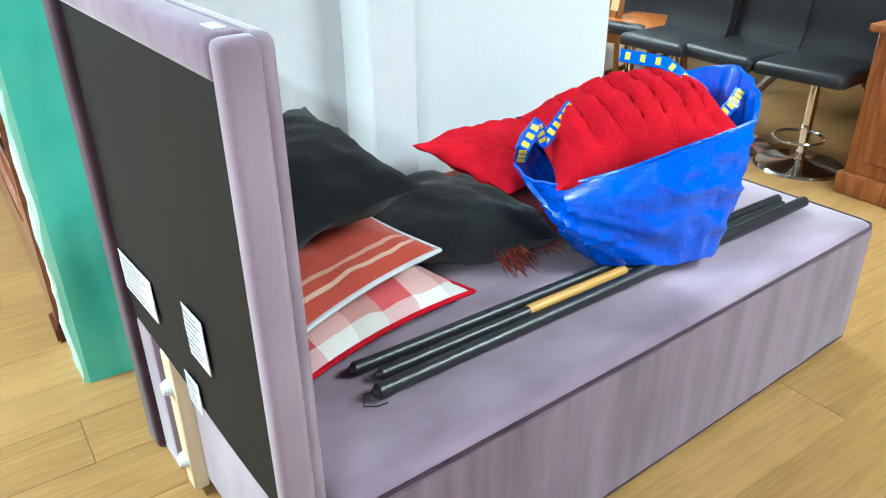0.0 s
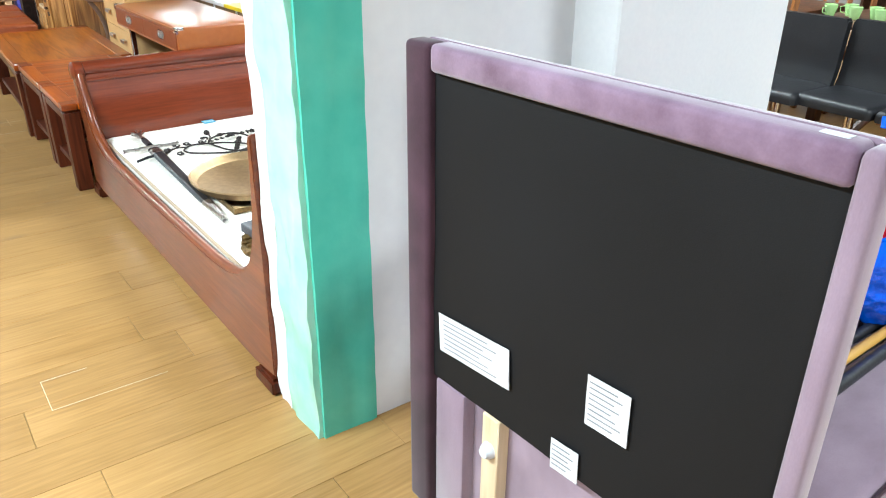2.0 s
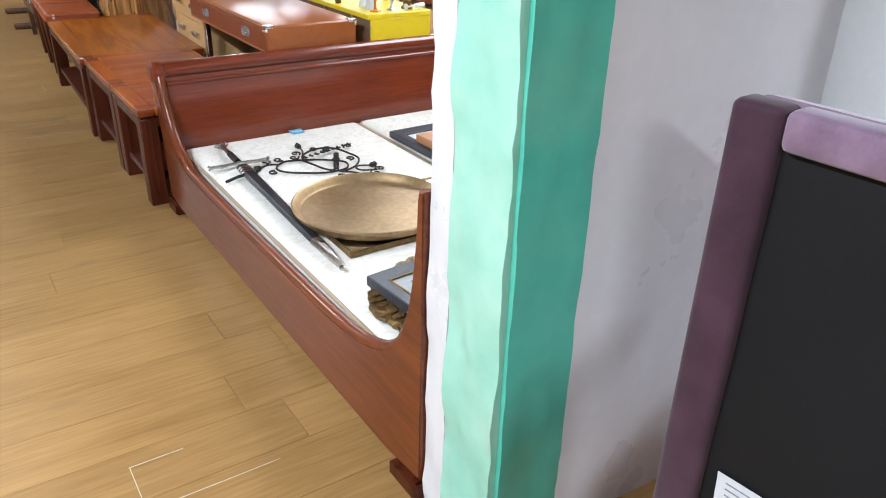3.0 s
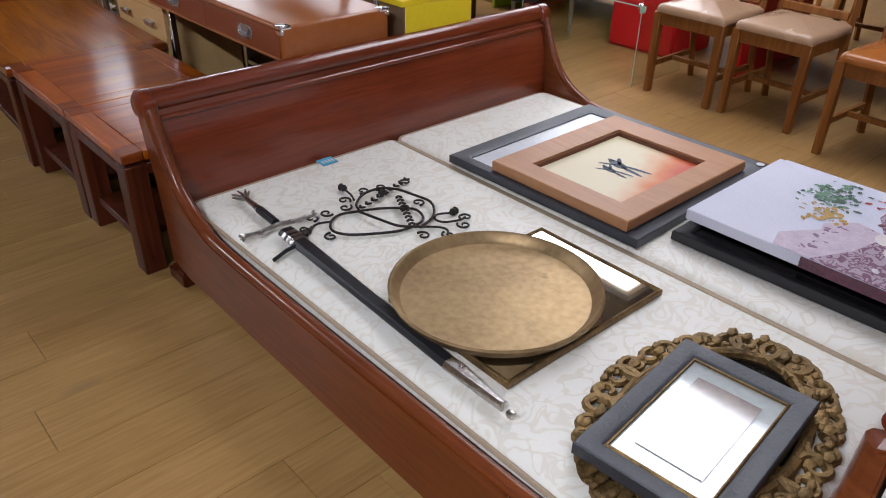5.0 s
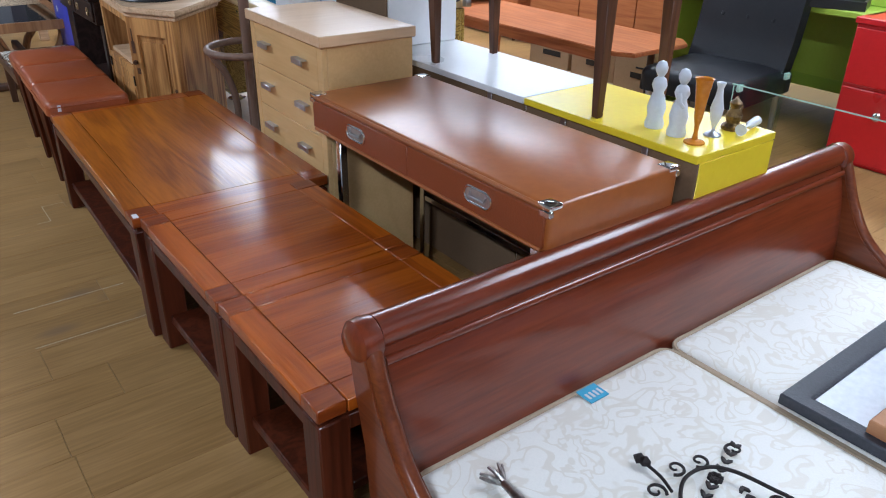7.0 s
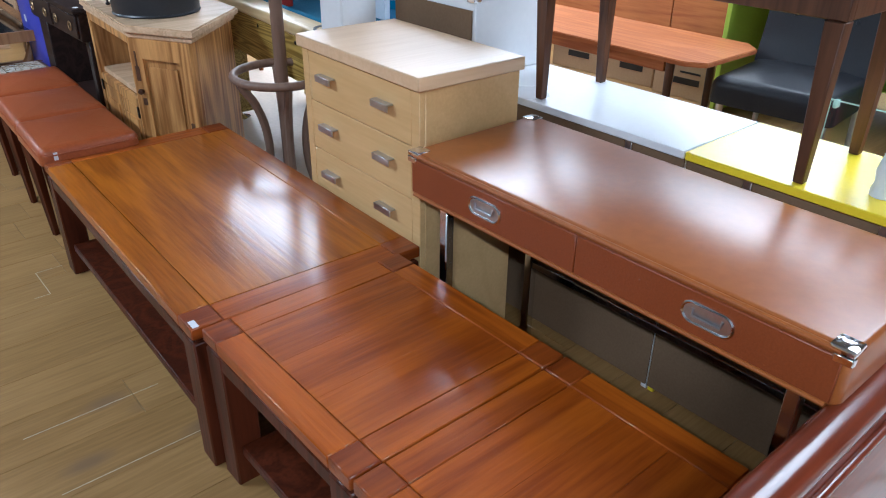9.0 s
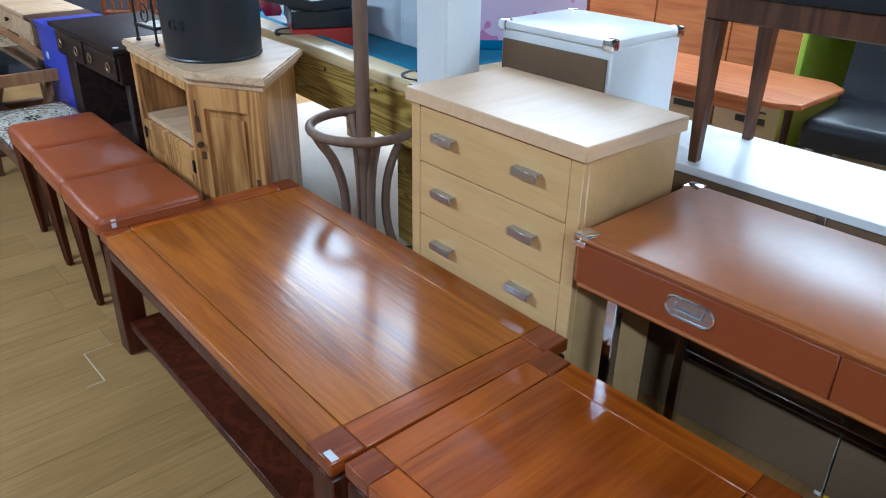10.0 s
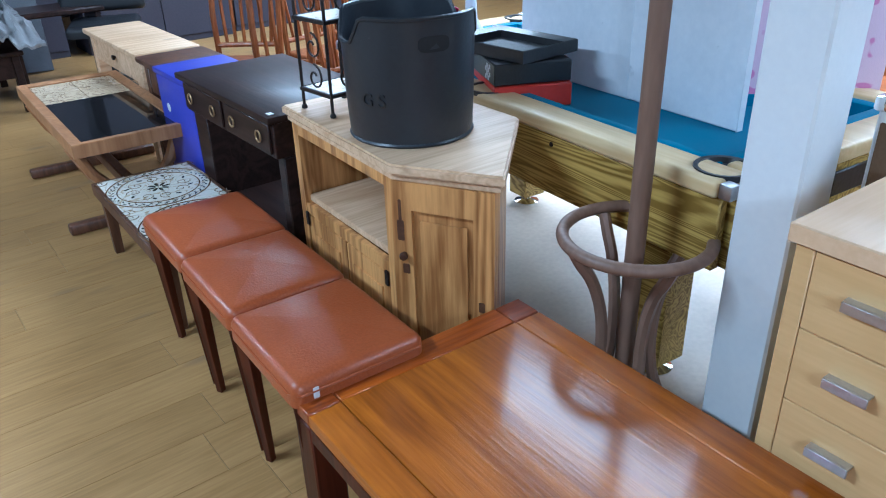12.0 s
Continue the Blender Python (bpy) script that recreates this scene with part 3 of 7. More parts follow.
def merged(*bms):
    """Several meshes of one part in one."""
    out = bms[0]
    for b in bms[1:]:
        me = bpy.data.meshes.new("join")
        b.to_mesh(me)
        out.from_mesh(me)
        bpy.data.meshes.remove(me)
        b.free()
    return out


def frame_bar(w, d, width, z0, z1, lip=0.0, bm=None, inner_drop=0.0):
    """A mitred rectangular frame w by d, its bars that wide, with a stepped profile."""
    bm = bm or bmesh.new()
    prof = [(0, z0), (0, z1 - 0.003), (0.003, z1), (width * 0.75, z1 - lip), (width, z1 - lip - inner_drop), (width, z0)]
    rings = []
    for inset, z in prof:
        x, y = w / 2 - inset, d / 2 - inset
        rings.append([bm.verts.new((sx * x, sy * y, z)) for sx, sy in ((1, 1), (-1, 1), (-1, -1), (1, -1))])
    n = len(rings)
    for i in range(n):
        a, b = rings[i], rings[(i + 1) % n]
        for k in range(4):
            bm.faces.new((a[k], a[(k + 1) % 4], b[(k + 1) % 4], b[k]))
    return bm


# ---- the setting ----
X0, X1, Y0, Y1 = -3.2, 8.6, -3.4, 15.4
floor = shell("floor", box(X0, X1, Y0, Y1, -0.2, -0.004, 0), GROUT)
shell("wall_south", box(X0 - 0.2, X1 + 0.2, Y0 - 0.2, Y0, -0.2, CEILING + 0.2, 0), WALL)
shell("wall_north", box(X0 - 0.2, X1 + 0.2, Y1, Y1 + 0.2, -0.2, CEILING + 0.2, 0), DARKWALL)
shell("wall_west", box(X0 - 0.2, X0, Y0, Y1, -0.2, CEILING + 0.2, 0), WALL)
shell("wall_east", box(X1, X1 + 0.2, Y0, Y1, -0.2, CEILING + 0.2, 0), WALL)
shell("ceiling", box(X0 - 0.2, X1 + 0.2, Y0 - 0.2, Y1 + 0.2, CEILING, CEILING + 0.2, 0), CEIL)
shell("baseboard", box(X1 - 0.02, X1 - 0.001, Y0 + 0.01, Y1 - 0.01, 0, 0.1, 0.004), WHITEPAINT)
shell("column_1", box(0.955, 1.1, 6.3, 6.435, 0, CEILING - 0.001, 0.006), WHITEPAINT)
shell("column_2", box(1.0, 1.15, 1.91, 2.08, 0, CEILING - 0.001, 0.006), WHITEPAINT)
shell("partition_panel", box(1.153, 2.05, 2.05, 2.09, 0, CEILING - 0.001, 0.003), WHITEPAINT)
DIFFUSER = glow("lamp_diffuser", (1.0, 0.98, 0.95), 3.2)


def rooflight(x, y):
    ob = thing("rooflight", "square white-framed ceiling light panel, lit", "light", (x, y, CEILING), 0, "ceiling light panels")
    part("rim", frame_bar(1.5, 1.9, 0.06, -0.06, -0.001), WHITEPAINT, ob)
    part("diffuser", box(-0.68, 0.68, -0.88, 0.88, -0.03, -0.01, 0.004), DIFFUSER, ob)
    part("crossbar", box(-0.02, 0.02, -0.89, 0.89, -0.05, -0.031, 0.004), WHITEPAINT, ob)
    return ob


# Fitting modelled for the added fill lamps.
def tube_light(x, y):
    ob = thing("tube_light", "unseen white fluorescent tube fitting, added as fill light", "light", (x, y, CEILING), 0, "tube lights")
    part("housing", box(-0.07, 0.07, -0.76, 0.76, -0.05, -0.001, 0.01), WHITEPAINT, ob)
    part("diffuser", box(-0.055, 0.055, -0.74, 0.74, -0.085, -0.051, 0.015, 2), DIFFUSER, ob)
    return ob


for spots, build, w, d, drop in ((ROOFLIGHTS, rooflight, 1.3, 1.7, 0.062), (FILL_TUBES, tube_light, 0.12, 1.45, 0.095)):
    first = None
    for x, y, power in spots:
        first = copy_thing(first, pose(x, y, CEILING)) if first else build(x, y)
        lamp = bpy.data.lights.new("ceiling_lamp", "AREA")
        lamp.shape, lamp.size, lamp.size_y, lamp.energy, lamp.color = "RECTANGLE", w, d, power, (0.97, 1.0, 0.98)
        new("ceiling_lamp", lamp).matrix_basis = pose(x, y, CEILING - drop)


# ---- divan bed ----
mark = {o.name for o in bpy.data.objects}


def divan():
    ob = thing("divan_bed", "mauve velvet single divan bed base with a tall upholstered headboard", "bed", (1.2, 1.3, 0), world=True)
    base = part("base", pad(0.315, 2.002, 0.888, 1.755, 0.03, 0.392, 0.03, 0.004, crumple=0.004), MAUVE, ob)
    part("plinth", box(0.34, 1.977, 0.908, 1.735, 0.0, 0.029, 0.003), BLACKCLOTH, ob, "black underside")
    # Face darkened by its colour to read as the shaded side.
    part("side_panel", sheet((0.335, 0.8865, 0.04), (1.637, 0, 0), (0, 0, 0.335), 0.004, 0.004, 40, 8, 3.0, (9, 2)), SHADED_NAP, base, "mauve velvet side with upright nap streaks and shade in its colour")
    edge = [(x, y, 0.381) for x, y in ((0.325, 0.889), (1.2, 0.886), (1.967, 0.889), (1.997, 0.903), (2.003, 0.933), (2.004, 1.3), (2.003, 1.74))]
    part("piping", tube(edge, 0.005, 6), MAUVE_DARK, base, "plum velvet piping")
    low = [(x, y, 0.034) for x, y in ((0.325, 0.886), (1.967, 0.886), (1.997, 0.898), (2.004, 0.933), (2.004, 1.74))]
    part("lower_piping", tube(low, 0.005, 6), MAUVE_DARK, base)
    part("front_padding", pad(-0.58, 0.58, -0.426, 0.426, 0, 0.028, 0.02, 0.008, crumple=0.012), MAUVE, ob, m=Matrix.Translation((0.2815, 1.318, 0.585)) @ Euler((0, radians(90), 0)).to_matrix().to_4x4() @ Matrix.Diagonal((0.925, 1, 1, 1)))
    hb = part("headboard", box(0.262, 0.281, 0.89, 1.748, 0.385, 1.112, 0.004), MAUVE, ob)
    # All borders are one velvet; left and top carry painted shade.
    part("side_border", box(0.232, 0.283, 1.677, 1.751, 0.0, 1.121, 0.012, 3), MAUVE_DARK, hb, "mauve velvet border with shade in its colour")
    part("side_border", box(0.232, 0.283, 0.876, 0.909, 0.0, 1.121, 0.012, 3), MAUVE, hb)
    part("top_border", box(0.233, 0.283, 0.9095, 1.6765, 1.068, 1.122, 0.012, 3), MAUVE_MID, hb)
    part("back_panel", sheet((0.262, 1.679, 0.392), (0, -0.769, 0), (0, 0, 0.682), 0.012, 0.003, 16, 16, 2.0, (2, 2)), BLACKCLOTH, hb, "black cloth backing")
    part("inner_post", box(0.25, 0.29, 1.575, 1.673, 0.0, 0.386, 0.008, 2), MAUVE, hb)
    for y in (1.49, 0.93):
        b = part("batten", box(0.25, 0.285, y - 0.025, y + 0.025, 0.02, 0.386, 0.003), RAWPINE, hb, "raw pine batten")
        for z in (0.1, 0.3):
            part("bolt_cap", lathe([(0, 0.02), (0.012, 0.018), (0.018, 0.008), (0.02, 0)], 14), PAPER, b, "white plastic bolt cap",
                 m=Matrix.Translation((0.25, y, z)) @ Euler((0, radians(-90), 0)).to_matrix().to_4x4())
    for y0, y1, z0, z1, tilt in ((1.437, 1.651, 0.482, 0.572, -4), (1.156, 1.247, 0.53, 0.632, -2), (1.249, 1.316, 0.384, 0.452, -3)):
        m = Matrix.Translation((0.2445, (y0 + y1) / 2, (z0 + z1) / 2)) @ Euler((radians(tilt), 0, 0)).to_matrix().to_4x4()
        w, h = (y1 - y0) / 2, (z1 - z0) / 2
        lab = part("paper_label", sheet((0, w, -h), (0, -2 * w, 0), (0, 0, 2 * h), 0.0015, 0.0012, 8, 8, y0, (3, 3)), PAPER, hb, "white printed paper label", m=m)
        bars = bmesh.new()
        rows = int(h * 2 / 0.011)
        for k in range(1, rows):
            z = h - k * 0.011
            box(-0.0032, -0.0022, -w * (0.2 + 0.6 * ((k * 7) % 5) / 5), w * 0.85, z - 0.0009, z + 0.0009, 0, bm=bars)
        part("print", bars, INK, lab, "grey lines of print")
    part("sticker", box(0.25, 0.266, 0.93, 0.965, 1.1222, 1.1236, 0), PAPER, hb, "small white sticker")
    return ob


divan()


# ---- cushions, bag and poles on the divan ----
def cushion(label, material, w, d, h, at, rot, seed, piping=None, group="cushions on the divan", crumple=0.014, rib=0.0):
    ob = thing("cushion", label, "cushion", (0, 0, 0), group=group)
    ob.matrix_basis = pose(*at, *rot)
    part("cover", pillow(w, d, h, 52 if rib else 24, 0.1, crumple, seed, rib=rib), material, ob, smooth=60)
    if piping:
        ring = []
        for k in range(48):
            a = k / 12
            side, f = int(a), a - int(a)
            u, v = [(2 * f - 1, -1), (1, 2 * f - 1), (1 - 2 * f, 1), (-1, 1 - 2 * f)][side]
            ring.append((u * w / 2 * (1 - 0.1 * (1 - v * v) * u * u), v * d / 2 * (1 - 0.1 * (1 - u * u) * v * v), 0))
        part("piping", tube(ring, 0.006, 6, closed=True), piping, ob, "contrasting corded edge")
    return ob


cushion("red and grey checked cushion with a red corded edge", PLAID, 0.46, 0.44, 0.11, (0.6, 1.41, 0.448), (3, 2, 10), 1, REDPLUSH)
cushion("rust red cushion with cream stripes and corded edge", RUSTSTRIPE, 0.43, 0.44, 0.11, (0.535, 1.43, 0.548), (6, -8, 8), 2, PAPER)
cushion("black quilted velvet cushion on top of a stack", BLACKPLUSH, 0.46, 0.46, 0.17, (0.525, 1.49, 0.695), (8, -8, 2), 3, crumple=0.02)
cushion("black velvet cushion lying on the divan", BLACKPLUSH, 0.46, 0.44, 0.19, (0.975, 1.5, 0.478), (-4, 5, -14), 4, crumple=0.02)
cushion("rust brown shaggy fur cushion", RUSTFUR, 0.42, 0.42, 0.13, (1.2, 1.53, 0.462), (3, 4, 12), 5)
cushion("red ribbed plush cushion lying on others", REDPLUSH, 0.42, 0.34, 0.12, (1.27, 1.58, 0.56), (8, 4, 10), 6, rib=0.05)
cushion("black velvet cushion behind the blue bag", BLACKPLUSH, 0.4, 0.4, 0.14, (1.68, 1.6, 0.5), (20, 0, 0), 7)
fringe = bmesh.new()
rng = random.Random(4)
for k in range(260):
    a = rng.uniform(-1, 1)
    p = Vector((1.18 + 0.2 * a, 1.335 + 0.05 * a + rng.uniform(-0.03, 0.03), 0.45 + rng.uniform(-0.035, 0.03)))
    rod(p, p + Vector((rng.uniform(-0.02, 0.02), -rng.uniform(0.02, 0.05), -rng.uniform(0.0, 0.03))), 0.0022, 0.0006, 3, fringe)
single("fur_fringe", fringe, RUSTFUR, "loose rust brown strands of a shaggy cushion", "fur", kind="stuff")


def blue_bag():
    ob = thing("shopping_bag", "large glossy blue woven plastic bag stuffed with a red plush cushion", "bag", (1.47, 1.2, 0.41), world=True)
    bm = bmesh.new()
    n, rings = 112, []
    def spot(a, t):
        c, s = math.cos(a), math.sin(a)
        sq = max(abs(c), abs(s)) ** 0.4
        w = 0.175 + 0.085 * t ** 0.6 + (0.05 * t if c < 0 else 0.0) * abs(c)
        d = 0.125 + 0.05 * math.sin(t * 2.2)
        x, y = c / sq * w, s / sq * d
        k = noise.noise(Vector((c * 2.2, s * 2.2, t * 3.0))) + 0.6 * noise.noise(Vector((c * 5, s * 5, t * 5)))
        f = abs(noise.noise(Vector((c * 3 + t * 4, s * 3 - t * 3, 5.0)))) + 0.6 * abs(noise.noise(Vector((c * 6 - t * 5, s * 6 + t * 6, 2.0))))
        r = 1 + (0.06 * k - 0.19 * f) * (0.3 + t * (1 - t) * 2)
        z = 0.425 + t * (0.295 + 0.09 * c + 0.03 * s + 0.01 * math.sin(3 * a))
        x, y = x * r, y * r
        lean = 0.05 * t
        return (1.35 + x * 0.86 + y * 0.5 + lean * 0.3, 1.165 - x * 0.5 + y * 0.86 + lean, z + 0.006 * k)
    for j in range(25):
        rings.append([bm.verts.new(spot(i * math.tau / n, j / 24)) for i in range(n)])
    inner = [[bm.verts.new(Vector(spot(i * math.tau / n, t)) * 1.0 - Vector((0.008 * math.cos(i * math.tau / n), 0.008 * math.sin(i * math.tau / n), 0))) for i in range(n)] for t in (1.0, 0.6, 0.2)]
    allr = rings + inner
    for a, b in zip(allr, allr[1:]):
        for i in range(n):
            bm.faces.new((a[i], a[(i + 1) % n], b[(i + 1) % n], b[i]))
    bm.faces.new(rings[0][::-1])
    bm.faces.new(inner[-1])
    body = part("body", bm, BLUEBAG, ob, smooth=50)
    hem = part("hem", tube([spot(i * math.tau / n, 1.0) for i in range(n)], 0.004, 6, closed=True), BLUEBAG, body)
    YEL = mat("yellow_print", (0.7, 0.62, 0.05), rough=0.4)
    for pts in ([(1.08, 1.33, 0.655), (1.06, 1.3, 0.7), (1.09, 1.29, 0.755), (1.12, 1.3, 0.70), (1.17, 1.3, 0.74), (1.22, 1.31, 0.77)],
                [(1.36, 1.3, 0.865), (1.43, 1.22, 0.85), (1.475, 1.14, 0.79), (1.485, 1.1, 0.725)],
                [(1.485, 1.1, 0.73), (1.53, 1.09, 0.765), (1.57, 1.1, 0.785)]):
        strap = bmesh.new()
        fine = []
        for a, b in zip(pts, pts[1:]):
            fine += [Vector(a).lerp(Vector(b), k / 6) for k in range(6)]
        fine.append(Vector(pts[-1]))
        last = None
        for i, p in enumerate(fine):
            d = (fine[min(i + 1, len(fine) - 1)] - fine[max(i - 1, 0)]).normalized()
            side = d.cross(Vector((-0.5, -0.7, 0.5))).normalized() * 0.015
            up = side.cross(d).normalized() * 0.002
            cur = [strap.verts.new(p + q) for q in (side + up, -side + up, -side - up, side - up)]
            if last:
                for k in range(4):
                    strap.faces.new((last[k], last[(k + 1) % 4], cur[(k + 1) % 4], cur[k]))
            else:
                strap.faces.new(cur)
            last = cur
        strap.faces.new(last)
        st = part("strap", strap, BLUEBAG, ob, "blue strap with yellow marks")
        marks = bmesh.new()
        for i in range(1, len(fine) - 1, 2):
            p, d = fine[i], (fine[i + 1] - fine[i - 1]).normalized()
            side = d.cross(Vector((-0.5, -0.7, 0.5))).normalized()
            up = side.cross(d).normalized()
            for sgn in (1, -1):
                q = p + up * 0.0035 * sgn
                vs = [marks.verts.new(q + side * a * 0.009 + d * b * 0.006 + up * c * 0.001) for a in (-1, 1) for b in (-1, 1) for c in (-1, 1)]
                for f in ((0, 1, 3, 2), (4, 5, 7, 6), (0, 1, 5, 4), (2, 3, 7, 6), (0, 2, 6, 4), (1, 3, 7, 5)):
                    marks.faces.new([vs[z] for z in f])
        part("print", marks, YEL, st, "yellow blocks")
    return ob


blue_bag()
cushion("red ribbed plush cushion stuffed in the blue bag", REDPLUSH, 0.46, 0.32, 0.27, (1.345, 1.235, 0.70), (14, -10, -29), 8, rib=0.055)
poles = [((0.516, 1.17), (1.886, 1.118), 0.0135, BLACKPLASTIC), ((0.55, 1.128), (1.86, 1.088), 0.0125, BLACKPLASTIC), ((0.515, 1.082), (1.921, 1.06), 0.0155, BLACKPLASTIC)]
for i, (a, b, r, m) in enumerate(poles):
    ob = thing("pole", "black plastic pole with a capped end lying on the divan", "pole", (a[0], a[1], 0.4), group="poles on the divan", world=True)
    z = 0.399 + r
    part("shaft", rod((*a, z), (*b, z), r, r, 16), m, ob)
    part("end_cap", lathe([(0, -0.014), (r * 0.5, -0.012), (r * 0.75, -0.004), (r * 1.1, 0), (r * 1.1, 0.02), (0, 0.02)], 14), BLACKPLASTIC, ob,
         m=Matrix.Translation((*a, z)) @ (Vector((*b, 0)) - Vector((*a, 0))).to_track_quat("Z", "Y").to_matrix().to_4x4())
    if i == 1:
        part("wooden_strip", rod((0.92, 1.1168, z + 0.003), (1.22, 1.1075, z + 0.003), 0.0125, 0.0125, 12), wood("cue_wood", (0.6, 0.34, 0.08), (0.5, 0.27, 0.05), 0), ob, "yellow wooden strip")
    if i == 2:
        part("wire_hook", tube([(0.515, 1.08, z), (0.49, 1.09, z), (0.478, 1.075, 0.402), (0.5, 1.06, 0.402), (0.52, 1.058, 0.402)], 0.0015, 6), IRON, ob, "bent wire hook")

# the divan and all that lies on it stand a little askew
SKEW = pose(0.262, 1.312, 0, 0, 0, 2.6) @ pose(-0.25, -1.3, 0)
for o in loose_since(mark):
    o.matrix_basis = SKEW @ o.matrix_basis

# ---- wrapped mattress on its end ----
mark = {o.name for o in bpy.data.objects}
ob = thing("wrapped_mattress", "single mattress standing on end in creased green and white plastic film", "mattress", (0.58, 2.2, 0), world=True)
part("white_wrap", pad(0.128, 1.045, 2.054, 2.288, 0.0, 1.95, 0.02, crumple=0.001), WHITEFILM, ob)
part("front_film", sheet((0.285, 2.052, 0.0), (0.755, 0, 0), (0, 0, 1.94), 0.01, 0.006, 18, 40, 3.0, (5, 7)), WHITEFILM, ob)
part("green_band", sheet((0.128, 2.048, 0.0), (0.166, 0, 0), (0, 0, 1.94), 0.012, 0.007, 8, 50, 7.0, (3, 12)), GREENFILM, ob, "green plastic band")
part("pale_green_band", sheet((0.128, 2.215, 0.0), (0, -0.168, 0), (0, 0, 1.94), 0.014, 0.012, 9, 50, 9.0, (2, 12)), PALEGREEN, ob, "thin pale green plastic band")
part("side_film", sheet((0.128, 2.288, 0.0), (0, -0.072, 0), (0, 0, 1.94), 0.012, 0.012, 5, 50, 12.0, (2, 12)), WHITEFILM, ob)


for o in loose_since(mark):
    o.matrix_basis = pose(0.02, 0.028, 0) @ o.matrix_basis


# ---- sleigh bed ----
def curve(points, n=8):
    """A smooth line through points."""
    ps = [Vector((*p, 0)) for p in points]
    out = []
    for i in range(len(ps) - 1):
        p0, p1, p2, p3 = ps[max(i - 1, 0)], ps[i], ps[i + 1], ps[min(i + 2, len(ps) - 1)]
        for k in range(n):
            t = k / n
            q = 0.5 * (2 * p1 + (p2 - p0) * t + (2 * p0 - 5 * p1 + 4 * p2 - p3) * t * t + (3 * p1 - p0 - 3 * p2 + p3) * t ** 3)
            out.append((q.x, q.y))
    out.append(points[-1])
    return out


def sleigh_bed():
    ob = thing("sleigh_bed", "glossy dark cherry sleigh bed with rolled ends and curved sides", "bed", (1.02, 3.4, 0), world=True)
    top = curve([(2.338, 0.8), (2.344, 0.7), (2.36, 0.58), (2.39, 0.47), (2.45, 0.375), (2.56, 0.312), (2.73, 0.28), (3.1, 0.268), (3.95, 0.262), (4.14, 0.29), (4.255, 0.36), (4.325, 0.46), (4.37, 0.56), (4.395, 0.605)], 6)
    outline = top + [(4.44, 0.595), (4.415, 0.48), (4.385, 0.36), (4.37, 0.2), (4.37, 0.07), (4.25, 0.055), (2.47, 0.055), (2.322, 0.07), (2.321, 0.5), (2.32, 0.81)]
    for x0, x1, xe in ((0.122, 0.168, 0.118), (1.885, 1.931, 1.935)):
        side = part("side_panel", sweep(outline, x0, x1, "x", bevel=0.004), CHERRY_RAIL, ob)
        part("edge_moulding", tube([(x, y, z) for x in ((x0 + x1) / 2,) for y, z in top], 0.019, 10), CHERRY_RAIL, side)
        part("scroll_knob", lathe([(0, -0.034), (0.03, -0.032), (0.044, -0.02), (0.046, 0.0), (0.044, 0.02), (0.03, 0.03), (0, 0.032)], 20), CHERRY, side,
             m=Matrix.Translation(((x0 + x1) / 2, 4.412, 0.595)) @ Euler((0, radians(90), 0)).to_matrix().to_4x4())
        for y0, y1 in ((4.285, 4.385), (2.322, 2.44)):
            part("foot", slab([(x0 - 0.012, y0), (x1 + 0.012, y0), (x1 + 0.012, y1), (x0 - 0.012, y1)], 0.0, 0.056, 0.01), TABLELEG, side, "dark bracket foot")
    front = [(4.33, 0.06), (4.33, 0.28), (4.338, 0.38), (4.354, 0.48), (4.375, 0.55), (4.395, 0.605)]
    back = [(4.425, 0.59), (4.408, 0.5), (4.388, 0.42), (4.37, 0.3), (4.365, 0.06)]
    fb = part("footboard", sweep(curve(front, 6) + curve(back, 6), 0.169, 1.884, "x"), CHERRY, ob)
    part("top_roll", rod((0.169, 4.412, 0.602), (1.884, 4.412, 0.602), 0.036, 0.036, 20), CHERRY, fb)
    part("lower_bead", rod((0.169, 4.373, 0.556), (1.884, 4.373, 0.556), 0.009, 0.009, 10), CHERRY, fb)
    hb = part("headboard", sweep([(2.322, 0.06), (2.321, 0.5), (2.32, 0.78), (2.331, 0.82), (2.345, 0.78), (2.354, 0.6), (2.37, 0.4), (2.38, 0.06)], 0.169, 1.884, "x"), CHERRY, ob)
    part("top_roll", rod((0.169, 2.334, 0.81), (1.884, 2.334, 0.81), 0.018, 0.03, 18), CHERRY, hb)
    part("slats", box(0.169, 1.884, 2.43, 4.325, 0.07, 0.1, 0.004), RAWPINE, ob)
    return ob


sleigh_bed()
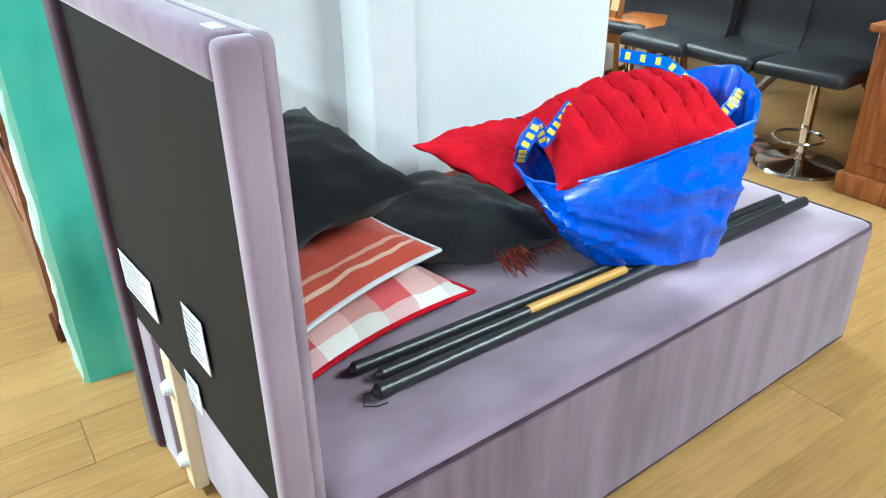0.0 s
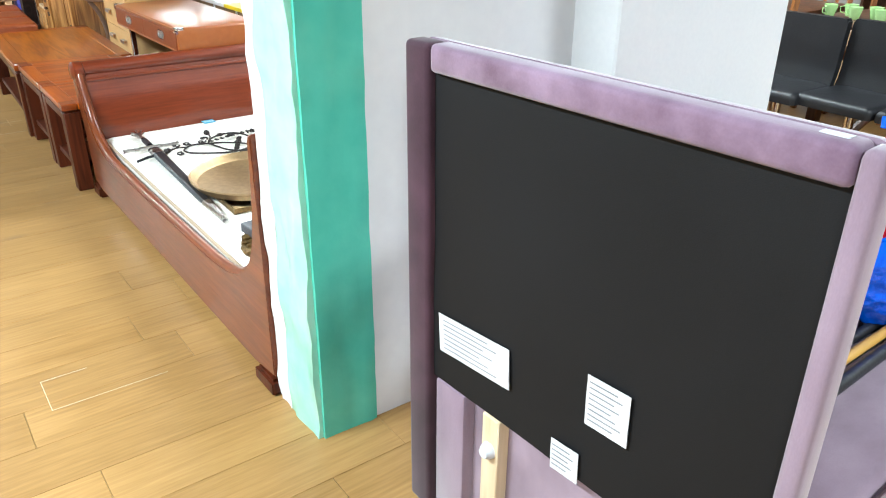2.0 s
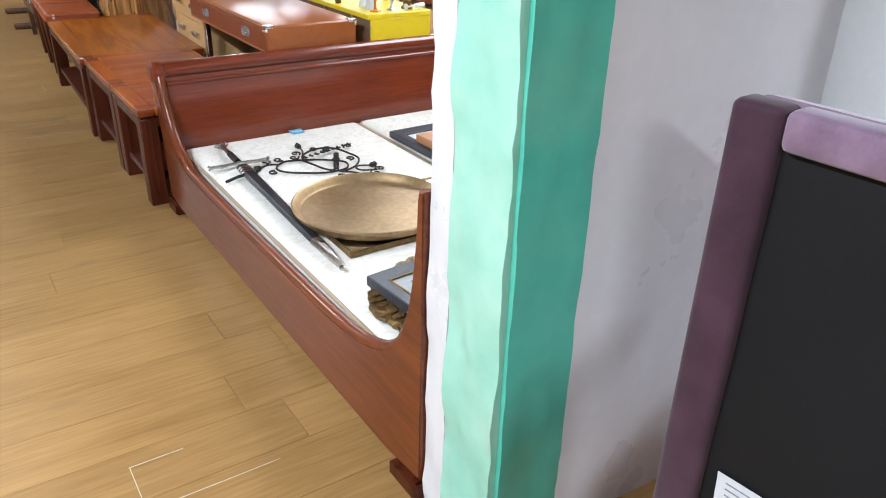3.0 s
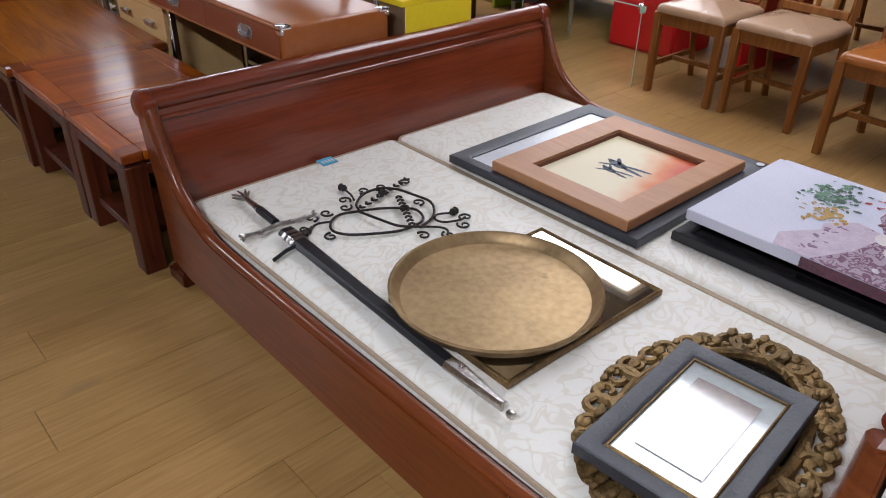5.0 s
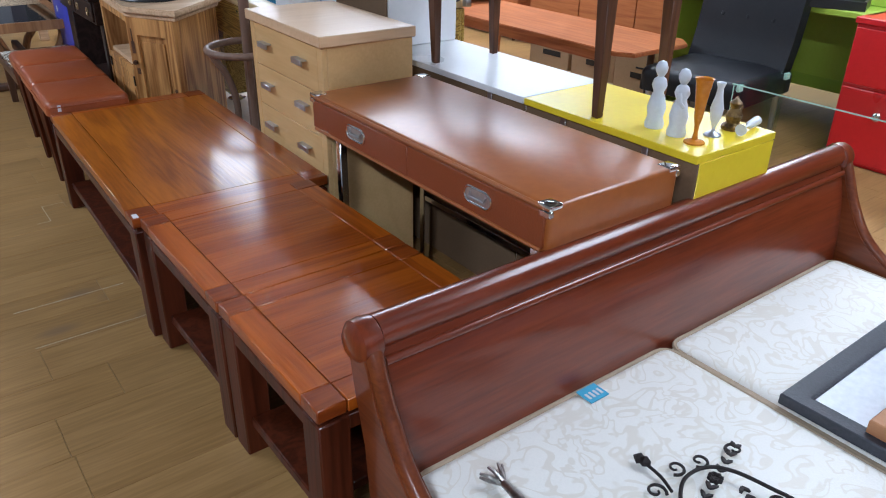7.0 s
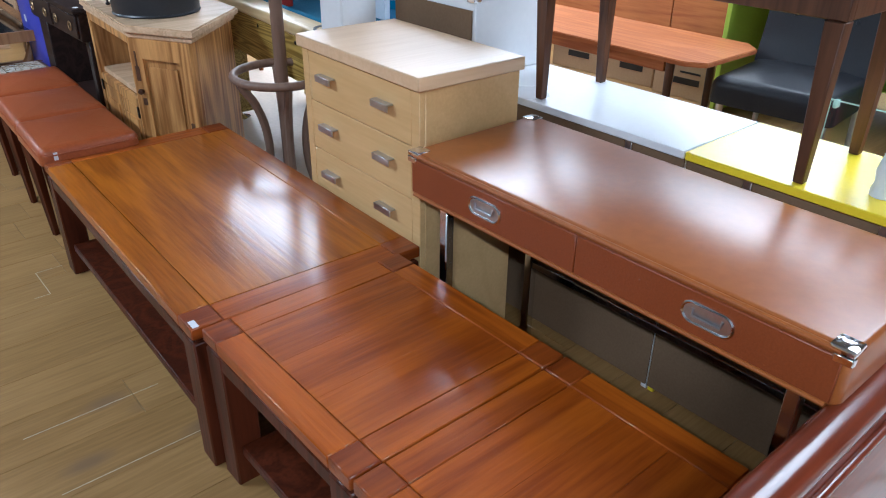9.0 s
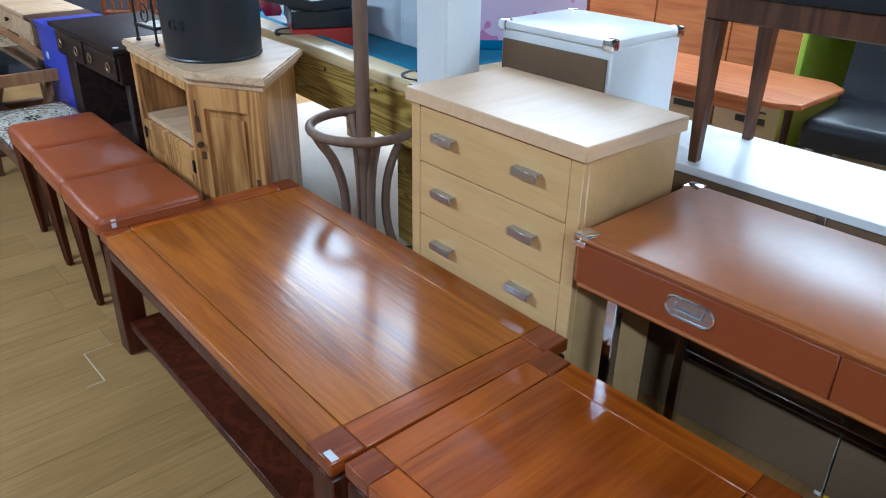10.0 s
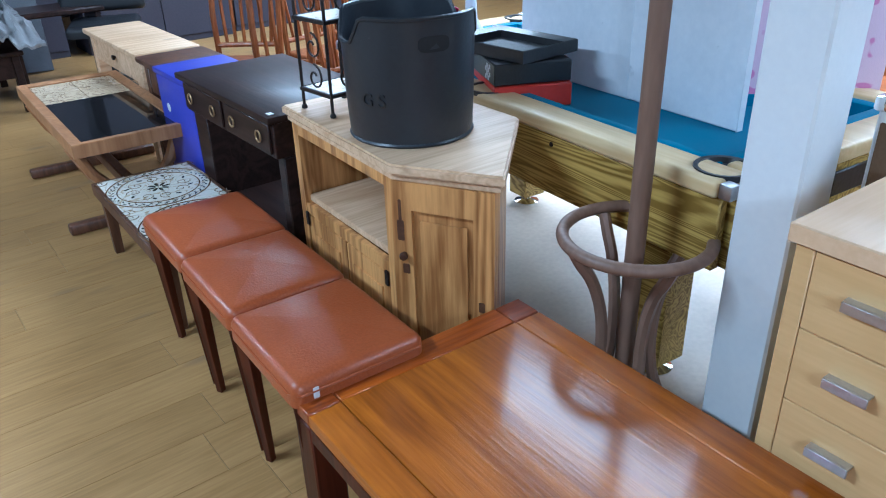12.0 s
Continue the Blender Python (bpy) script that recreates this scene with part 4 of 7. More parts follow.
for x0, x1 in ((0.185, 1.018), (1.026, 1.87)):
    ob = thing("mattress", "ivory damask mattress half with beige piping in the sleigh bed", "mattress", ((x0 + x1) / 2, 3.4, 0.1), group="bed mattresses", world=True)
    part("cover", pad(x0, x1, 2.44, 4.326, 0.101, 0.288, 0.035, 0.006, crumple=0.004), DAMASK, ob)
    r = 0.045
    for z in (0.272, 0.12):
        loop = []
        for sx, sy, a0 in ((1, 1, 0), (-1, 1, 90), (-1, -1, 180), (1, -1, 270)):
            for k in range(5):
                a = radians(a0 + 22.5 * k)
                loop.append(((x1 - r if sx > 0 else x0 + r) + r * math.cos(a), (4.326 - r if sy > 0 else 2.44 + r) + r * math.sin(a), z))
        part("piping", tube(loop, 0.007, 6, closed=True), BEIGE, ob, "beige corded edge")
    if x0 < 1:
        TAGBLUE = mat("blue_label_cloth", (0.08, 0.4, 0.62), rough=0.6)
        tag = part("label", box(0.662, 0.722, 4.262, 4.312, 0.291, 0.294, 0), TAGBLUE, ob, "small blue and white sewn label")
        bars = bmesh.new()
        for k in range(4):
            box(0.668 + 0.013 * k, 0.675 + 0.013 * k, 4.272, 4.292, 0.2945, 0.2955, 0, bm=bars)
        part("print", bars, PAPER, tag, "white print")
BED = 0.2945


# ---- things on the bed ----
def sword():
    ob = thing("sword", "replica sword with silver hilt in a black scabbard", "sword", (0.345, 3.6, BED), world=True)
    tip, pom = Vector((0.26, 2.975, BED + 0.014)), Vector((0.318, 4.215, BED + 0.016))
    d = (pom - tip).normalized()
    side = Vector((d.y, -d.x, 0))
    at = lambda t: tip + (pom - tip) * t
    def flat(t0, t1, w0, w1, h, name, m, parent, label=""):
        bm = bmesh.new()
        vs = []
        for t, w in ((t0, w0), (t1, w1)):
            for a, b in ((-1, -0.25), (-0.6, -1), (0.6, -1), (1, -0.25), (1, 0.25), (0.6, 1), (-0.6, 1), (-1, 0.25)):
                vs.append(bm.verts.new(at(t) + side * a * w + Vector((0, 0, b * h))))
        for k in range(8):
            bm.faces.new((vs[k], vs[(k + 1) % 8], vs[8 + (k + 1) % 8], vs[8 + k]))
        bm.faces.new(vs[:8])
        bm.faces.new(vs[8:])
        return part(name, bm, m, parent, label)
    sc = flat(0.16, 0.765, 0.019, 0.026, 0.012, "scabbard", BLACKLEATHER, ob, "black leather scabbard")
    flat(0.02, 0.162, 0.005, 0.0215, 0.0135, "chape", SILVER, sc, "silver scabbard tip")
    part("chape_ball", lathe([(0, -0.011), (0.009, -0.006), (0.011, 0), (0.009, 0.006), (0, 0.011)], 12), SILVER, sc, m=Matrix.Translation(tip + Vector((0, 0, -0.002))))
    for t in (0.70, 0.715, 0.735):
        flat(t, t + 0.011, 0.028, 0.028, 0.0138, "band", SILVER, sc, "silver scabbard band")
    part("strap", tube([at(0.69) + Vector((0, 0, 0.004)), at(0.688) - side * 0.05, at(0.675) - side * 0.1 + Vector((0, 0, -0.006))], 0.006, 6), BLACKLEATHER, sc, "black leather strap")
    grip = part("grip", tube([at(0.815), at(0.85), at(0.9)], 0.013, 10), BLACKLEATHER, ob, "black wrapped grip")
    part("neck", tube([at(0.9), at(0.94), at(0.975)], 0.011, 10, taper=lambda t: 1 - 0.35 * t), SILVER, ob)
    pm = bmesh.new()
    for k in range(7):
        a = k * math.tau / 7
        tube([at(0.97), at(0.99) + side * 0.018 * math.cos(a) + Vector((0, 0, 0.012 * math.sin(a))), at(1.005) + side * 0.03 * math.cos(a) + Vector((0, 0, 0.012 * math.sin(a)))], 0.006, 6, pm, taper=lambda t: 1 - 0.5 * t)
    part("pommel", pm, SILVER, ob, "branched silver pommel")
    g = tube([at(0.79) - side * 0.108 + d * 0.012, at(0.795) - side * 0.06, at(0.805), at(0.795) + side * 0.06, at(0.79) + side * 0.108 + d * 0.012], 0.008, 8)
    part("crossguard", g, SILVER, ob, "silver crossguard")
    for s in (-1, 1):
        pm = bmesh.new()
        for k in range(5):
            a = math.tau * k / 5
            c0 = at(0.79) + side * s * 0.108 + d * 0.012
            rod(c0, c0 + side * s * 0.014 + d * 0.014 * math.cos(a) + Vector((0, 0, 0.01 * math.sin(a))), 0.006, 0.003, 6, pm)
        part("guard_end", pm, SILVER, ob)


def iron_hanging():
    """Flat scrollwork: a broad oval, a loop over it, a crossing bar, curled ends and two sprays of cast leaves."""
    ob = thing("iron_wall_hanging", "black wrought iron scroll wall hanging lying on the mattress", "ornament", (0.6, 3.83, BED))
    z = 0.007
    def bar(name, pts, r=0.0042, lift=0.0, closed=False):
        line = curve(pts + pts[:1] if closed else pts, 6)
        n = len(line) - 1
        part(name, tube([(x, y, z + lift * math.sin(math.pi * k / n)) for k, (x, y) in enumerate(line[:-1] if closed else line)], r, 8, closed=closed), IRON, ob)
    bar("oval_bar", [(-0.05, 0.07), (-0.11, 0.09), (-0.155, 0.07), (-0.182, 0.025), (-0.165, -0.02), (-0.115, -0.06), (-0.025, -0.106), (0.06, -0.1), (0.09, -0.045), (0.07, -0.005), (0.01, 0.043)], closed=True)
    bar("cross_bar", [(-0.055, 0.072), (-0.045, -0.02), (-0.025, -0.09), (0.03, -0.125)], lift=0.01)
    bar("upper_loop", [(-0.05, 0.068), (-0.035, 0.107), (0.02, 0.142), (0.08, 0.136), (0.116, 0.097), (0.136, 0.03), (0.147, -0.04), (0.1, -0.105), (0.03, -0.128)], lift=0.012)
    bar("right_stem", [(0.164, -0.122), (0.12, -0.1), (0.095, -0.118), (0.105, -0.15), (0.15, -0.17), (0.175, -0.168)], 0.0036)
    bar("lower_stem", [(0.03, -0.126), (0.07, -0.16), (0.08, -0.19), (0.062, -0.212)], 0.0036)
    bar("left_stem", [(-0.155, 0.07), (-0.19, 0.085), (-0.215, 0.078), (-0.235, 0.06)], 0.0036)
    bar("top_stem", [(-0.02, 0.14), (-0.005, 0.18), (0.0, 0.225)], 0.0036)
    for cx, cy, a0, s in ((-0.19, 0.125, -100, 1), (-0.24, 0.083, 0, -1), (-0.205, -0.003, 60, 1), (-0.135, 0.125, -60, -1), (0.098, 0.162, 200, 1), (-0.07, 0.118, 0, -1), (0.177, -0.168, 180, -1),
                           (0.064, -0.215, 90, 1), (0.004, -0.17, 100, -1), (0.188, 0.138, 200, -1), (0.04, 0.178, -150, 1), (0.125, 0.0, 250, 1), (-0.045, 0.16, -60, 1), (0.14, -0.2, 120, 1)):
        part("scroll", tube(spiral(cx, cy, 0.022, 0.005, a0, a0 + s * 400, z, 18), 0.0034, 6, taper=lambda t: 1.1 - 0.35 * t), IRON, ob)
    for (x0, y0), (x1, y1) in (((-0.045, 0.072), (0.185, 0.138)), ((0.095, 0.06), (0.016, -0.1))):
        d = math.degrees(math.atan2(y1 - y0, x1 - x0))
        lf = bmesh.new()
        for k in range(9):
            f = k / 8
            for q in (-1, 1):
                m = pose(x0 + (x1 - x0) * f, y0 + (y1 - y0) * f, z + 0.009, 0, 0, d + q * 38) @ pose(0.008, 0, 0)
                bmesh.ops.create_icosphere(lf, subdivisions=1, radius=0.011, matrix=m @ Matrix.Diagonal((1.15 * (1.15 - 0.5 * abs(f - 0.4)), 0.5, 0.4, 1)))
        part("leaf_spray", lf, IRON, ob, "cast iron leaves")
        cx, cy = x0 + (x1 - x0) * 0.5, y0 + (y1 - y0) * 0.5
        ro = bmesh.new()
        for k in range(8):
            a = k * math.tau / 8
            bmesh.ops.create_icosphere(ro, subdivisions=1, radius=0.0065, matrix=pose(cx + 0.011 * math.cos(a), cy + 0.011 * math.sin(a), z + 0.012))
        part("rosette", ro, IRON, ob, "cast iron rosette")
    for x, y, a in ((0.0, 0.23, 100), (0.168, -0.122, 10), (-0.245, 0.06, 200)):
        part("bud", turned(lathe([(0, -0.018), (0.007, -0.014), (0.012, -0.004), (0.009, 0.004), (0.013, 0.01), (0.006, 0.018), (0, 0.024)], 10), pose(x, y, z + 0.003, 0, 0, a) @ pose(0, 0, 0, 0, 90, 0)), IRON, ob)


def tray():
    ob = thing("brass_tray", "large round tarnished brass tray with a raised rim", "tray", (0.535, 3.295, BED + 0.021))
    part("dish", lathe([(0, 0.003), (0.1, 0.0035), (0.2, 0.004), (0.243, 0.006), (0.252, 0.014), (0.262, 0.03), (0.268, 0.034), (0.274, 0.03), (0.27, 0.02), (0.256, 0.002), (0.2, 0.0), (0, 0.0)], 64), BRASS, ob)
    for r in (0.235,):
        part("engraved_ring", tube([(r * math.cos(k * math.tau / 56), r * math.sin(k * math.tau / 56), 0.0038) for k in range(56)], 0.0012, 4, closed=True), GILT, ob)


def picture(name, label, category, w, d, bar, h, material, at, turn, face, face_name, face_z, lip=0.004, drop=0.006, back=True):
    ob = thing(name, label, category, at, turn)
    fr = part("frame", frame_bar(w, d, bar, 0, h, lip, inner_drop=drop), material, ob)
    pic = part(face_name, box(-w / 2 + bar * 0.9, w / 2 - bar * 0.9, -d / 2 + bar * 0.9, d / 2 - bar * 0.9, max(0.001, face_z - 0.004), face_z, 0), face, ob)
    return ob, fr, pic


picture("wall_mirror", "thin gilt framed mirror under the brass tray", "mirror", 0.57, 0.428, 0.014, 0.018, GILT, (0.607, 3.25, BED), -0.8, MIRROR, "mirror_glass", 0.012)
sword()
iron_hanging()
tray()


def ornate_mirror():
    ob = thing("ornate_mirror", "oval carved gilt mirror frame with scrolling leaves", "mirror", (0.555, 2.69, BED), 2)
    part("mirror_glass", lathe([(0, 0.006), (0.22, 0.006), (0.22, 0.0), (0, 0.0)], 40), SMOKED, ob, m=Matrix.Diagonal((1.18, 0.74, 1, 1)))
    part("inner_moulding", tube([(0.27 * math.cos(k * math.tau / 60), 0.17 * math.sin(k * math.tau / 60), 0.014) for k in range(60)], 0.014, 8, closed=True), GILT, ob)
    r = random.Random(11)
    for k in range(34):
        a = k * math.tau / 34
        ca, sa = math.cos(a), math.sin(a)
        big = 1.25 if k % 8 in (0, 1) else 1.0
        cx, cy = 0.31 * ca, 0.205 * sa
        s = 1 if k % 2 else -1
        bm = tube(spiral(cx, cy, 0.036 * big, 0.008, math.degrees(a) + 180, math.degrees(a) + 180 + s * 400, 0.016, 16), 0.012, 6, taper=lambda t: 1.1 - 0.5 * t)
        for q in range(3):
            bb = a + (q - 1) * 0.07 + r.uniform(-0.03, 0.03)
            rr = r.uniform(0.94, 1.12)
            bmesh.ops.create_icosphere(bm, subdivisions=1, radius=r.uniform(0.009, 0.017), matrix=Matrix.Translation((0.305 * rr * math.cos(bb), 0.203 * rr * math.sin(bb), r.uniform(0.012, 0.03))) @ Matrix.Diagonal((1.4, 0.9, 0.8, 1)))
        part("carved_scroll", bm, GILT, ob)


ornate_mirror()
ob, fr, pic = picture("picture_frame", "grey wooden frame with mounted print behind glass, on the gilt mirror", "picture", 0.445, 0.3, 0.047, 0.03, GREYSLATE, (0.488, 2.68, BED + 0.036), 5,
                      mat("pale_blue_mount", (0.5, 0.55, 0.55), rough=0.05, rough_var=0.02, bump=0, coat=1.0, spec=1.0), "mount", 0.016, 0.004, 0.01)
part("print", box(-0.13, 0.13, -0.07, 0.07, 0.0165, 0.0185, 0), mat("sepia_print", (0.3, 0.24, 0.21), (0.2, 0.16, 0.14), 14, 80, 0.06, 0.02, bump=0, coat=1.0, spec=1.0), pic)
part("inner_slip", frame_bar(0.36, 0.215, 0.006, 0.017, 0.023), GILT, fr, "thin gilt slip")
ob, fr, pic = picture("picture_frame", "large square dark grey frame with a white mount", "picture", 0.79, 0.79, 0.055, 0.028, GREYSLATE, (1.42, 3.617, BED), 1, mat("white_mount", (0.7, 0.72, 0.76), rough=0.25, bump=0.01), "mount", 0.014)
part("photograph", box(-0.22, 0.22, -0.2, 0.2, 0.0145, 0.0165, 0), mat("grey_photograph", (0.35, 0.36, 0.38), (0.12, 0.12, 0.13), 9, 60, 0.3), pic)
part("sticker", lathe([(0, 0.001), (0.014, 0.001), (0.014, 0), (0, 0)], 16), PAPER, fr, "round white price sticker", m=Matrix.Translation((0.37, -0.372, 0.029)))


def sunset():
    m = mat("sunset_print", (0.66, 0.55, 0.35), rough=0.45, bump=0.01)
    t = m.node_tree
    n, link = t.nodes, t.links.new
    p = n["Principled BSDF"]
    co, sep, nz, add, ramp = n.new("ShaderNodeTexCoord"), n.new("ShaderNodeSeparateXYZ"), n.new("ShaderNodeTexNoise"), n.new("ShaderNodeMath"), n.new("ShaderNodeValToRGB")
    link(co.outputs["Object"], sep.inputs[0])
    link(co.outputs["Object"], nz.inputs["Vector"])
    nz.inputs["Scale"].default_value = 7
    add.operation, add.inputs[1].default_value = "MULTIPLY_ADD", 0.16
    tilt = n.new("ShaderNodeMath")
    tilt.operation, tilt.inputs[1].default_value = "MULTIPLY_ADD", -0.4
    link(sep.outputs[0], tilt.inputs[0])
    link(sep.outputs[1], tilt.inputs[2])
    link(nz.outputs["Fac"], add.inputs[0])
    link(tilt.outputs[0], add.inputs[2])
    e = ramp.color_ramp.elements
    e[0].position, e[0].color = 0.0, (0.5, 0.07, 0.02, 1)
    e[1].position, e[1].color = 0.16, (0.66, 0.57, 0.38, 1)
    k = e.new(0.06)
    k.color = (0.62, 0.2, 0.06, 1)
    mapr = n.new("ShaderNodeMapRange")
    mapr.inputs["From Min"].default_value, mapr.inputs["From Max"].default_value = -0.12, 0.88
    link(add.outputs[0], mapr.inputs["Value"])
    link(mapr.outputs[0], ramp.inputs[0])
    link(ramp.outputs[0], p.inputs["Base Color"])
    return m


ob = thing("painting", "sunset painting in a wide orange wooden frame", "picture", (1.378, 3.543, BED + 0.0285))
fr = part("frame", frame_bar(0.665, 0.555, 0.095, 0, 0.034, 0.004, inner_drop=0.002), ORANGEWOOD, ob)
part("rebate", frame_bar(0.478, 0.368, 0.009, 0.004, 0.02, 0.001, inner_drop=0.004), mat("dark_rebate_wood", (0.16, 0.05, 0.015), (0.1, 0.03, 0.01), 6, 90, 0.5), fr, "dark inner rebate")
pic = part("canvas", box(-0.236, 0.236, -0.181, 0.181, 0.001, 0.006, 0), sunset(), ob)
fig = bmesh.new()
for x0, y0, s in ((0.02, 0.0, 1.0), (-0.035, 0.0, 0.72)):
    for x, y, a, b, r in ((0.012, 0.058, 0.013, 0.009, 80), (0.0, 0.02, 0.042, 0.02, 78), (0.022, 0.03, 0.03, 0.008, 40), (-0.022, 0.045, 0.034, 0.006, 120), (-0.012, -0.045, 0.05, 0.008, 82), (0.014, -0.05, 0.056, 0.008, 100)):
        bmesh.ops.create_circle(fig, cap_ends=True, segments=14, radius=1, matrix=pose(x0 + x * s, y0 + y * s, 0.0068 + 0.0001 * s, 0, 0, r) @ Matrix.Diagonal((a * s, b * s, 1, 1)))
part("painted_silhouette", fig, mat("blue_black_paint", (0.06, 0.08, 0.14), (0.03, 0.035, 0.06), 30, 200, 0.5), pic, "dark blue silhouette")
ob, fr, pic = picture("picture_frame", "black frame with glass under the canvas prints", "picture", 0.62, 0.84, 0.04, 0.03, BLACKPLASTIC, (1.475, 2.77, BED), 1, SMOKED, "glass", 0.016)
CANV = [("stretched canvas print of a street scene lying on others", 0.56, 0.74, (1.545, 2.81, BED + 0.0305), 0), ("large stretched canvas print of a street with trees and sky", 0.55, 0.76, (1.46, 2.787, BED + 0.0655), 0)]
for label, w, d, at, turn in CANV:
    ob = thing("canvas_print", label, "picture", at, turn, "canvas prints")
    part("canvas", box(-w / 2, w / 2, -d / 2, d / 2, 0, 0.034, 0.003), SKYPRINT, ob)
    street = slab([(-w / 2 + 0.001, -d / 2 + 0.001), (w / 2 - 0.001, -d / 2 + 0.001), (w / 2 - 0.001, -0.02), (0.1, -0.01), (0.0, -0.06), (-0.15, 0.0), (-w / 2 + 0.001, 0.02)], 0.0342, 0.0352)
    st = part("street_print", street, STREETPRINT, ob, "printed street in mauve and plum")
    part("edge_print", box(-w / 2 - 0.001, -w / 2 - 0.0002, -d / 2, 0.04, 0.001, 0.033, 0), mat("plum_canvas_edge", (0.16, 0.06, 0.09), (0.06, 0.025, 0.04), 30, 150, 0.6), ob, "plum printed edge")
    houses = slab([(-w / 2 + 0.002, 0.02), (-0.15, -0.04), (0.0, -0.07), (0.02, 0.02), (-0.06, 0.08), (-0.1, 0.07), (-0.2, 0.14), (-w / 2 + 0.002, 0.12)], 0.0353, 0.0357)
    part("house_print", houses, mat("printed_house", (0.6, 0.5, 0.58), (0.45, 0.36, 0.46), 26, 150, 0.6), st, "printed pale pink houses")
    rr = random.Random(5)
    DABS = (("tree_print", (0.07, 0.14, 0.09), 90, (0.13, 0.13), 0.085, 0.055), ("leaf_print", (0.16, 0.3, 0.2), 60, (0.14, 0.15), 0.09, 0.055), ("blossom_print", (0.55, 0.33, 0.07), 55, (0.0, 0.1), 0.055, 0.045),
            ("window_print", (0.3, 0.18, 0.3), 16, (-0.14, 0.04), 0.1, 0.04), ("shade_print", (0.2, 0.05, 0.07), 80, (0.1, -0.1), 0.13, 0.06), ("flower_print", (0.55, 0.05, 0.06), 60, (0.17, -0.06), 0.08, 0.06),
            ("petal_print", (0.75, 0.2, 0.32), 30, (0.18, -0.04), 0.07, 0.04), ("stall_print", (0.38, 0.28, 0.44), 70, (0.0, -0.25), 0.2, 0.08), ("light_print", (0.72, 0.66, 0.72), 46, (0.02, -0.22), 0.2, 0.1))
    for q, (name, color, n, c, sx, sy) in enumerate(DABS):
        bm = bmesh.new()
        for k in range(n):
            x, y = c[0] + rr.gauss(0, sx * 0.55), c[1] + rr.gauss(0, sy * 0.6)
            x, y = max(-w / 2 + 0.02, min(w / 2 - 0.02, x)), max(-d / 2 + 0.02, min(d / 2 - 0.02, y))
            bmesh.ops.create_circle(bm, cap_ends=True, segments=6, radius=rr.uniform(0.004, 0.011), matrix=pose(x, y, 0.0359 + 0.00012 * q + 0.000001 * k, 0, 0, rr.uniform(0, 180)) @ Matrix.Diagonal((1.3, rr.uniform(0.35, 1), 1, 1)))
        tagged(part(name, bm, mat(name, color, tuple(c * 0.55 for c in color), 60, 200, 0.6), st), kind="stuff")
    bm = bmesh.new()
    for x, y, r in ((-0.03, -0.07, 0.03), (-0.09, -0.12, 0.036), (0.05, -0.15, 0.028)):
        bmesh.ops.create_circle(bm, cap_ends=True, segments=18, radius=r, matrix=pose(x, y, 0.0371, 0, 0, 20) @ Matrix.Diagonal((1.15, 0.7, 1, 1)))
    part("parasol_print", bm, mat("printed_parasol", (0.74, 0.68, 0.68), (0.6, 0.52, 0.55), 20, 150, 0.6), st)


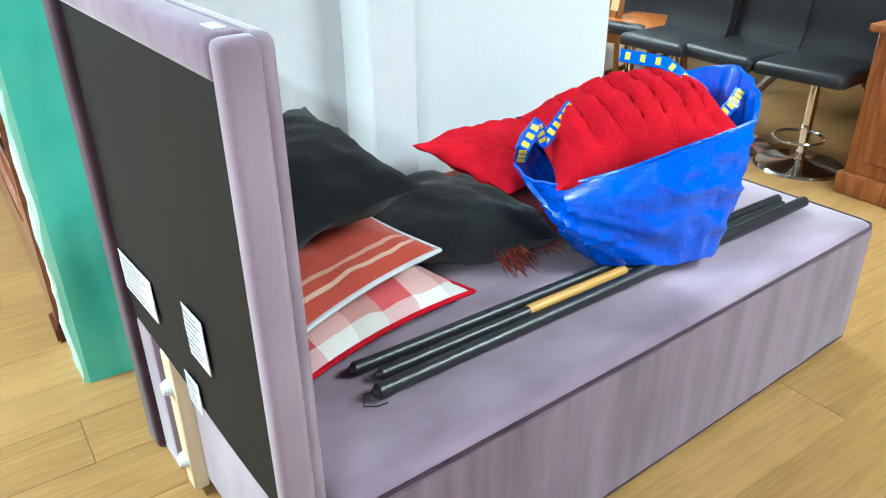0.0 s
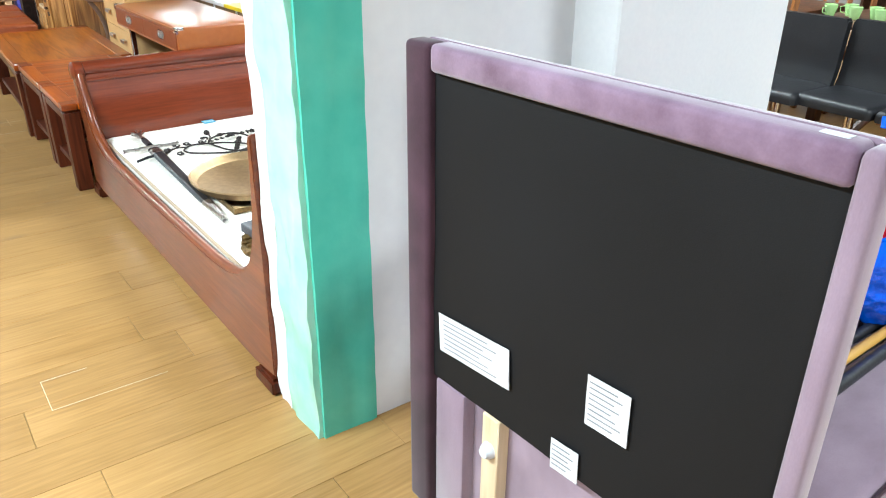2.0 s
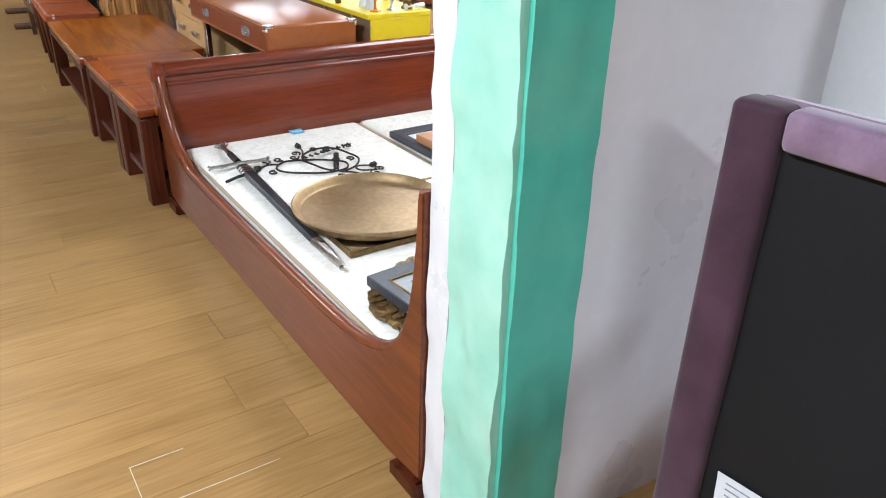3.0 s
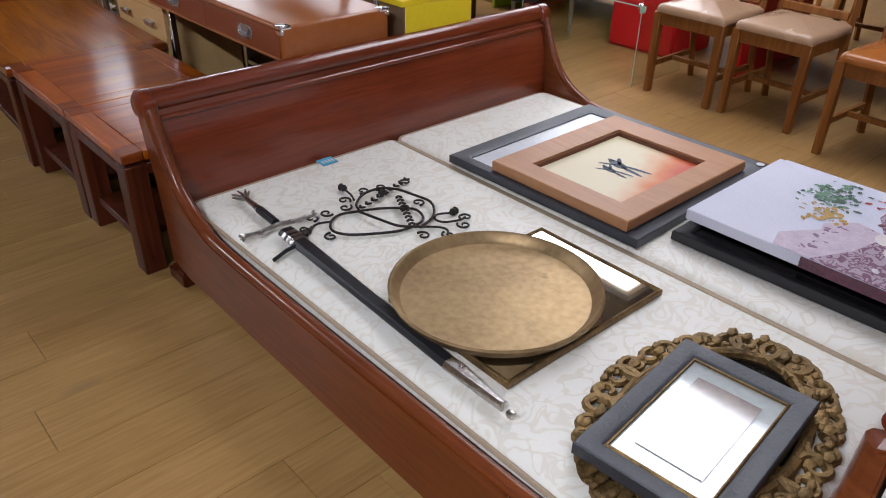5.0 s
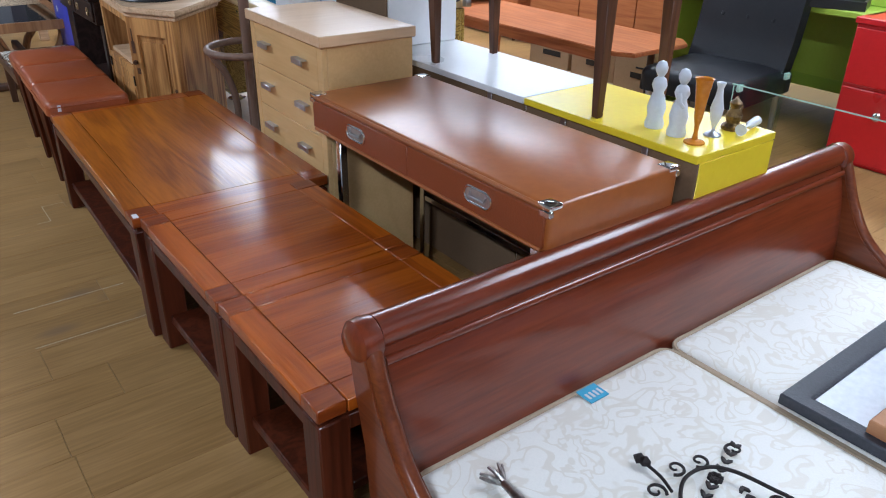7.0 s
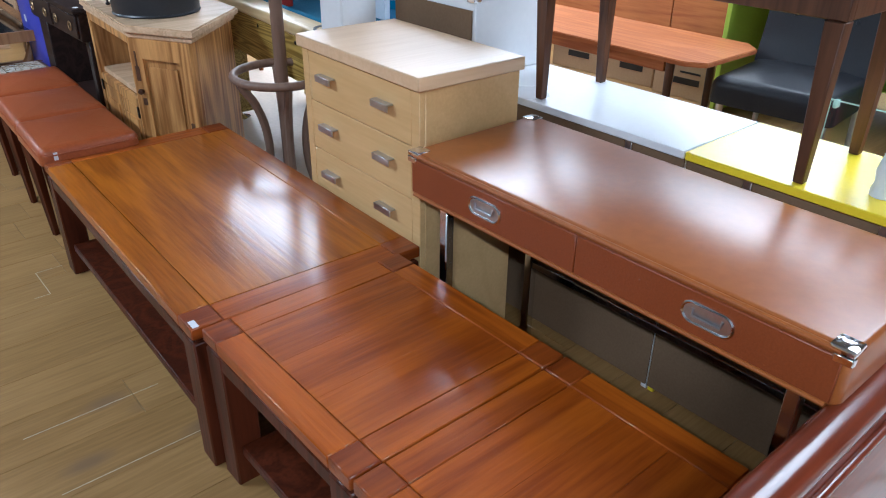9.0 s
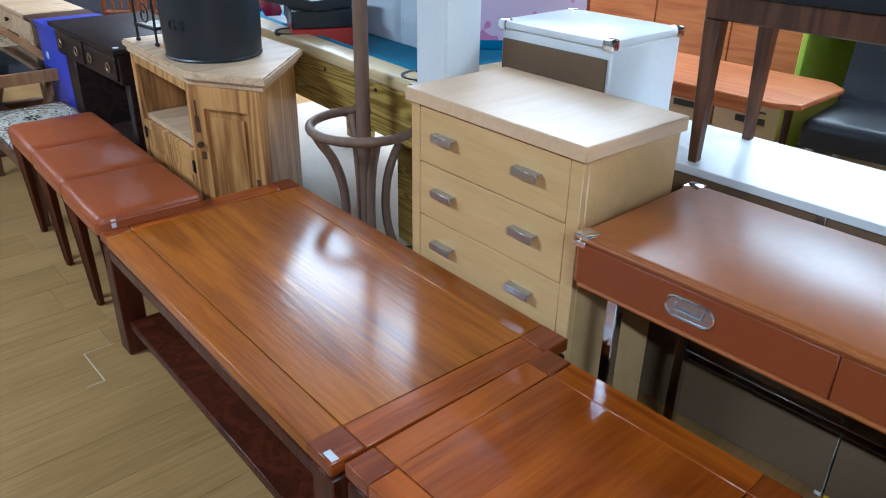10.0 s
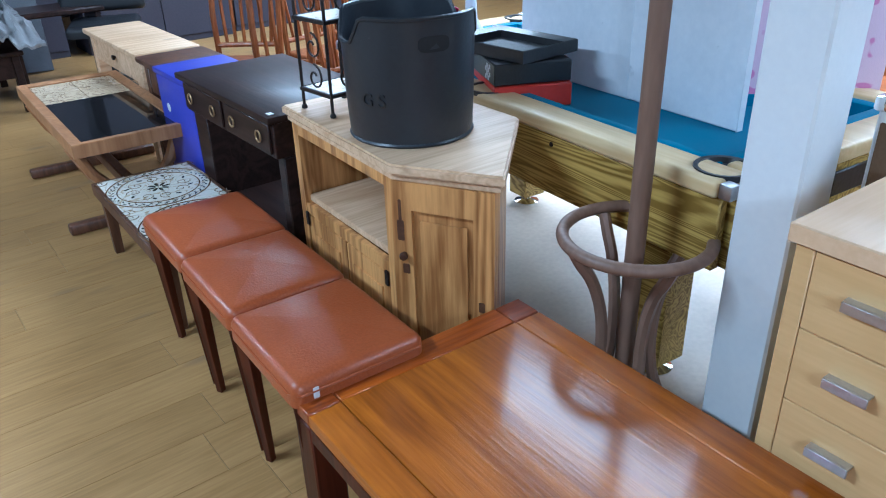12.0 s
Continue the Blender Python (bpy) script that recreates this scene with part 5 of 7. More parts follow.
# ---- row of tables ----
def framed_table(name, label, x0, x1, y0, y1, h, panel, border_m, end_m, planks, border, sticker=None, shelf=True, blocks=False):
    """A blocky table: square legs, deep apron, framed top with an inset panel in planks."""
    ob = thing(name, label, "table", ((x0 + x1) / 2, (y0 + y1) / 2, 0), group="row of tables", world=True)
    b, g, t = border, 0.0022, 0.032
    xi0, xi1, yi0, yi1 = x0 + b, x1 - b, y0 + b, y1 - b
    for xa, xb in ((x0, xi0 - g), (xi1 + g, x1)):
        if blocks:
            part("side_border", box(xa, xb, yi0 + 0.0004, yi1 - 0.0004, h - t, h, 0.0025), border_m, ob)
            for ya, yb in ((y0, yi0 - 0.0004), (yi1 + 0.0004, y1)):
                part("corner_block", box(xa, xb, ya, yb, h - t, h + 0.0012, 0.003), TABLELEG_TOP, ob, "darker end grain of a leg")
        else:
            part("side_border", box(xa, xb, y0 + 0.0005, y1 - 0.0005, h - t, h, 0.0025), border_m, ob)
    for ya, yb in ((y0, yi0 - g), (yi1 + g, y1)):
        part("end_border", box(xi0, xi1, ya, yb, h - t, h - 0.0003, 0.002), end_m, ob)
    n = planks
    for k in range(n):
        w = (xi1 - xi0) / n if panel is TABLETOP_Y else (yi1 - yi0) / n
        if panel is TABLETOP_Y:
            part("top_plank", box(xi0 + k * w + 0.0001, xi0 + (k + 1) * w - 0.0001, yi0, yi1, h - t, h - 0.0006, 0.0004), panel, ob)
        else:
            part("top_plank", box(xi0, xi1, yi0 + k * w + 0.0001, yi0 + (k + 1) * w - 0.0001, h - t, h - 0.0006, 0.0004), panel, ob)
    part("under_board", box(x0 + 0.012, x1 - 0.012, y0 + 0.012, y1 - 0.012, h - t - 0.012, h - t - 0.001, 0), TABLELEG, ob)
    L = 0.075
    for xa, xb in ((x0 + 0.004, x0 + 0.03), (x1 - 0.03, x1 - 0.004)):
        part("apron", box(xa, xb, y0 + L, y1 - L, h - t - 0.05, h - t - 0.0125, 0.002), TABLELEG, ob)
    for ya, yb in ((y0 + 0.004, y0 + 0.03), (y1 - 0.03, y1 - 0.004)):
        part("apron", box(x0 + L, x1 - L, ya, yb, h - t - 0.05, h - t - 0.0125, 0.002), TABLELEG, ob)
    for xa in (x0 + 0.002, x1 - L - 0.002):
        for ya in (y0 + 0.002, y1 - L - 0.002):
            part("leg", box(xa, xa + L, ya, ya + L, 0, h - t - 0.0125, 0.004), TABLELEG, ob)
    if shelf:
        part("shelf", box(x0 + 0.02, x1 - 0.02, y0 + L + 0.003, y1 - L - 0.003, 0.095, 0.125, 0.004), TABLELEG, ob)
    if sticker:
        part("sticker", box(sticker[0] - 0.008, sticker[0] + 0.008, sticker[1] - 0.016, sticker[1] + 0.016, h + 0.0005, h + 0.002, 0), PAPER, ob, "small white price sticker")
    return ob


framed_table("side_table", "red-brown wooden side table standing against the bed's footboard", 0.05, 0.615, 4.445, 4.955, 0.438, TABLETOP, SIDE_Y, TABLETOP, 3, 0.072, blocks=True)
framed_table("side_table", "red-brown wooden side table butted to the coffee table", 0.047, 0.615, 4.96, 5.56, 0.438, TABLETOP, SIDE_Y, TABLETOP, 3, 0.072, blocks=True)
swing(framed_table("coffee_table", "long glossy red-brown wooden coffee table with a lower shelf", 0.047, 0.712, 5.57, 6.885, 0.43, TABLETOP_Y, TABLETOP_Y, TABLETOP, 1, 0.082, (0.062, 5.59), blocks=True), -1.6)


# ---- campaign desk ----
def campaign_desk():
    ob = thing("campaign_desk", "copper brown campaign desk with chrome corners and two drawers", "desk", (0.85, 5.0, 0), world=True)
    x0, x1, y0, y1, z0, z1 = 0.632, 1.082, 4.42, 5.528, 0.622, 0.742
    body = part("body", box(x0 + 0.004, x1, y0, y1, z0, z1, 0.012, 3), DESKBROWN, ob)
    for k in range(2):
        a, b = (y0 + 0.014, (y0 + y1) / 2 - 0.001) if k == 0 else ((y0 + y1) / 2 + 0.001, y1 - 0.014)
        dr = part("drawer", box(x0 - 0.002, x0 + 0.01, a, b, z0 + 0.012, z1 - 0.018, 0.002), DESKFRONT, ob)
        c = 4.664 if k == 0 else 5.245
        pts = []
        for q in range(-90, 91, 18):
            pts.append((x0 - 0.003, c + 0.03 + 0.021 * math.cos(radians(q)), 0.681 + 0.021 * math.sin(radians(q))))
        for q in range(90, 271, 18):
            pts.append((x0 - 0.003, c - 0.03 + 0.021 * math.cos(radians(q)), 0.681 + 0.021 * math.sin(radians(q))))
        h = part("handle", tube(pts, 0.0035, 6, closed=True), CHROME, dr, "recessed chrome handle")
        plate = bmesh.new()
        vs = [plate.verts.new((x0 - 0.0025, p[1], p[2])) for p in pts]
        plate.faces.new(vs)
        r = bmesh.ops.extrude_face_region(plate, geom=plate.faces[:])
        for v in [g for g in r["geom"] if isinstance(g, bmesh.types.BMVert)]:
            v.co.x -= 0.0012
        part("handle_plate", plate, STEEL, dr)
        part("handle_bail", tube([(x0 - 0.004, c - 0.03, 0.69), (x0 - 0.008, c - 0.028, 0.676), (x0 - 0.008, c + 0.028, 0.676), (x0 - 0.004, c + 0.03, 0.69)], 0.003, 6), STEEL, dr)
    for z in (z1 - 0.008, z0 + 0.006):
        part("edge_trim", tube([(x0 + 0.002, y0 + 0.02, z), (x0 + 0.002, y1 - 0.02, z)], 0.006, 8), DESKBROWN, body)
    for sx, x in ((1, x0), (-1, x1)):
        for sy, y in ((1, y0), (-1, y1)):
            m = merged(box(min(x - sx * 0.003, x + sx * 0.04), max(x - sx * 0.003, x + sx * 0.04), min(y - sy * 0.002, y + sy * 0.04), max(y - sy * 0.002, y + sy * 0.04), z1 - 0.0115, z1 + 0.0025, 0.004, 2),
                       box(min(x - sx * 0.0035, x + sx * 0.012), max(x - sx * 0.0035, x + sx * 0.012), min(y - sy * 0.0025, y + sy * 0.03), max(y - sy * 0.0025, y + sy * 0.03), z1 - 0.028, z1 - 0.012, 0.002))
            part("corner_cap", m, CHROME, ob, "chrome corner cap")
    for y in (4.505, 5.445):
        for x in (0.69, 1.03):
            part("leg", box(x - 0.014, x + 0.014, y - 0.014, y + 0.014, 0, 0.6215, 0.003), CHROME, ob, "square chrome leg")
        part("stretcher", box(0.705, 1.015, y - 0.012, y + 0.012, 0.02, 0.044, 0.003), CHROME, ob)
    part("back_rail", box(1.018, 1.042, 4.52, 5.43, 0.3, 0.324, 0.003), CHROME, ob)
    return ob


campaign_desk()


# ---- chest of drawers ----
def chest():
    ob = thing("chest_of_drawers", "pale maple chest of drawers with steel bar handles", "chest", (0.885, 5.873, 0), world=True)
    part("carcass", box(0.735, 1.072, 5.573, 6.175, 0.0, 0.8675, 0.003), MAPLE_FRONT, ob)
    part("top", box(0.703, 1.078, 5.56, 6.187, 0.868, 0.905, 0.003), MAPLE, ob)
    for y0, y1 in ((5.573, 5.61), (6.14, 6.175)):
        part("side_stile", box(0.716, 0.7345, y0, y1, 0.0, 0.8675, 0.002), MAPLE_FRONT, ob)
    for k in range(5):
        z1 = 0.862 - 0.1565 * k
        z0 = max(0.06, z1 - 0.1535)
        dr = part("drawer", box(0.717, 0.7345, 5.6115, 6.1385, z0, z1, 0.0015), MAPLE_FRONT, ob)
        for y in (5.732, 6.03):
            zc = z0 + 0.083
            part("handle", merged(box(0.694, 0.7, y - 0.04, y + 0.04, zc - 0.008, zc + 0.012, 0.001), box(0.7, 0.7165, y - 0.04, y + 0.04, zc + 0.008, zc + 0.012, 0)), STEEL, dr, "brushed steel bar handle")
    part("plinth", box(0.73, 0.7345, 5.6115, 6.1385, 0.0, 0.058, 0), MAPLE_FRONT, ob)
    return swing(ob, -1.7)


chest()


# ---- cabinets along the back of the desk, trunk, bench and ornaments ----
for label, top, y0, y1 in (("yellow painted low cabinet with a brown hardboard back", YELLOW, 4.408, 5.058), ("white low cabinet with a brown hardboard back", WHITEMEL, 5.062, 6.28)):
    ob = thing("low_cabinet", label, "cabinet", (1.31, (y0 + y1) / 2, 0), group="low cabinets", world=True)
    part("top", box(1.135, 1.49, y0, y1, 0.735, 0.757, 0.002), top, ob)
    for ya in (y0, y1 - 0.02):
        part("end_panel", box(1.152, 1.488, ya, ya + 0.02, 0.0, 0.7345, 0.002), top, ob)
    part("back_panel", box(1.145, 1.151, y0 + 0.002, y1 - 0.002, 0.02, 0.7345, 0), BACKBOARD, ob, "brown hardboard back")
    part("shelf", box(1.153, 1.483, y0 + 0.021, y1 - 0.021, 0.36, 0.38, 0.001), top, ob)
    part("base_panel", box(1.153, 1.483, y0 + 0.021, y1 - 0.021, 0.03, 0.05, 0.001), top, ob)
    for y in (y0 + 0.17, y1 - 0.17):
        part("bracket", box(1.139, 1.1445, y - 0.01, y + 0.01, 0.67, 0.7345, 0.001), STEEL, ob, "grey metal bracket")


def trunk():
    ob = thing("trunk", "white storage trunk with metal corners and brown front panel", "trunk", (1.33, 6.03, 0.741), world=True)
    x0, x1, y0, y1, z0, z1 = 1.15, 1.485, 5.86, 6.27, 0.7575, 0.998
    part("body", box(x0 + 0.008, x1, y0, y1, z0, z1, 0.005), WHITEMEL, ob)
    part("front_panel", box(x0, x0 + 0.0075, y0 + 0.012, y1 - 0.012, z0 + 0.01, z1 - 0.03, 0.001), BACKBOARD, ob, "brown front panel")
    part("lid", box(x0 - 0.004, x1 + 0.004, y0 - 0.004, y1 + 0.004, z1 + 0.0005, z1 + 0.022, 0.005, 2), WHITEMEL, ob)
    for x in (x0, x1):
        for y in (y0, y1):
            part("corner_cap", box(x - 0.028 + (0.02 if x == x0 else 0), x + 0.028 - (0.02 if x == x1 else 0), y - 0.028 + (0.02 if y == y0 else 0), y + 0.028 - (0.02 if y == y1 else 0), z1 - 0.006, z1 + 0.026, 0.007, 2), CHROME, ob, "metal corner cap")
    return ob


trunk()


def bench():
    ob = thing("bench", "dark wooden bench with a black leather pad on the cabinets", "bench", (1.3, 5.18, 0.7575), world=True)
    for x, y in ((1.172, 4.785), (1.455, 4.785), (1.178, 5.585), (1.455, 5.585)):
        part("leg", beam((x, y, 0.7575), (x - 0.01, y, 1.115), 0.024, 0.042, bevel=0.002), DARKWOOD, ob)
    for x in (1.162, 1.448):
        part("rail", box(x - 0.014, x + 0.014, 4.763, 5.607, 1.116, 1.175, 0.003), DARKWOOD, ob)
    for y in (4.777, 5.593):
        part("rail", box(1.177, 1.433, y - 0.013, y + 0.013, 1.116, 1.175, 0.003), DARKWOOD, ob)
    part("seat_pad", pad(1.135, 1.485, 4.75, 5.62, 1.176, 1.23, 0.022, 0.008), BLACKLEATHER, ob, "black leather pad")
    return ob


bench()


def statuette(at, s=1.0, turn=0):
    prof = [(0, 0), (0.026, 0.0), (0.027, 0.012), (0.022, 0.03), (0.026, 0.055), (0.02, 0.085), (0.014, 0.1), (0.021, 0.118), (0.017, 0.135), (0.008, 0.143), (0.015, 0.155), (0.017, 0.168), (0.011, 0.182), (0, 0.187)]
    bm = lathe([(r * s, z * s) for r, z in prof], 14)
    tube([(0.018 * s, 0, 0.122 * s), (0.03 * s, 0.006, 0.1 * s), (0.02 * s, 0.014, 0.085 * s)], 0.005 * s, 6, bm)
    single("figurine", bm, FROST, "frosted glass figurine on the yellow cabinet", "figurine", at, turn, "ornaments", smooth=60)


statuette((1.239, 4.633, 0.7575), 1.0, 20)
statuette((1.231, 4.551, 0.7575), 0.98, 200)
ob = thing("vase", "tall amber glass vase with a flared mouth", "vase", (1.22, 4.483, 0.7575), group="ornaments")
part("bowl", lathe([(0.007, 0.05), (0.011, 0.07), (0.016, 0.12), (0.022, 0.165), (0.025, 0.172), (0.021, 0.17), (0.013, 0.12), (0.006, 0.075), (0, 0.07)], 18), AMBER, ob)
part("stem", lathe([(0, 0), (0.028, 0.0), (0.027, 0.004), (0.008, 0.01), (0.005, 0.03), (0.0065, 0.0495), (0, 0.0495)], 18), AMBER, ob)
ob = thing("vase", "slim frosted glass bud vase on a foot", "vase", (1.314, 4.493, 0.7575), group="ornaments")
part("bowl", lathe([(0.004, 0.02), (0.015, 0.05), (0.018, 0.075), (0.01, 0.11), (0.008, 0.13), (0.013, 0.145), (0.01, 0.144), (0.005, 0.12), (0, 0.06)], 18), FROST, ob)
part("stem", lathe([(0, 0), (0.024, 0.0), (0.022, 0.004), (0.006, 0.012), (0.004, 0.0195), (0, 0.0195)], 18), STEEL, ob)
bm = lathe([(0, 0), (0.028, 0), (0.03, 0.01), (0.018, 0.02), (0.024, 0.04), (0.012, 0.06), (0.018, 0.075), (0, 0.09)], 14)
tube([(0.02, 0, 0.04), (0.045, 0.01, 0.055), (0.03, 0.02, 0.08)], 0.006, 6, bm)
single("ornament", bm, GILT, "small dark green and gold ornament", "ornament", (1.406, 4.495, 0.7575), group="ornaments")
single("glass_flute", turned(lathe([(0, 0), (0.016, 0), (0.016, 0.002), (0.003, 0.006), (0.003, 0.05), (0.011, 0.065), (0.013, 0.12), (0.011, 0.12), (0.009, 0.066), (0, 0.06)], 16), Matrix.Translation((0, 0, 0.0165)) @ Euler((0, radians(90), 0)).to_matrix().to_4x4()), FROST, "clear glass flute lying on its side", "glass", (1.37, 4.445, 0.7575), 12, "ornaments")


# ---- stools ----
def stool():
    ob = thing("stool", "square tan leather stool with dark tapered wooden legs", "stool", (0.232, 7.032, 0), -2, group="leather stools")
    seat = part("seat", pad(-0.172, 0.172, -0.189, 0.189, 0.42, 0.482, 0.028, 0.014, crumple=0.003), TANLEATHER, ob)
    part("seam", tube([(x, y, 0.455) for x, y in ((-0.173, -0.16), (-0.173, 0.16), (-0.155, 0.19), (0.155, 0.19), (0.173, 0.16), (0.173, -0.16), (0.155, -0.19), (-0.155, -0.19))], 0.003, 6, closed=True), TANLEATHER, seat)
    for sx in (-1, 1):
        for sy in (-1, 1):
            part("leg", beam((sx * 0.128, sy * 0.166, 0), (sx * 0.145, sy * 0.158, 0.419), 0.021, 0.036, bevel=0.002), TABLELEG, ob)
    for s in (-1, 1):
        part("apron", box(-0.125, 0.125, s * 0.163 - 0.009, s * 0.163 + 0.009, 0.375, 0.4195, 0.002), TABLELEG, ob)
        part("apron", box(s * 0.143 - 0.009, s * 0.143 + 0.009, -0.14, 0.14, 0.375, 0.4195, 0.002), TABLELEG, ob)
    return ob


st = stool()
for k in (1, 2):
    copy_thing(st, pose(0.232 + 0.018 * k, 7.032 + 0.384 * k, 0, 0, 0, -2))
part("sticker", box(-0.127, -0.113, -0.1915, -0.19, 0.437, 0.465, 0), PAPER, st, "small white price sticker")


# ---- pine corner cabinet and what stands on it ----
TV = [(0.545, 7.775), (0.5, 7.11), (0.657, 6.852), (1.005, 7.175), (1.015, 7.76)]


def corner_cabinet():
    ob = thing("corner_cabinet", "stripped pine corner cabinet with an open shelf and panelled side", "cabinet", (0.75, 7.35, 0), world=True)
    cx, cy = 0.74, 7.35
    def shrink(d):
        out = []
        for x, y in TV:
            v = Vector((x - cx, y - cy))
            out.append((cx + v.x * (1 - d / v.length), cy + v.y * (1 - d / v.length)))
        return out
    part("top", slab(shrink(0.0), 0.792, 0.822, 0.006), PINETOP, ob)
    part("top_moulding", slab(shrink(0.018), 0.772, 0.7915, 0.004), PINETOP, ob)
    q = shrink(0.035)
    A, B, C, D, E = [Vector((x, y, 0)) for x, y in q]
    def wall(p, r, z0, z1, t=0.022, name="panel", m=PINE, out=0.0, parent=ob, a=0.0, b=1.0):
        d = (r - p)
        n = Vector((d.y, -d.x, 0)).normalized()
        if n.dot(Vector((cx, cy, 0)) - p) > 0:
            n = -n
        p2, r2 = p + d * a + n * out, p + d * b + n * out
        return part(name, slab([tuple(v.to_2d()) for v in (p2, r2, r2 - n * t, p2 - n * t)], z0, z1, 0.002), m, parent)
    wall(B, C, 0.0, 0.7715, name="side_panel")
    for a, b, z0, z1 in ((0.0, 0.2, 0.0, 0.7715), (0.8, 1.0, 0.0, 0.7715), (0.2, 0.8, 0.69, 0.7715), (0.2, 0.8, 0.0, 0.1)):
        wall(B, C, z0, z1, 0.014, "panel_frame", PINE, 0.0155, ob, a, b)
    wall(B, C, 0.13, 0.66, 0.006, "raised_field", PINE, 0.008, ob, 0.27, 0.73)
    part("knob", lathe([(0, 0.022), (0.01, 0.02), (0.012, 0.012), (0.006, 0.004), (0.008, 0)], 12), DARKWOOD, ob, m=Matrix.Translation(B.lerp(C, 0.1) + Vector((-0.014, -0.012, 0.56))) @ Euler((radians(90), 0, radians(-45))).to_matrix().to_4x4())
    for a, b, z0, z1 in ((0.05, 0.12, 0.6, 0.66), (0.07, 0.1, 0.65, 0.72), (0.09, 0.16, 0.5, 0.53), (0.85, 0.91, 0.42, 0.45)):
        wall(B, C, z0, z1, 0.002, "knot", KNOT, 0.0165, ob, a, b)
    wall(B, C, 0.3, 0.33, 0.002, "knot", KNOT, 0.0095, ob, 0.55, 0.62)
    wall(C, D, 0.0, 0.7715, name="side_panel")
    wall(D, E, 0.0, 0.7715, name="back_panel")
    wall(E, A, 0.0, 0.7715, name="back_panel")
    for a, b in ((0.0, 0.06), (0.93, 1.0)):
        wall(A, B, 0.0, 0.7715, 0.03, "front_stile", PINE, 0.002, ob, a, b)
    wall(A, B, 0.735, 0.7715, 0.025, "front_rail", PINE, 0.002, ob, 0.062, 0.928)
    inner = shrink(0.07)
    part("shelf", slab(inner, 0.5, 0.522, 0.002), PINETOP, ob)
    part("floor_board", slab(inner, 0.08, 0.1, 0.002), PINETOP, ob)
    wall(A, B, 0.46, 0.499, 0.022, "shelf_rail", PINE, 0.0, ob, 0.062, 0.928)
    for a, b in ((0.07, 0.49), (0.5, 0.92)):
        d = wall(A, B, 0.11, 0.455, 0.02, "door", PINE, -0.002, ob, a, b)
        wall(A, B, 0.17, 0.4, 0.006, "door_field", PINE, 0.004, d, a + 0.07, b - 0.07)
    for a in (0.075, 0.91):
        for z in (0.42, 0.16):
            wall(A, B, z, z + 0.05, 0.006, "hinge", IRON, 0.008, ob, a - 0.012, a + 0.012)
    ob.scale.z = 0.975
    return ob


corner_cabinet()


def log_bin():
    ob = thing("log_bin", "black painted metal bucket with cut-out handles", "bucket", (0.71, 7.3, 0.802))
    n, R = 60, 0.17
    bm = bmesh.new()
    def top(a):
        k = max(0.0, min(1.0, (math.cos(2 * (a - radians(72))) + 0.9) / 0.5))
        return 0.262 + 0.068 * k * k * (3 - 2 * k)
    rings = []
    for r, f in ((R - 0.01, 0.0), (R, 0.02), (R + 0.004, 0.3), (R + 0.006, 0.55), (R + 0.007, 0.8), (R + 0.009, 0.97), (R + 0.01, 1.0), (R + 0.004, 1.0), (R + 0.001, 0.8), (R - 0.002, 0.3), (R - 0.006, 0.03)):
        rings.append([bm.verts.new((r * math.cos(k * math.tau / n), r * math.sin(k * math.tau / n), f * top(k * math.tau / n))) for k in range(n)])
    for i, (a, b) in enumerate(zip(rings, rings[1:])):
        for k in range(n):
            bm.faces.new((a[k], a[(k + 1) % n], b[(k + 1) % n], b[k]))
    bm.faces.new(rings[0][::-1])
    bm.faces.new(rings[-1])
    PAINT = mat("chipped_black_paint", (0.022, 0.026, 0.032), (0.016, 0.018, 0.024), 5, 60, 0.38, wear=0.06, wear_color=(0.3, 0.3, 0.32))
    body = part("body", bm, PAINT, ob)
    part("rim", tube([((R + 0.008) * math.cos(k * math.tau / n), (R + 0.008) * math.sin(k * math.tau / n), top(k * math.tau / n)) for k in range(n)], 0.006, 6, closed=True), PAINT, body)
    # The wall is uncut: near-black patches paint the shade inside handle openings.
    HOLE_SHADE = mat("hole_shade", (0.006, 0.006, 0.008), rough=0.7)
    for a0 in (256, 76):
        hole = bmesh.new()
        ring = []
        for k in range(24):
            t = k * math.tau / 24
            u, v = 0.24 * math.copysign(abs(math.cos(t)) ** 0.5, math.cos(t)), 0.02 * math.copysign(abs(math.sin(t)) ** 0.7, math.sin(t))
            a = radians(a0) + u
            ring.append([hole.verts.new((q * math.cos(a), q * math.sin(a), 0.268 + v)) for q in (R + 0.0075, R + 0.0105)])
        for k in range(24):
            p, q = ring[k], ring[(k + 1) % 24]
            hole.faces.new((p[0], q[0], q[1], p[1]))
        hole.faces.new([p[1] for p in ring])
        hole.faces.new([p[0] for p in ring][::-1])
        part("handle_hole", hole, HOLE_SHADE, body, "dark patch painted as the shade in a handle cut-out")
    for ch, a in (("G", 196), ("S", 210)):
        cu = bpy.data.curves.new("letter", "FONT")
        cu.body, cu.size, cu.extrude, cu.align_x = ch, 0.05, 0.0015, "CENTER"
        t = new("letter", cu)
        t.parent = body
        cu.materials.append(BLACKPLASTIC)
        aa = radians(a)
        t.matrix_basis = Matrix.Translation(((R + 0.007) * math.cos(aa), (R + 0.007) * math.sin(aa), 0.11)) @ Euler((radians(90), 0, aa + math.pi / 2)).to_matrix().to_4x4()
    part("base_ring", tube([((R - 0.002) * math.cos(k * math.tau / n), (R - 0.002) * math.sin(k * math.tau / n), 0.006) for k in range(n)], 0.006, 6, closed=True), PAINT, body)


log_bin()


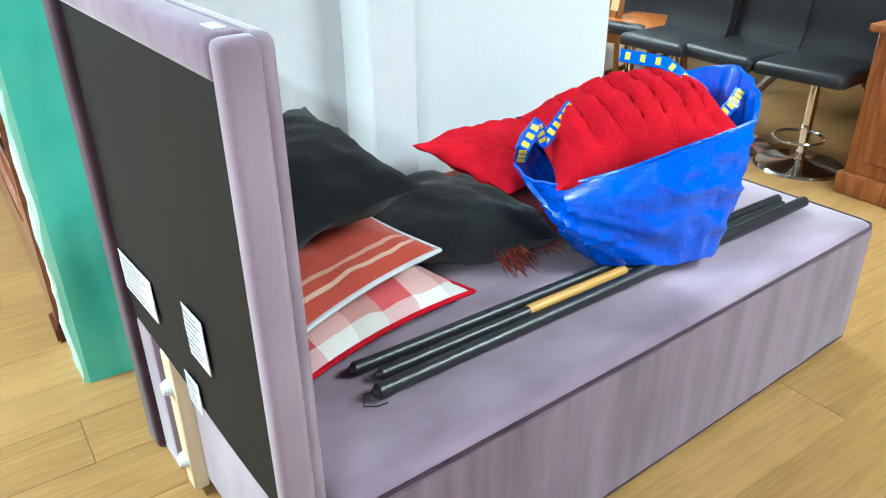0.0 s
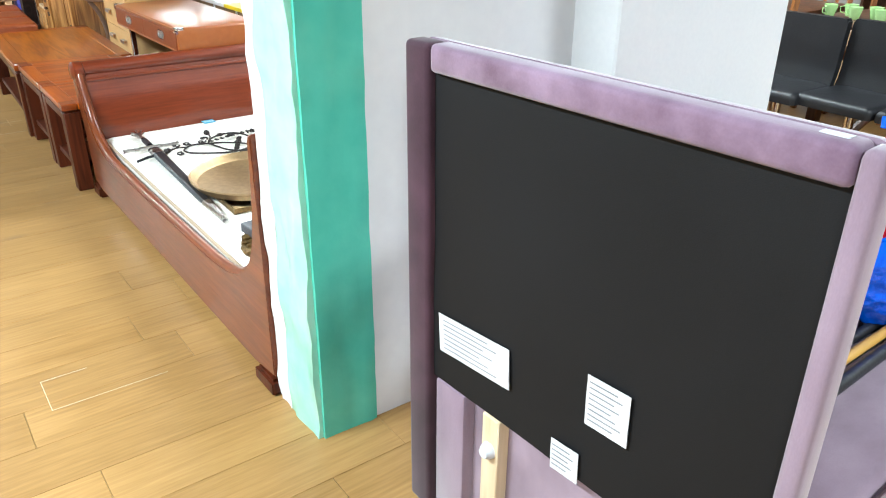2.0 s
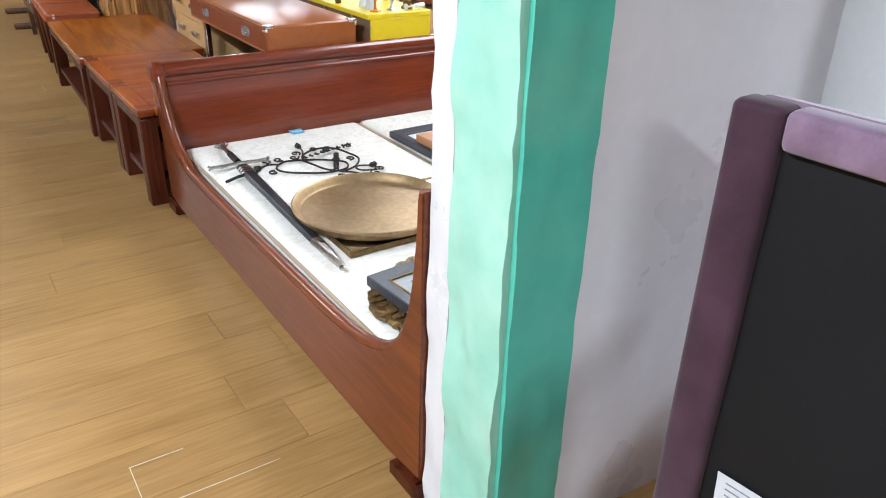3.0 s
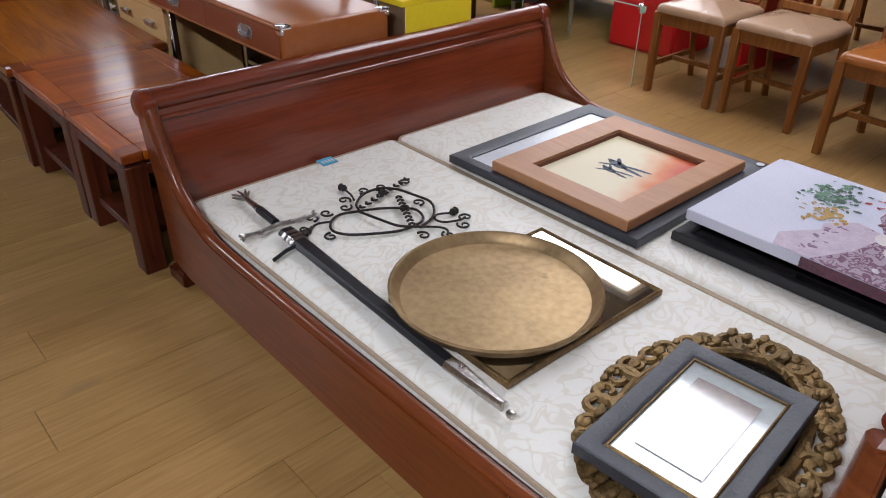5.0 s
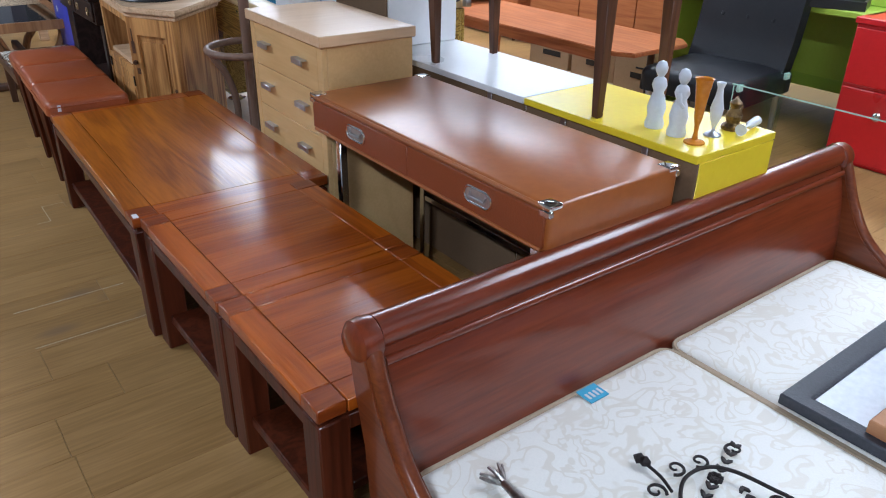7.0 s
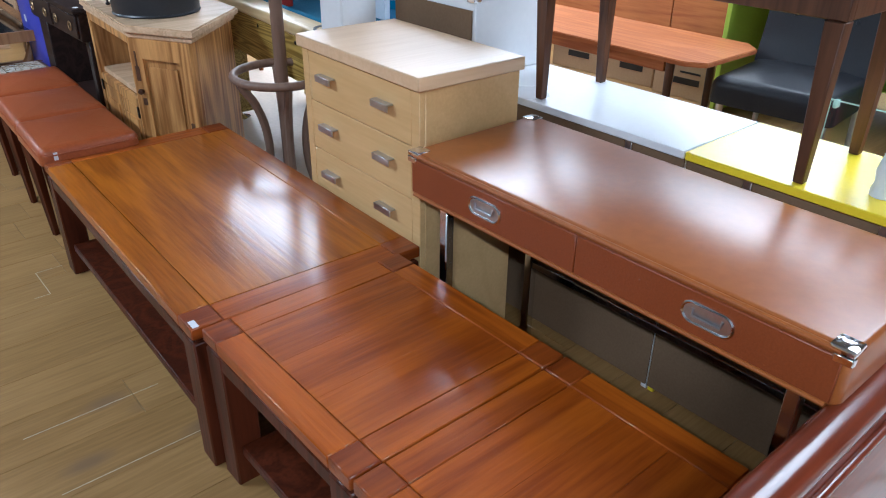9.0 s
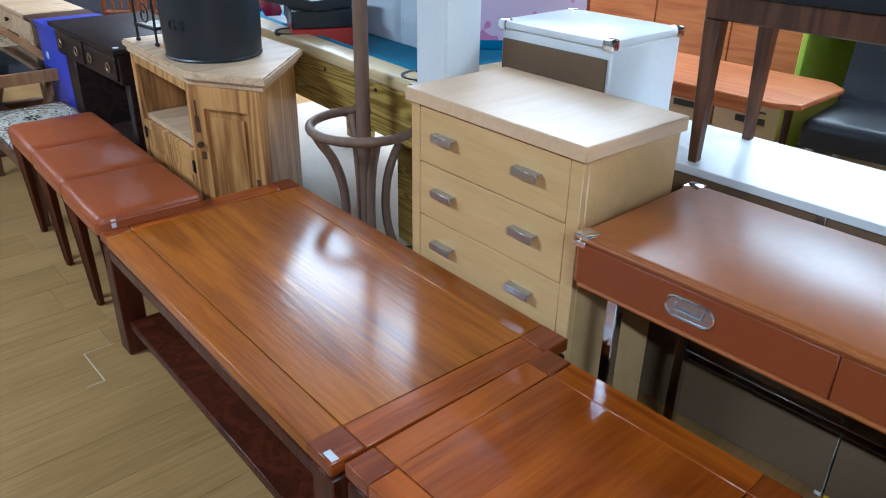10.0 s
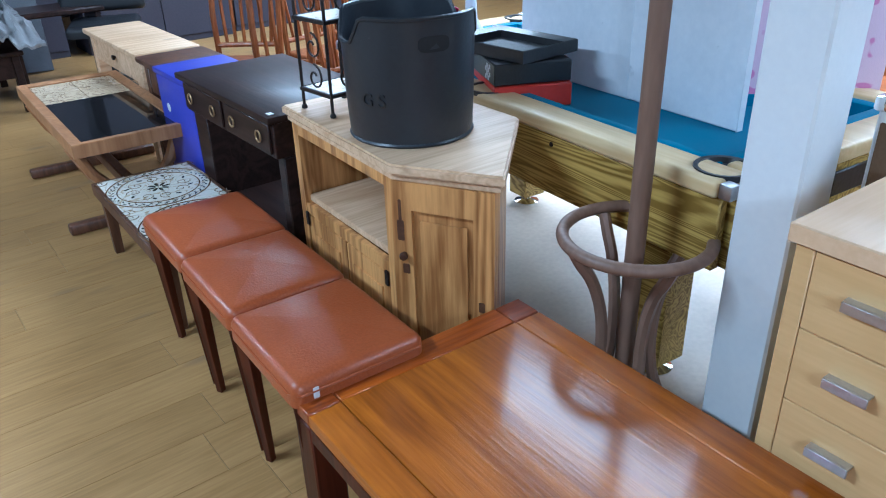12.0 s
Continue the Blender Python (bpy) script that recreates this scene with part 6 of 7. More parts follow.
def tile_stand():
    ob = thing("plant_stand", "small wrought iron stand with tiled shelves and grape leaves", "stand", (0.66, 7.615, 0.802), 5)
    s = 0.075
    for sx in (-1, 1):
        for sy in (-1, 1):
            p = part("post", tube([(sx * s, sy * s, 0.008), (sx * s, sy * s, 0.42)], 0.005, 8), IRON, ob)
            part("ball_foot", lathe([(0, 0), (0.008, 0.003), (0.01, 0.008), (0.006, 0.015), (0, 0.016)], 10), IRON, p, m=Matrix.Translation((sx * s, sy * s, -0.0)))
    for z in (0.06, 0.27):
        sh = part("shelf_frame", frame_bar(2 * s + 0.012, 2 * s + 0.012, 0.008, z, z + 0.012), IRON, ob)
        part("tile", box(-s + 0.004, s - 0.004, -s + 0.004, s - 0.004, z + 0.001, z + 0.011, 0.001), CREAMTILE, sh, "cream patterned tile")
    for sx, sy in ((-1, 0), (0, -1)):
        for z0 in (0.11, 0.2, 0.33):
            pts = [(px, 0, py) if sy else (0, px, py) for px, py, _ in spiral(0, z0, 0.04, 0.01, 90, 90 + 420, 0, 18)]
            part("scroll", tube([(x + sx * s, y + sy * s, z) for x, y, z in pts], 0.0035, 6), IRON, ob)
    bm = bmesh.new()
    r = random.Random(8)
    for k in range(26):
        bmesh.ops.create_icosphere(bm, subdivisions=1, radius=r.uniform(0.007, 0.014), matrix=Matrix.Translation((s + r.uniform(-0.01, 0.02), -s + r.uniform(-0.025, 0.015), 0.1 + 0.012 * k)))
    part("grape_bunch", bm, IRON, ob, "black iron grapes")


tile_stand()


# ---- bentwood coat stand ----
def coat_stand():
    ob = thing("coat_stand", "worn brown bentwood coat stand with an umbrella ring", "coat stand", (0.895, 6.64, 0))
    part("pole", tube([(0, 0, 0.1), (0, 0, 0.5), (0.004, 0.002, 1.2), (0, 0, 1.86)], 0.024, 14), BENTWOOD, ob)
    n = 40
    part("ring", tube([(0.178 * math.cos(k * math.tau / n), 0.178 * math.sin(k * math.tau / n), 0.65) for k in range(n)], 0.016, 10, closed=True), BENTWOOD, ob)
    for k in range(4):
        a = radians(68 + 90 * k)
        line = curve([(0.166, 0.64), (0.145, 0.6), (0.108, 0.54), (0.08, 0.45), (0.072, 0.34), (0.088, 0.23), (0.135, 0.12), (0.2, 0.045), (0.24, 0.016)], 5)
        part("leg", tube([(r * math.cos(a), r * math.sin(a), z) for r, z in line], 0.016, 8), BENTWOOD, ob)
        hook = curve([(0.024, 1.62), (0.08, 1.66), (0.13, 1.74), (0.17, 1.72), (0.18, 1.66)], 4)
        part("hook", tube([(r * math.cos(a), r * math.sin(a), z) for r, z in hook], 0.011, 8), BENTWOOD, ob)
    return ob


coat_stand()


# ---- swivel chairs, pedestal desk and tables beyond the divan ----
def swivel_chair():
    ob = thing("swivel_chair", "black leather swivel chair on a chrome column and disc base", "chair", (3.17, 2.64, 0), group="black swivel chairs")
    part("seat", pad(-0.21, 0.2, -0.2, 0.2, 0.43, 0.485, 0.03, 0.01), BLACKLEATHER, ob)
    back = curve([(0.15, 0.47), (0.175, 0.56), (0.185, 0.68), (0.2, 0.81)], 5)
    bk = [(x - 0.022, z) for x, z in back] + [(x + 0.022, z) for x, z in back[::-1]]
    part("backrest", sweep(bk, -0.19, 0.19, "y", bevel=0.012), BLACKLEATHER, ob)
    part("column", rod((0, 0, 0.03), (0, 0, 0.42), 0.024, 0.024, 16), CHROME, ob)
    part("base", lathe([(0, 0.035), (0.03, 0.034), (0.07, 0.02), (0.19, 0.01), (0.2, 0.0), (0, 0.0)], 32), CHROME, ob)
    part("foot_ring", tube([(0.11 * math.cos(k * math.tau / 24) - 0.06, 0.11 * math.sin(k * math.tau / 24), 0.15) for k in range(24)], 0.007, 6, closed=True), CHROME, ob)
    part("plate", box(-0.09, 0.09, -0.09, 0.09, 0.42, 0.4295, 0.003), BLACKPLASTIC, ob)
    return ob


sw = swivel_chair()
copy_thing(sw, pose(3.21, 2.27, 0, 0, 0, -4))
copy_thing(sw, pose(3.22, 1.89, 0, 0, 0, 5))
copy_thing(sw, pose(3.32, 3.06, 0, 0, 0, 8))


def pedestal_desk():
    ob = thing("pedestal_desk", "orange-brown wooden pedestal desk with moulded plinth", "desk", (3.55, 1.1, 0), world=True)
    part("carcass", box(3.06, 4.1, 0.72, 1.43, 0.1, 0.7, 0.004), CHESTNUT, ob)
    part("top", box(3.03, 4.13, 0.69, 1.46, 0.7005, 0.735, 0.01, 2), CHESTNUT, ob)
    part("plinth", box(3.035, 4.12, 0.7, 1.45, 0.0, 0.0995, 0.012, 2), CHESTNUT, ob)
    d = part("side_panel", box(3.048, 3.0595, 0.78, 1.37, 0.16, 0.64, 0.006), CHESTNUT, ob)
    part("handle_plate", box(3.0435, 3.0475, 1.03, 1.12, 0.4, 0.49, 0.002), IRON, d, "dark square handle plate")
    part("lock_ring", tube([(3.041, 1.075 + 0.026 * math.cos(q * math.tau / 16), 0.445 + 0.026 * math.sin(q * math.tau / 16)) for q in range(16)], 0.004, 6, closed=True), STEEL, d)
    ob.matrix_basis = pose(0.02, 0.18, -0.0) @ ob.matrix_basis
    ob.scale.z = 0.955
    return ob


pedestal_desk()


def oak_chair(x, y, turn, pad_m, label, group="oak dining chairs", slats=3, h=0.98):
    ob = thing("dining_chair", label, "chair", (x, y, 0), turn, group)
    part("seat", pad(-0.21, 0.22, -0.205, 0.205, 0.44, 0.482, 0.032, 0.03), pad_m, ob, "padded leather seat")
    for sy in (-1, 1):
        part("front_leg", beam((-0.185, sy * 0.185, 0), (-0.185, sy * 0.185, 0.439), 0.034, 0.042, bevel=0.002), OAK, ob)
        part("back_leg", tube([(0.25, sy * 0.185, 0), (0.2, sy * 0.185, 0.25), (0.19, sy * 0.185, 0.45), (0.225, sy * 0.185, 0.75), (0.28, sy * 0.185, h)], 0.021, 4), OAK, ob)
        part("side_rail", box(-0.163, 0.175, sy * 0.185 - 0.012, sy * 0.185 + 0.012, 0.375, 0.4395, 0.002), OAK, ob)
        part("stretcher", box(-0.165, 0.185, sy * 0.185 - 0.01, sy * 0.185 + 0.01, 0.14, 0.17, 0.002), OAK, ob)
    part("front_rail", box(-0.197, -0.173, -0.163, 0.163, 0.375, 0.4395, 0.002), OAK, ob)
    part("cross_stretcher", box(0.0, 0.024, -0.174, 0.174, 0.142, 0.168, 0.002), OAK, ob)
    part("top_rail", turned(box(-0.014, 0.014, -0.2, 0.2, -0.05, 0.05, 0.006), pose(0.285, 0, h - 0.03, 0, 10, 0)), OAK, ob)
    for k in range(slats):
        y2 = (k - (slats - 1) / 2) * 0.09
        part("back_slat", tube([(0.195, y2, 0.5), (0.225, y2, 0.72), (0.272, y2, h - 0.07)], 0.014, 4), OAK, ob)
    part("lower_rail", box(0.18, 0.205, -0.17, 0.17, 0.49, 0.53, 0.003), OAK, ob)
    return ob


CREAMY = "honey oak dining chair with a cream leather seat"
oak_chair(3.15, 4.3, 0, CREAMLEATHER, CREAMY)
oak_chair(3.165, 3.845, -2, CREAMLEATHER, CREAMY)
oak_chair(3.02, 3.262, -3, CARAMEL, "honey oak dining chair with a caramel leather seat")
# Next three form a second row, added for the shadow it casts.
oak_chair(4.75, 4.0, 0, CREAMLEATHER, CREAMY)
oak_chair(4.75, 3.45, -4, CARAMEL, "honey oak dining chair with a caramel leather seat")
oak_chair(4.78, 2.9, 4, CREAMLEATHER, CREAMY)
oak_chair(3.33, 3.02, 12, CARAMEL, "honey oak dining chair with a caramel leather seat")


def pedestal_table(x, y, label):
    ob = thing("pedestal_table", label, "table", (x, y, 0))
    part("top", lathe([(0, 0.75), (0.5, 0.75), (0.515, 0.74), (0.5, 0.722), (0, 0.72)], 40), DARKWOOD, ob)
    part("column", lathe([(0, 0.7195), (0.09, 0.7195), (0.06, 0.66), (0.04, 0.5), (0.07, 0.36), (0.06, 0.25), (0, 0.25)], 20), DARKWOOD, ob)
    for k in range(3):
        a = radians(30 + 120 * k)
        line = curve([(0.04, 0.32), (0.16, 0.3), (0.3, 0.17), (0.42, 0.05), (0.5, 0.018)], 5)
        part("leg", tube([(r * math.cos(a), r * math.sin(a), z) for r, z in line], 0.03, 8, taper=lambda t: 1.1 - 0.5 * t), DARKWOOD, ob)
    return ob


pedestal_table(4.05, 2.337, "dark polished round pedestal table behind the swivel chairs")


def glass_lamp(x, y, z):
    ob = thing("table_lamp", "table lamp with a wrapped round base and cream shade", "lamp", (x, y, z), group="wrapped table lamps")
    WRAP = mat("cream_wrapped_glass", (0.6, 0.55, 0.42), (0.45, 0.4, 0.28), 9, 60, 0.25, bump=0.15)
    part("base", lathe([(0, 0), (0.06, 0.0), (0.07, 0.01), (0.12, 0.08), (0.125, 0.13), (0.09, 0.2), (0.03, 0.24), (0.02, 0.27), (0, 0.27)], 20), WRAP, ob)
    part("shade", lathe([(0.17, 0.27), (0.1, 0.48), (0.096, 0.48), (0.166, 0.27)], 24), mat("cream_shade", (0.7, 0.62, 0.48), rough=0.8), ob)
    part("flex", tube([(-0.08, -0.05, 0.01), (-0.16, -0.12, 0.08), (-0.2, -0.1, 0.0), (-0.22, -0.02, -0.12), (-0.14, 0.04, -0.05)], 0.005, 6), PAPER, ob, "white flex")
    return ob


glass_lamp(3.953, 2.381, 0.7505)
glass_lamp(4.072, 2.006, 0.7505)
for k in range(5):
    ob = thing("cup", "pale green china cup", "cup", (3.79 + 0.09 * (k % 2), 2.5 + 0.07 * k, 0.7505), 40 * k, "green cups")
    part("bowl", lathe([(0, 0), (0.022, 0), (0.024, 0.004), (0.034, 0.05), (0.036, 0.065), (0.033, 0.065), (0.022, 0.01), (0, 0.008)], 18), MINT, ob)
    part("handle", tube([(0.033, 0, 0.055), (0.055, 0, 0.048), (0.052, 0, 0.022), (0.028, 0, 0.016)], 0.004, 6), MINT, ob)


def bookcase(x, y, turn, w, h, m, label):
    ob = thing("bookcase", label, "bookcase", (x, y, 0), turn)
    for s in (-1, 1):
        part("side", box(s * w / 2 - 0.012, s * w / 2 + 0.012, -0.15, 0.15, 0, h, 0.003), m, ob)
    part("back", box(-w / 2 + 0.013, w / 2 - 0.013, 0.135, 0.15, 0.01, h - 0.001, 0), m, ob)
    for k in range(5):
        z = 0.05 + k * (h - 0.08) / 4
        part("shelf", box(-w / 2 + 0.0125, w / 2 - 0.0125, -0.148, 0.134, z, z + 0.022, 0.002), m, ob)
    return ob


bookcase(5.6, 1.4, -90, 1.2, 1.7, OAK, "tall honey oak bookcase with open shelves")
bookcase(5.6, 2.8, -90, 1.2, 1.7, DARKWOOD, "tall dark wooden bookcase with open shelves")


# ---- glass table, red and green cabinets, armchair, teak ----
def glass_table():
    ob = thing("glass_table", "clear glass coffee table of upright and flat sheets", "table", (3.2, 5.02, 0), world=True)
    for name, b in (("top", box(2.94, 3.43, 4.57, 5.46, 0.442, 0.45, 0.0)), ("side_sheet", box(2.94, 3.43, 4.576, 4.584, 0, 0.4415, 0.0)), ("side_sheet", box(2.94, 3.43, 5.446, 5.454, 0, 0.4415, 0.0))):
        part(name, b, CLEAR, ob).visible_shadow = False
    for x in (2.97, 3.4):
        for y in (4.595, 5.435):
            part("bracket", box(x - 0.02, x + 0.02, y - 0.0095, y + 0.0095, 0.405, 0.4415, 0.004), GLASSGREEN, ob, "pale green corner block")
    for y in (4.58, 5.45):
        part("polished_edge", box(2.9375, 2.9398, y - 0.002, y + 0.002, 0.002, 0.44, 0), GLASSGREEN, ob, "pale green polished edge")
    part("polished_edge", box(2.9375, 2.9398, 4.57, 5.46, 0.443, 0.449, 0), GLASSGREEN, ob, "pale green polished edge")
    return ob


glass_table()


def red_cabinet():
    ob = thing("red_cabinet", "glossy red drawer cabinet with a round lock", "cabinet", (4.05, 5.1, 0), world=True)
    part("carcass", box(3.87, 4.3, 4.85, 5.34, 0.0, 0.72, 0.004), RED, ob)
    part("top", box(3.85, 4.7, 4.4, 5.345, 0.7205, 0.75, 0.003), RED, ob)
    for z0, z1 in ((0.42, 0.7), (0.02, 0.4)):
        d = part("drawer", box(3.853, 3.8695, 4.86, 5.33, z0, z1, 0.003), RED, ob)
        part("lock", lathe([(0, 0.012), (0.012, 0.012), (0.02, 0.006), (0.024, 0)], 18), CHROME, d, "round chrome lock", m=Matrix.Translation((3.853, 5.12, z1 - 0.12)) @ Euler((0, radians(-90), 0)).to_matrix().to_4x4())
    part("end_panel", box(3.87, 4.68, 4.402, 4.43, 0.0, 0.72, 0.003), RED, ob)
    return ob


red_cabinet()
bpy.data.objects["red_cabinet"].matrix_basis = pose(3.75, 4.98, 0)
ob = thing("green_desk", "lime green desk with raised sides", "desk", (4.6, 5.8, 0), world=True)
part("top", box(4.0, 4.9, 5.36, 6.6, 0.72, 0.75, 0.003), LIME, ob)
part("side", box(4.0, 4.9, 5.37, 5.4, 0.0, 0.7195, 0.003), LIME, ob)
part("side", box(4.0, 4.9, 6.55, 6.58, 0.0, 0.7195, 0.003), LIME, ob)
part("back", box(4.87, 4.9, 5.402, 6.548, 0.1, 0.7195, 0.003), LIME, ob)
part("shelf", box(4.3, 4.88, 5.38, 6.58, 0.751, 1.0, 0.004), LIME, ob)
ob.matrix_basis = pose(4.25, 5.64, 0)
ob = thing("desk_tray", "black plastic desk tray with dividers", "tray", (3.76, 5.44, 0.7505), 20)
part("tray", frame_bar(0.22, 0.3, 0.02, 0, 0.05, 0.01), BLACKPLASTIC, ob)
part("divider", box(-0.09, 0.09, -0.006, 0.006, 0.0, 0.035, 0.002), BLACKPLASTIC, ob)
single("paper_sheet", box(-0.1, 0.1, -0.14, 0.14, 0, 0.003, 0), PAPER, "white sheet of paper on the green desk", "paper", (3.72, 5.78, 0.7505), 15)


def armchair():
    ob = thing("armchair", "armless black leather chair with a buttoned back", "chair", (3.28, 5.77, 0), 6)
    part("seat", pad(-0.34, 0.3, -0.3, 0.3, 0.3, 0.43, 0.05, 0.02), BLACKLEATHER, ob)
    back = curve([(0.2, 0.4), (0.25, 0.55), (0.29, 0.75), (0.33, 0.93)], 5)
    bk = part("backrest", sweep([(x - 0.05, z) for x, z in back] + [(x + 0.05, z) for x, z in back[::-1]], -0.29, 0.29, "y", bevel=0.025), BLACKLEATHER, ob)
    for yy in (-0.15, 0, 0.15):
        for k in (8, 12):
            x, z = back[k]
            part("button", lathe([(0, 0.008), (0.01, 0.005), (0.013, 0)], 10), BLACKLEATHER, bk, m=Matrix.Translation((x - 0.048, yy, z)) @ Euler((0, radians(-70), 0)).to_matrix().to_4x4())
    for x in (-0.28, 0.24):
        for y in (-0.25, 0.25):
            part("leg", rod((x, y, 0), (x, y, 0.3), 0.014, 0.02, 10), STEEL, ob)
    return ob


armchair()
ob = thing("teak_table", "long orange teak coffee table with clipped corners", "table", (3.63, 7.05, 0), world=True)
TEAK_AT = pose(3.1, 6.95, -0.0)
part("top", slab([(3.38, 6.12), (3.84, 6.12), (3.93, 6.22), (3.93, 7.95), (3.84, 8.05), (3.38, 8.05), (3.32, 7.95), (3.32, 6.22)], 0.475, 0.5, 0.004), TEAK, ob)
for x in (3.42, 3.82):
    for y in (6.35, 7.8):
        part("leg", rod((x, y, 0), (x, y, 0.4745), 0.016, 0.024, 12), DARKWOOD, ob)
    part("rail", box(x - 0.012, x + 0.012, 6.38, 7.77, 0.4, 0.4745, 0.003), TEAK, ob)
ob.matrix_basis = TEAK_AT


def sideboard(x, y0, y1, h, label):
    ob = thing("sideboard", label, "sideboard", (x + 0.2, (y0 + y1) / 2, 0), world=True)
    part("carcass", box(x + 0.012, x + 0.45, y0, y1, 0.1, h - 0.026, 0.004), TEAK, ob)
    part("top", box(x - 0.01, x + 0.46, y0 - 0.01, y1 + 0.01, h - 0.0255, h, 0.004), TEAK, ob)
    n = 3
    w = (y1 - y0) / n
    for k in range(n):
        d = part("door", box(x, x + 0.0115, y0 + k * w + 0.004, y0 + (k + 1) * w - 0.004, 0.12, h - 0.04, 0.003), TEAK, ob)
        part("handle", box(x - 0.012, x - 0.0005, y0 + (k + 0.5) * w - 0.06, y0 + (k + 0.5) * w + 0.06, h - 0.16, h - 0.14, 0.005, 2), DARKWOOD, d)
    for yy in (y0 + 0.1, y1 - 0.1):
        for xx in (x + 0.06, x + 0.4):
            part("leg", rod((xx, yy, 0), (xx, yy, 0.0995), 0.014, 0.02, 10), DARKWOOD, ob)


sideboard(4.1, 6.5, 8.2, 1.2, "tall orange teak sideboard with slim handles")
sideboard(4.1, 8.35, 10.2, 1.0, "long orange teak sideboard with slim handles")
ob = thing("round_table", "round teak side table with a glass top", "table", (3.25, 8.12, 0))
part("rim", lathe([(0.33, 0.55), (0.38, 0.55), (0.385, 0.565), (0.38, 0.58), (0.33, 0.58)], 40), TEAK, ob)
part("glass_top", lathe([(0, 0.572), (0.329, 0.572), (0.329, 0.566), (0, 0.566)], 40), SMOKED, ob)
for k in range(4):
    a = radians(45 + 90 * k)
    part("leg", rod((0.33 * math.cos(a), 0.33 * math.sin(a), 0), (0.35 * math.cos(a), 0.35 * math.sin(a), 0.5495), 0.014, 0.02, 10), TEAK, ob)
CARD = mat("brown_cardboard", (0.4, 0.27, 0.15), (0.33, 0.22, 0.12), 3, 90, 0.8)
for x, y, h in ((3.9, 6.7, 0.3), (3.92, 7.14, 0.28), (3.9, 7.58, 0.3)):
    ob = thing("cardboard_box", "brown cardboard box with black print", "box", (x, y, 0), 4, "cardboard boxes")
    part("carton", box(-0.16, 0.16, -0.2, 0.2, 0, h, 0.004), CARD, ob)
    part("print", merged(box(-0.1625, -0.161, -0.12, 0.06, 0.09, 0.13, 0), box(-0.1625, -0.161, -0.12, 0.02, 0.16, 0.172, 0)), BLACKPLASTIC, ob, "black printed bars")


# ---- tiled tables, bureau and boxes along the aisle ----
def frame_ring(r, wd, n=48):
    """A thin flat ring of glaze."""
    return tube([(r * math.cos(k * math.tau / n), r * math.sin(k * math.tau / n), 0) for k in range(n)], wd, 4, closed=True)


def tile_table():
    ob = thing("tile_table", "low dark wooden table topped with cream patterned tiles", "table", (0.348, 8.41, 0), -1)
    w, d, h = 0.195, 0.43, 0.31
    part("frame", frame_bar(2 * w + 0.03, 2 * d + 0.03, 0.017, h - 0.05, h), DARKWOOD, ob)
    part("board", box(-w, w, -d, d, h - 0.04, h - 0.012, 0), DARKWOOD, ob)
    for i in range(2):
        for j in range(4):
            x0, y0 = -w + 0.002 + i * w, -d + 0.002 + j * d / 2
            part("tile", box(x0, x0 + w - 0.004, y0, y0 + d / 2 - 0.004, h - 0.0115, h + 0.001, 0.0015), CREAMTILE, ob, "cream glazed tile")
    for cy in (-d / 2, d / 2):
        for r, wd in ((0.205, 0.0032), (0.162, 0.0026)):
            part("glaze_ring", turned(frame_ring(r, wd), pose(0, cy, h + 0.0011)), UMBER, ob, "brown glazed ring")
        leaves, scrolls = bmesh.new(), bmesh.new()
        for k in range(36):
            a = k * math.tau / 36
            for q, (r, turn) in enumerate(((0.19, 35), (0.178, -35))):
                bmesh.ops.create_circle(leaves, cap_ends=True, segments=7, radius=0.01, matrix=pose(r * math.cos(a + 0.06 * q), cy + r * math.sin(a + 0.06 * q), h + 0.0019 + 0.0001 * q, 0, 0, math.degrees(a) + 90 + turn) @ Matrix.Diagonal((1.0, 0.36, 1, 1)))
        for k in range(8):
            a = k * math.tau / 8
            bmesh.ops.create_circle(leaves, cap_ends=True, segments=8, radius=0.019, matrix=pose(0.03 * math.cos(a), cy + 0.03 * math.sin(a), h + 0.0018, 0, 0, math.degrees(a)) @ Matrix.Diagonal((1.0, 0.4, 1, 1)))
            tube(spiral(0.1 * math.cos(a), cy + 0.1 * math.sin(a), 0.032, 0.006, math.degrees(a), math.degrees(a) + 420 * (1 if k % 2 else -1), h + 0.001, 14), 0.0016, 4, scrolls)
            bmesh.ops.create_circle(leaves, cap_ends=True, segments=8, radius=0.013, matrix=pose(0.125 * math.cos(a + 0.35), cy + 0.125 * math.sin(a + 0.35), h + 0.0022, 0, 0, math.degrees(a) + 60) @ Matrix.Diagonal((1.0, 0.45, 1, 1)))
        for sx in (-1, 1):
            for sy in (-1, 1):
                tube(spiral(sx * 0.185, cy + sy * 0.19, 0.03, 0.008, 0, 400 * sx * sy, h + 0.001, 14), 0.0018, 4, scrolls)
        tagged(part("glaze_leaves", leaves, INKGREEN, ob, "dark green glazed leaves"), kind="stuff")
        tagged(part("glaze_scrolls", scrolls, UMBER, ob, "brown glazed scrolls"), kind="stuff")
    for sx in (-1, 1):
        for sy in (-1, 1):
            part("leg", beam((sx * (w - 0.02), sy * (d - 0.04), 0), (sx * (w - 0.02), sy * (d - 0.04), h - 0.051), 0.035, 0.042, bevel=0.002), DARKWOOD, ob)
    return ob


tile_table()


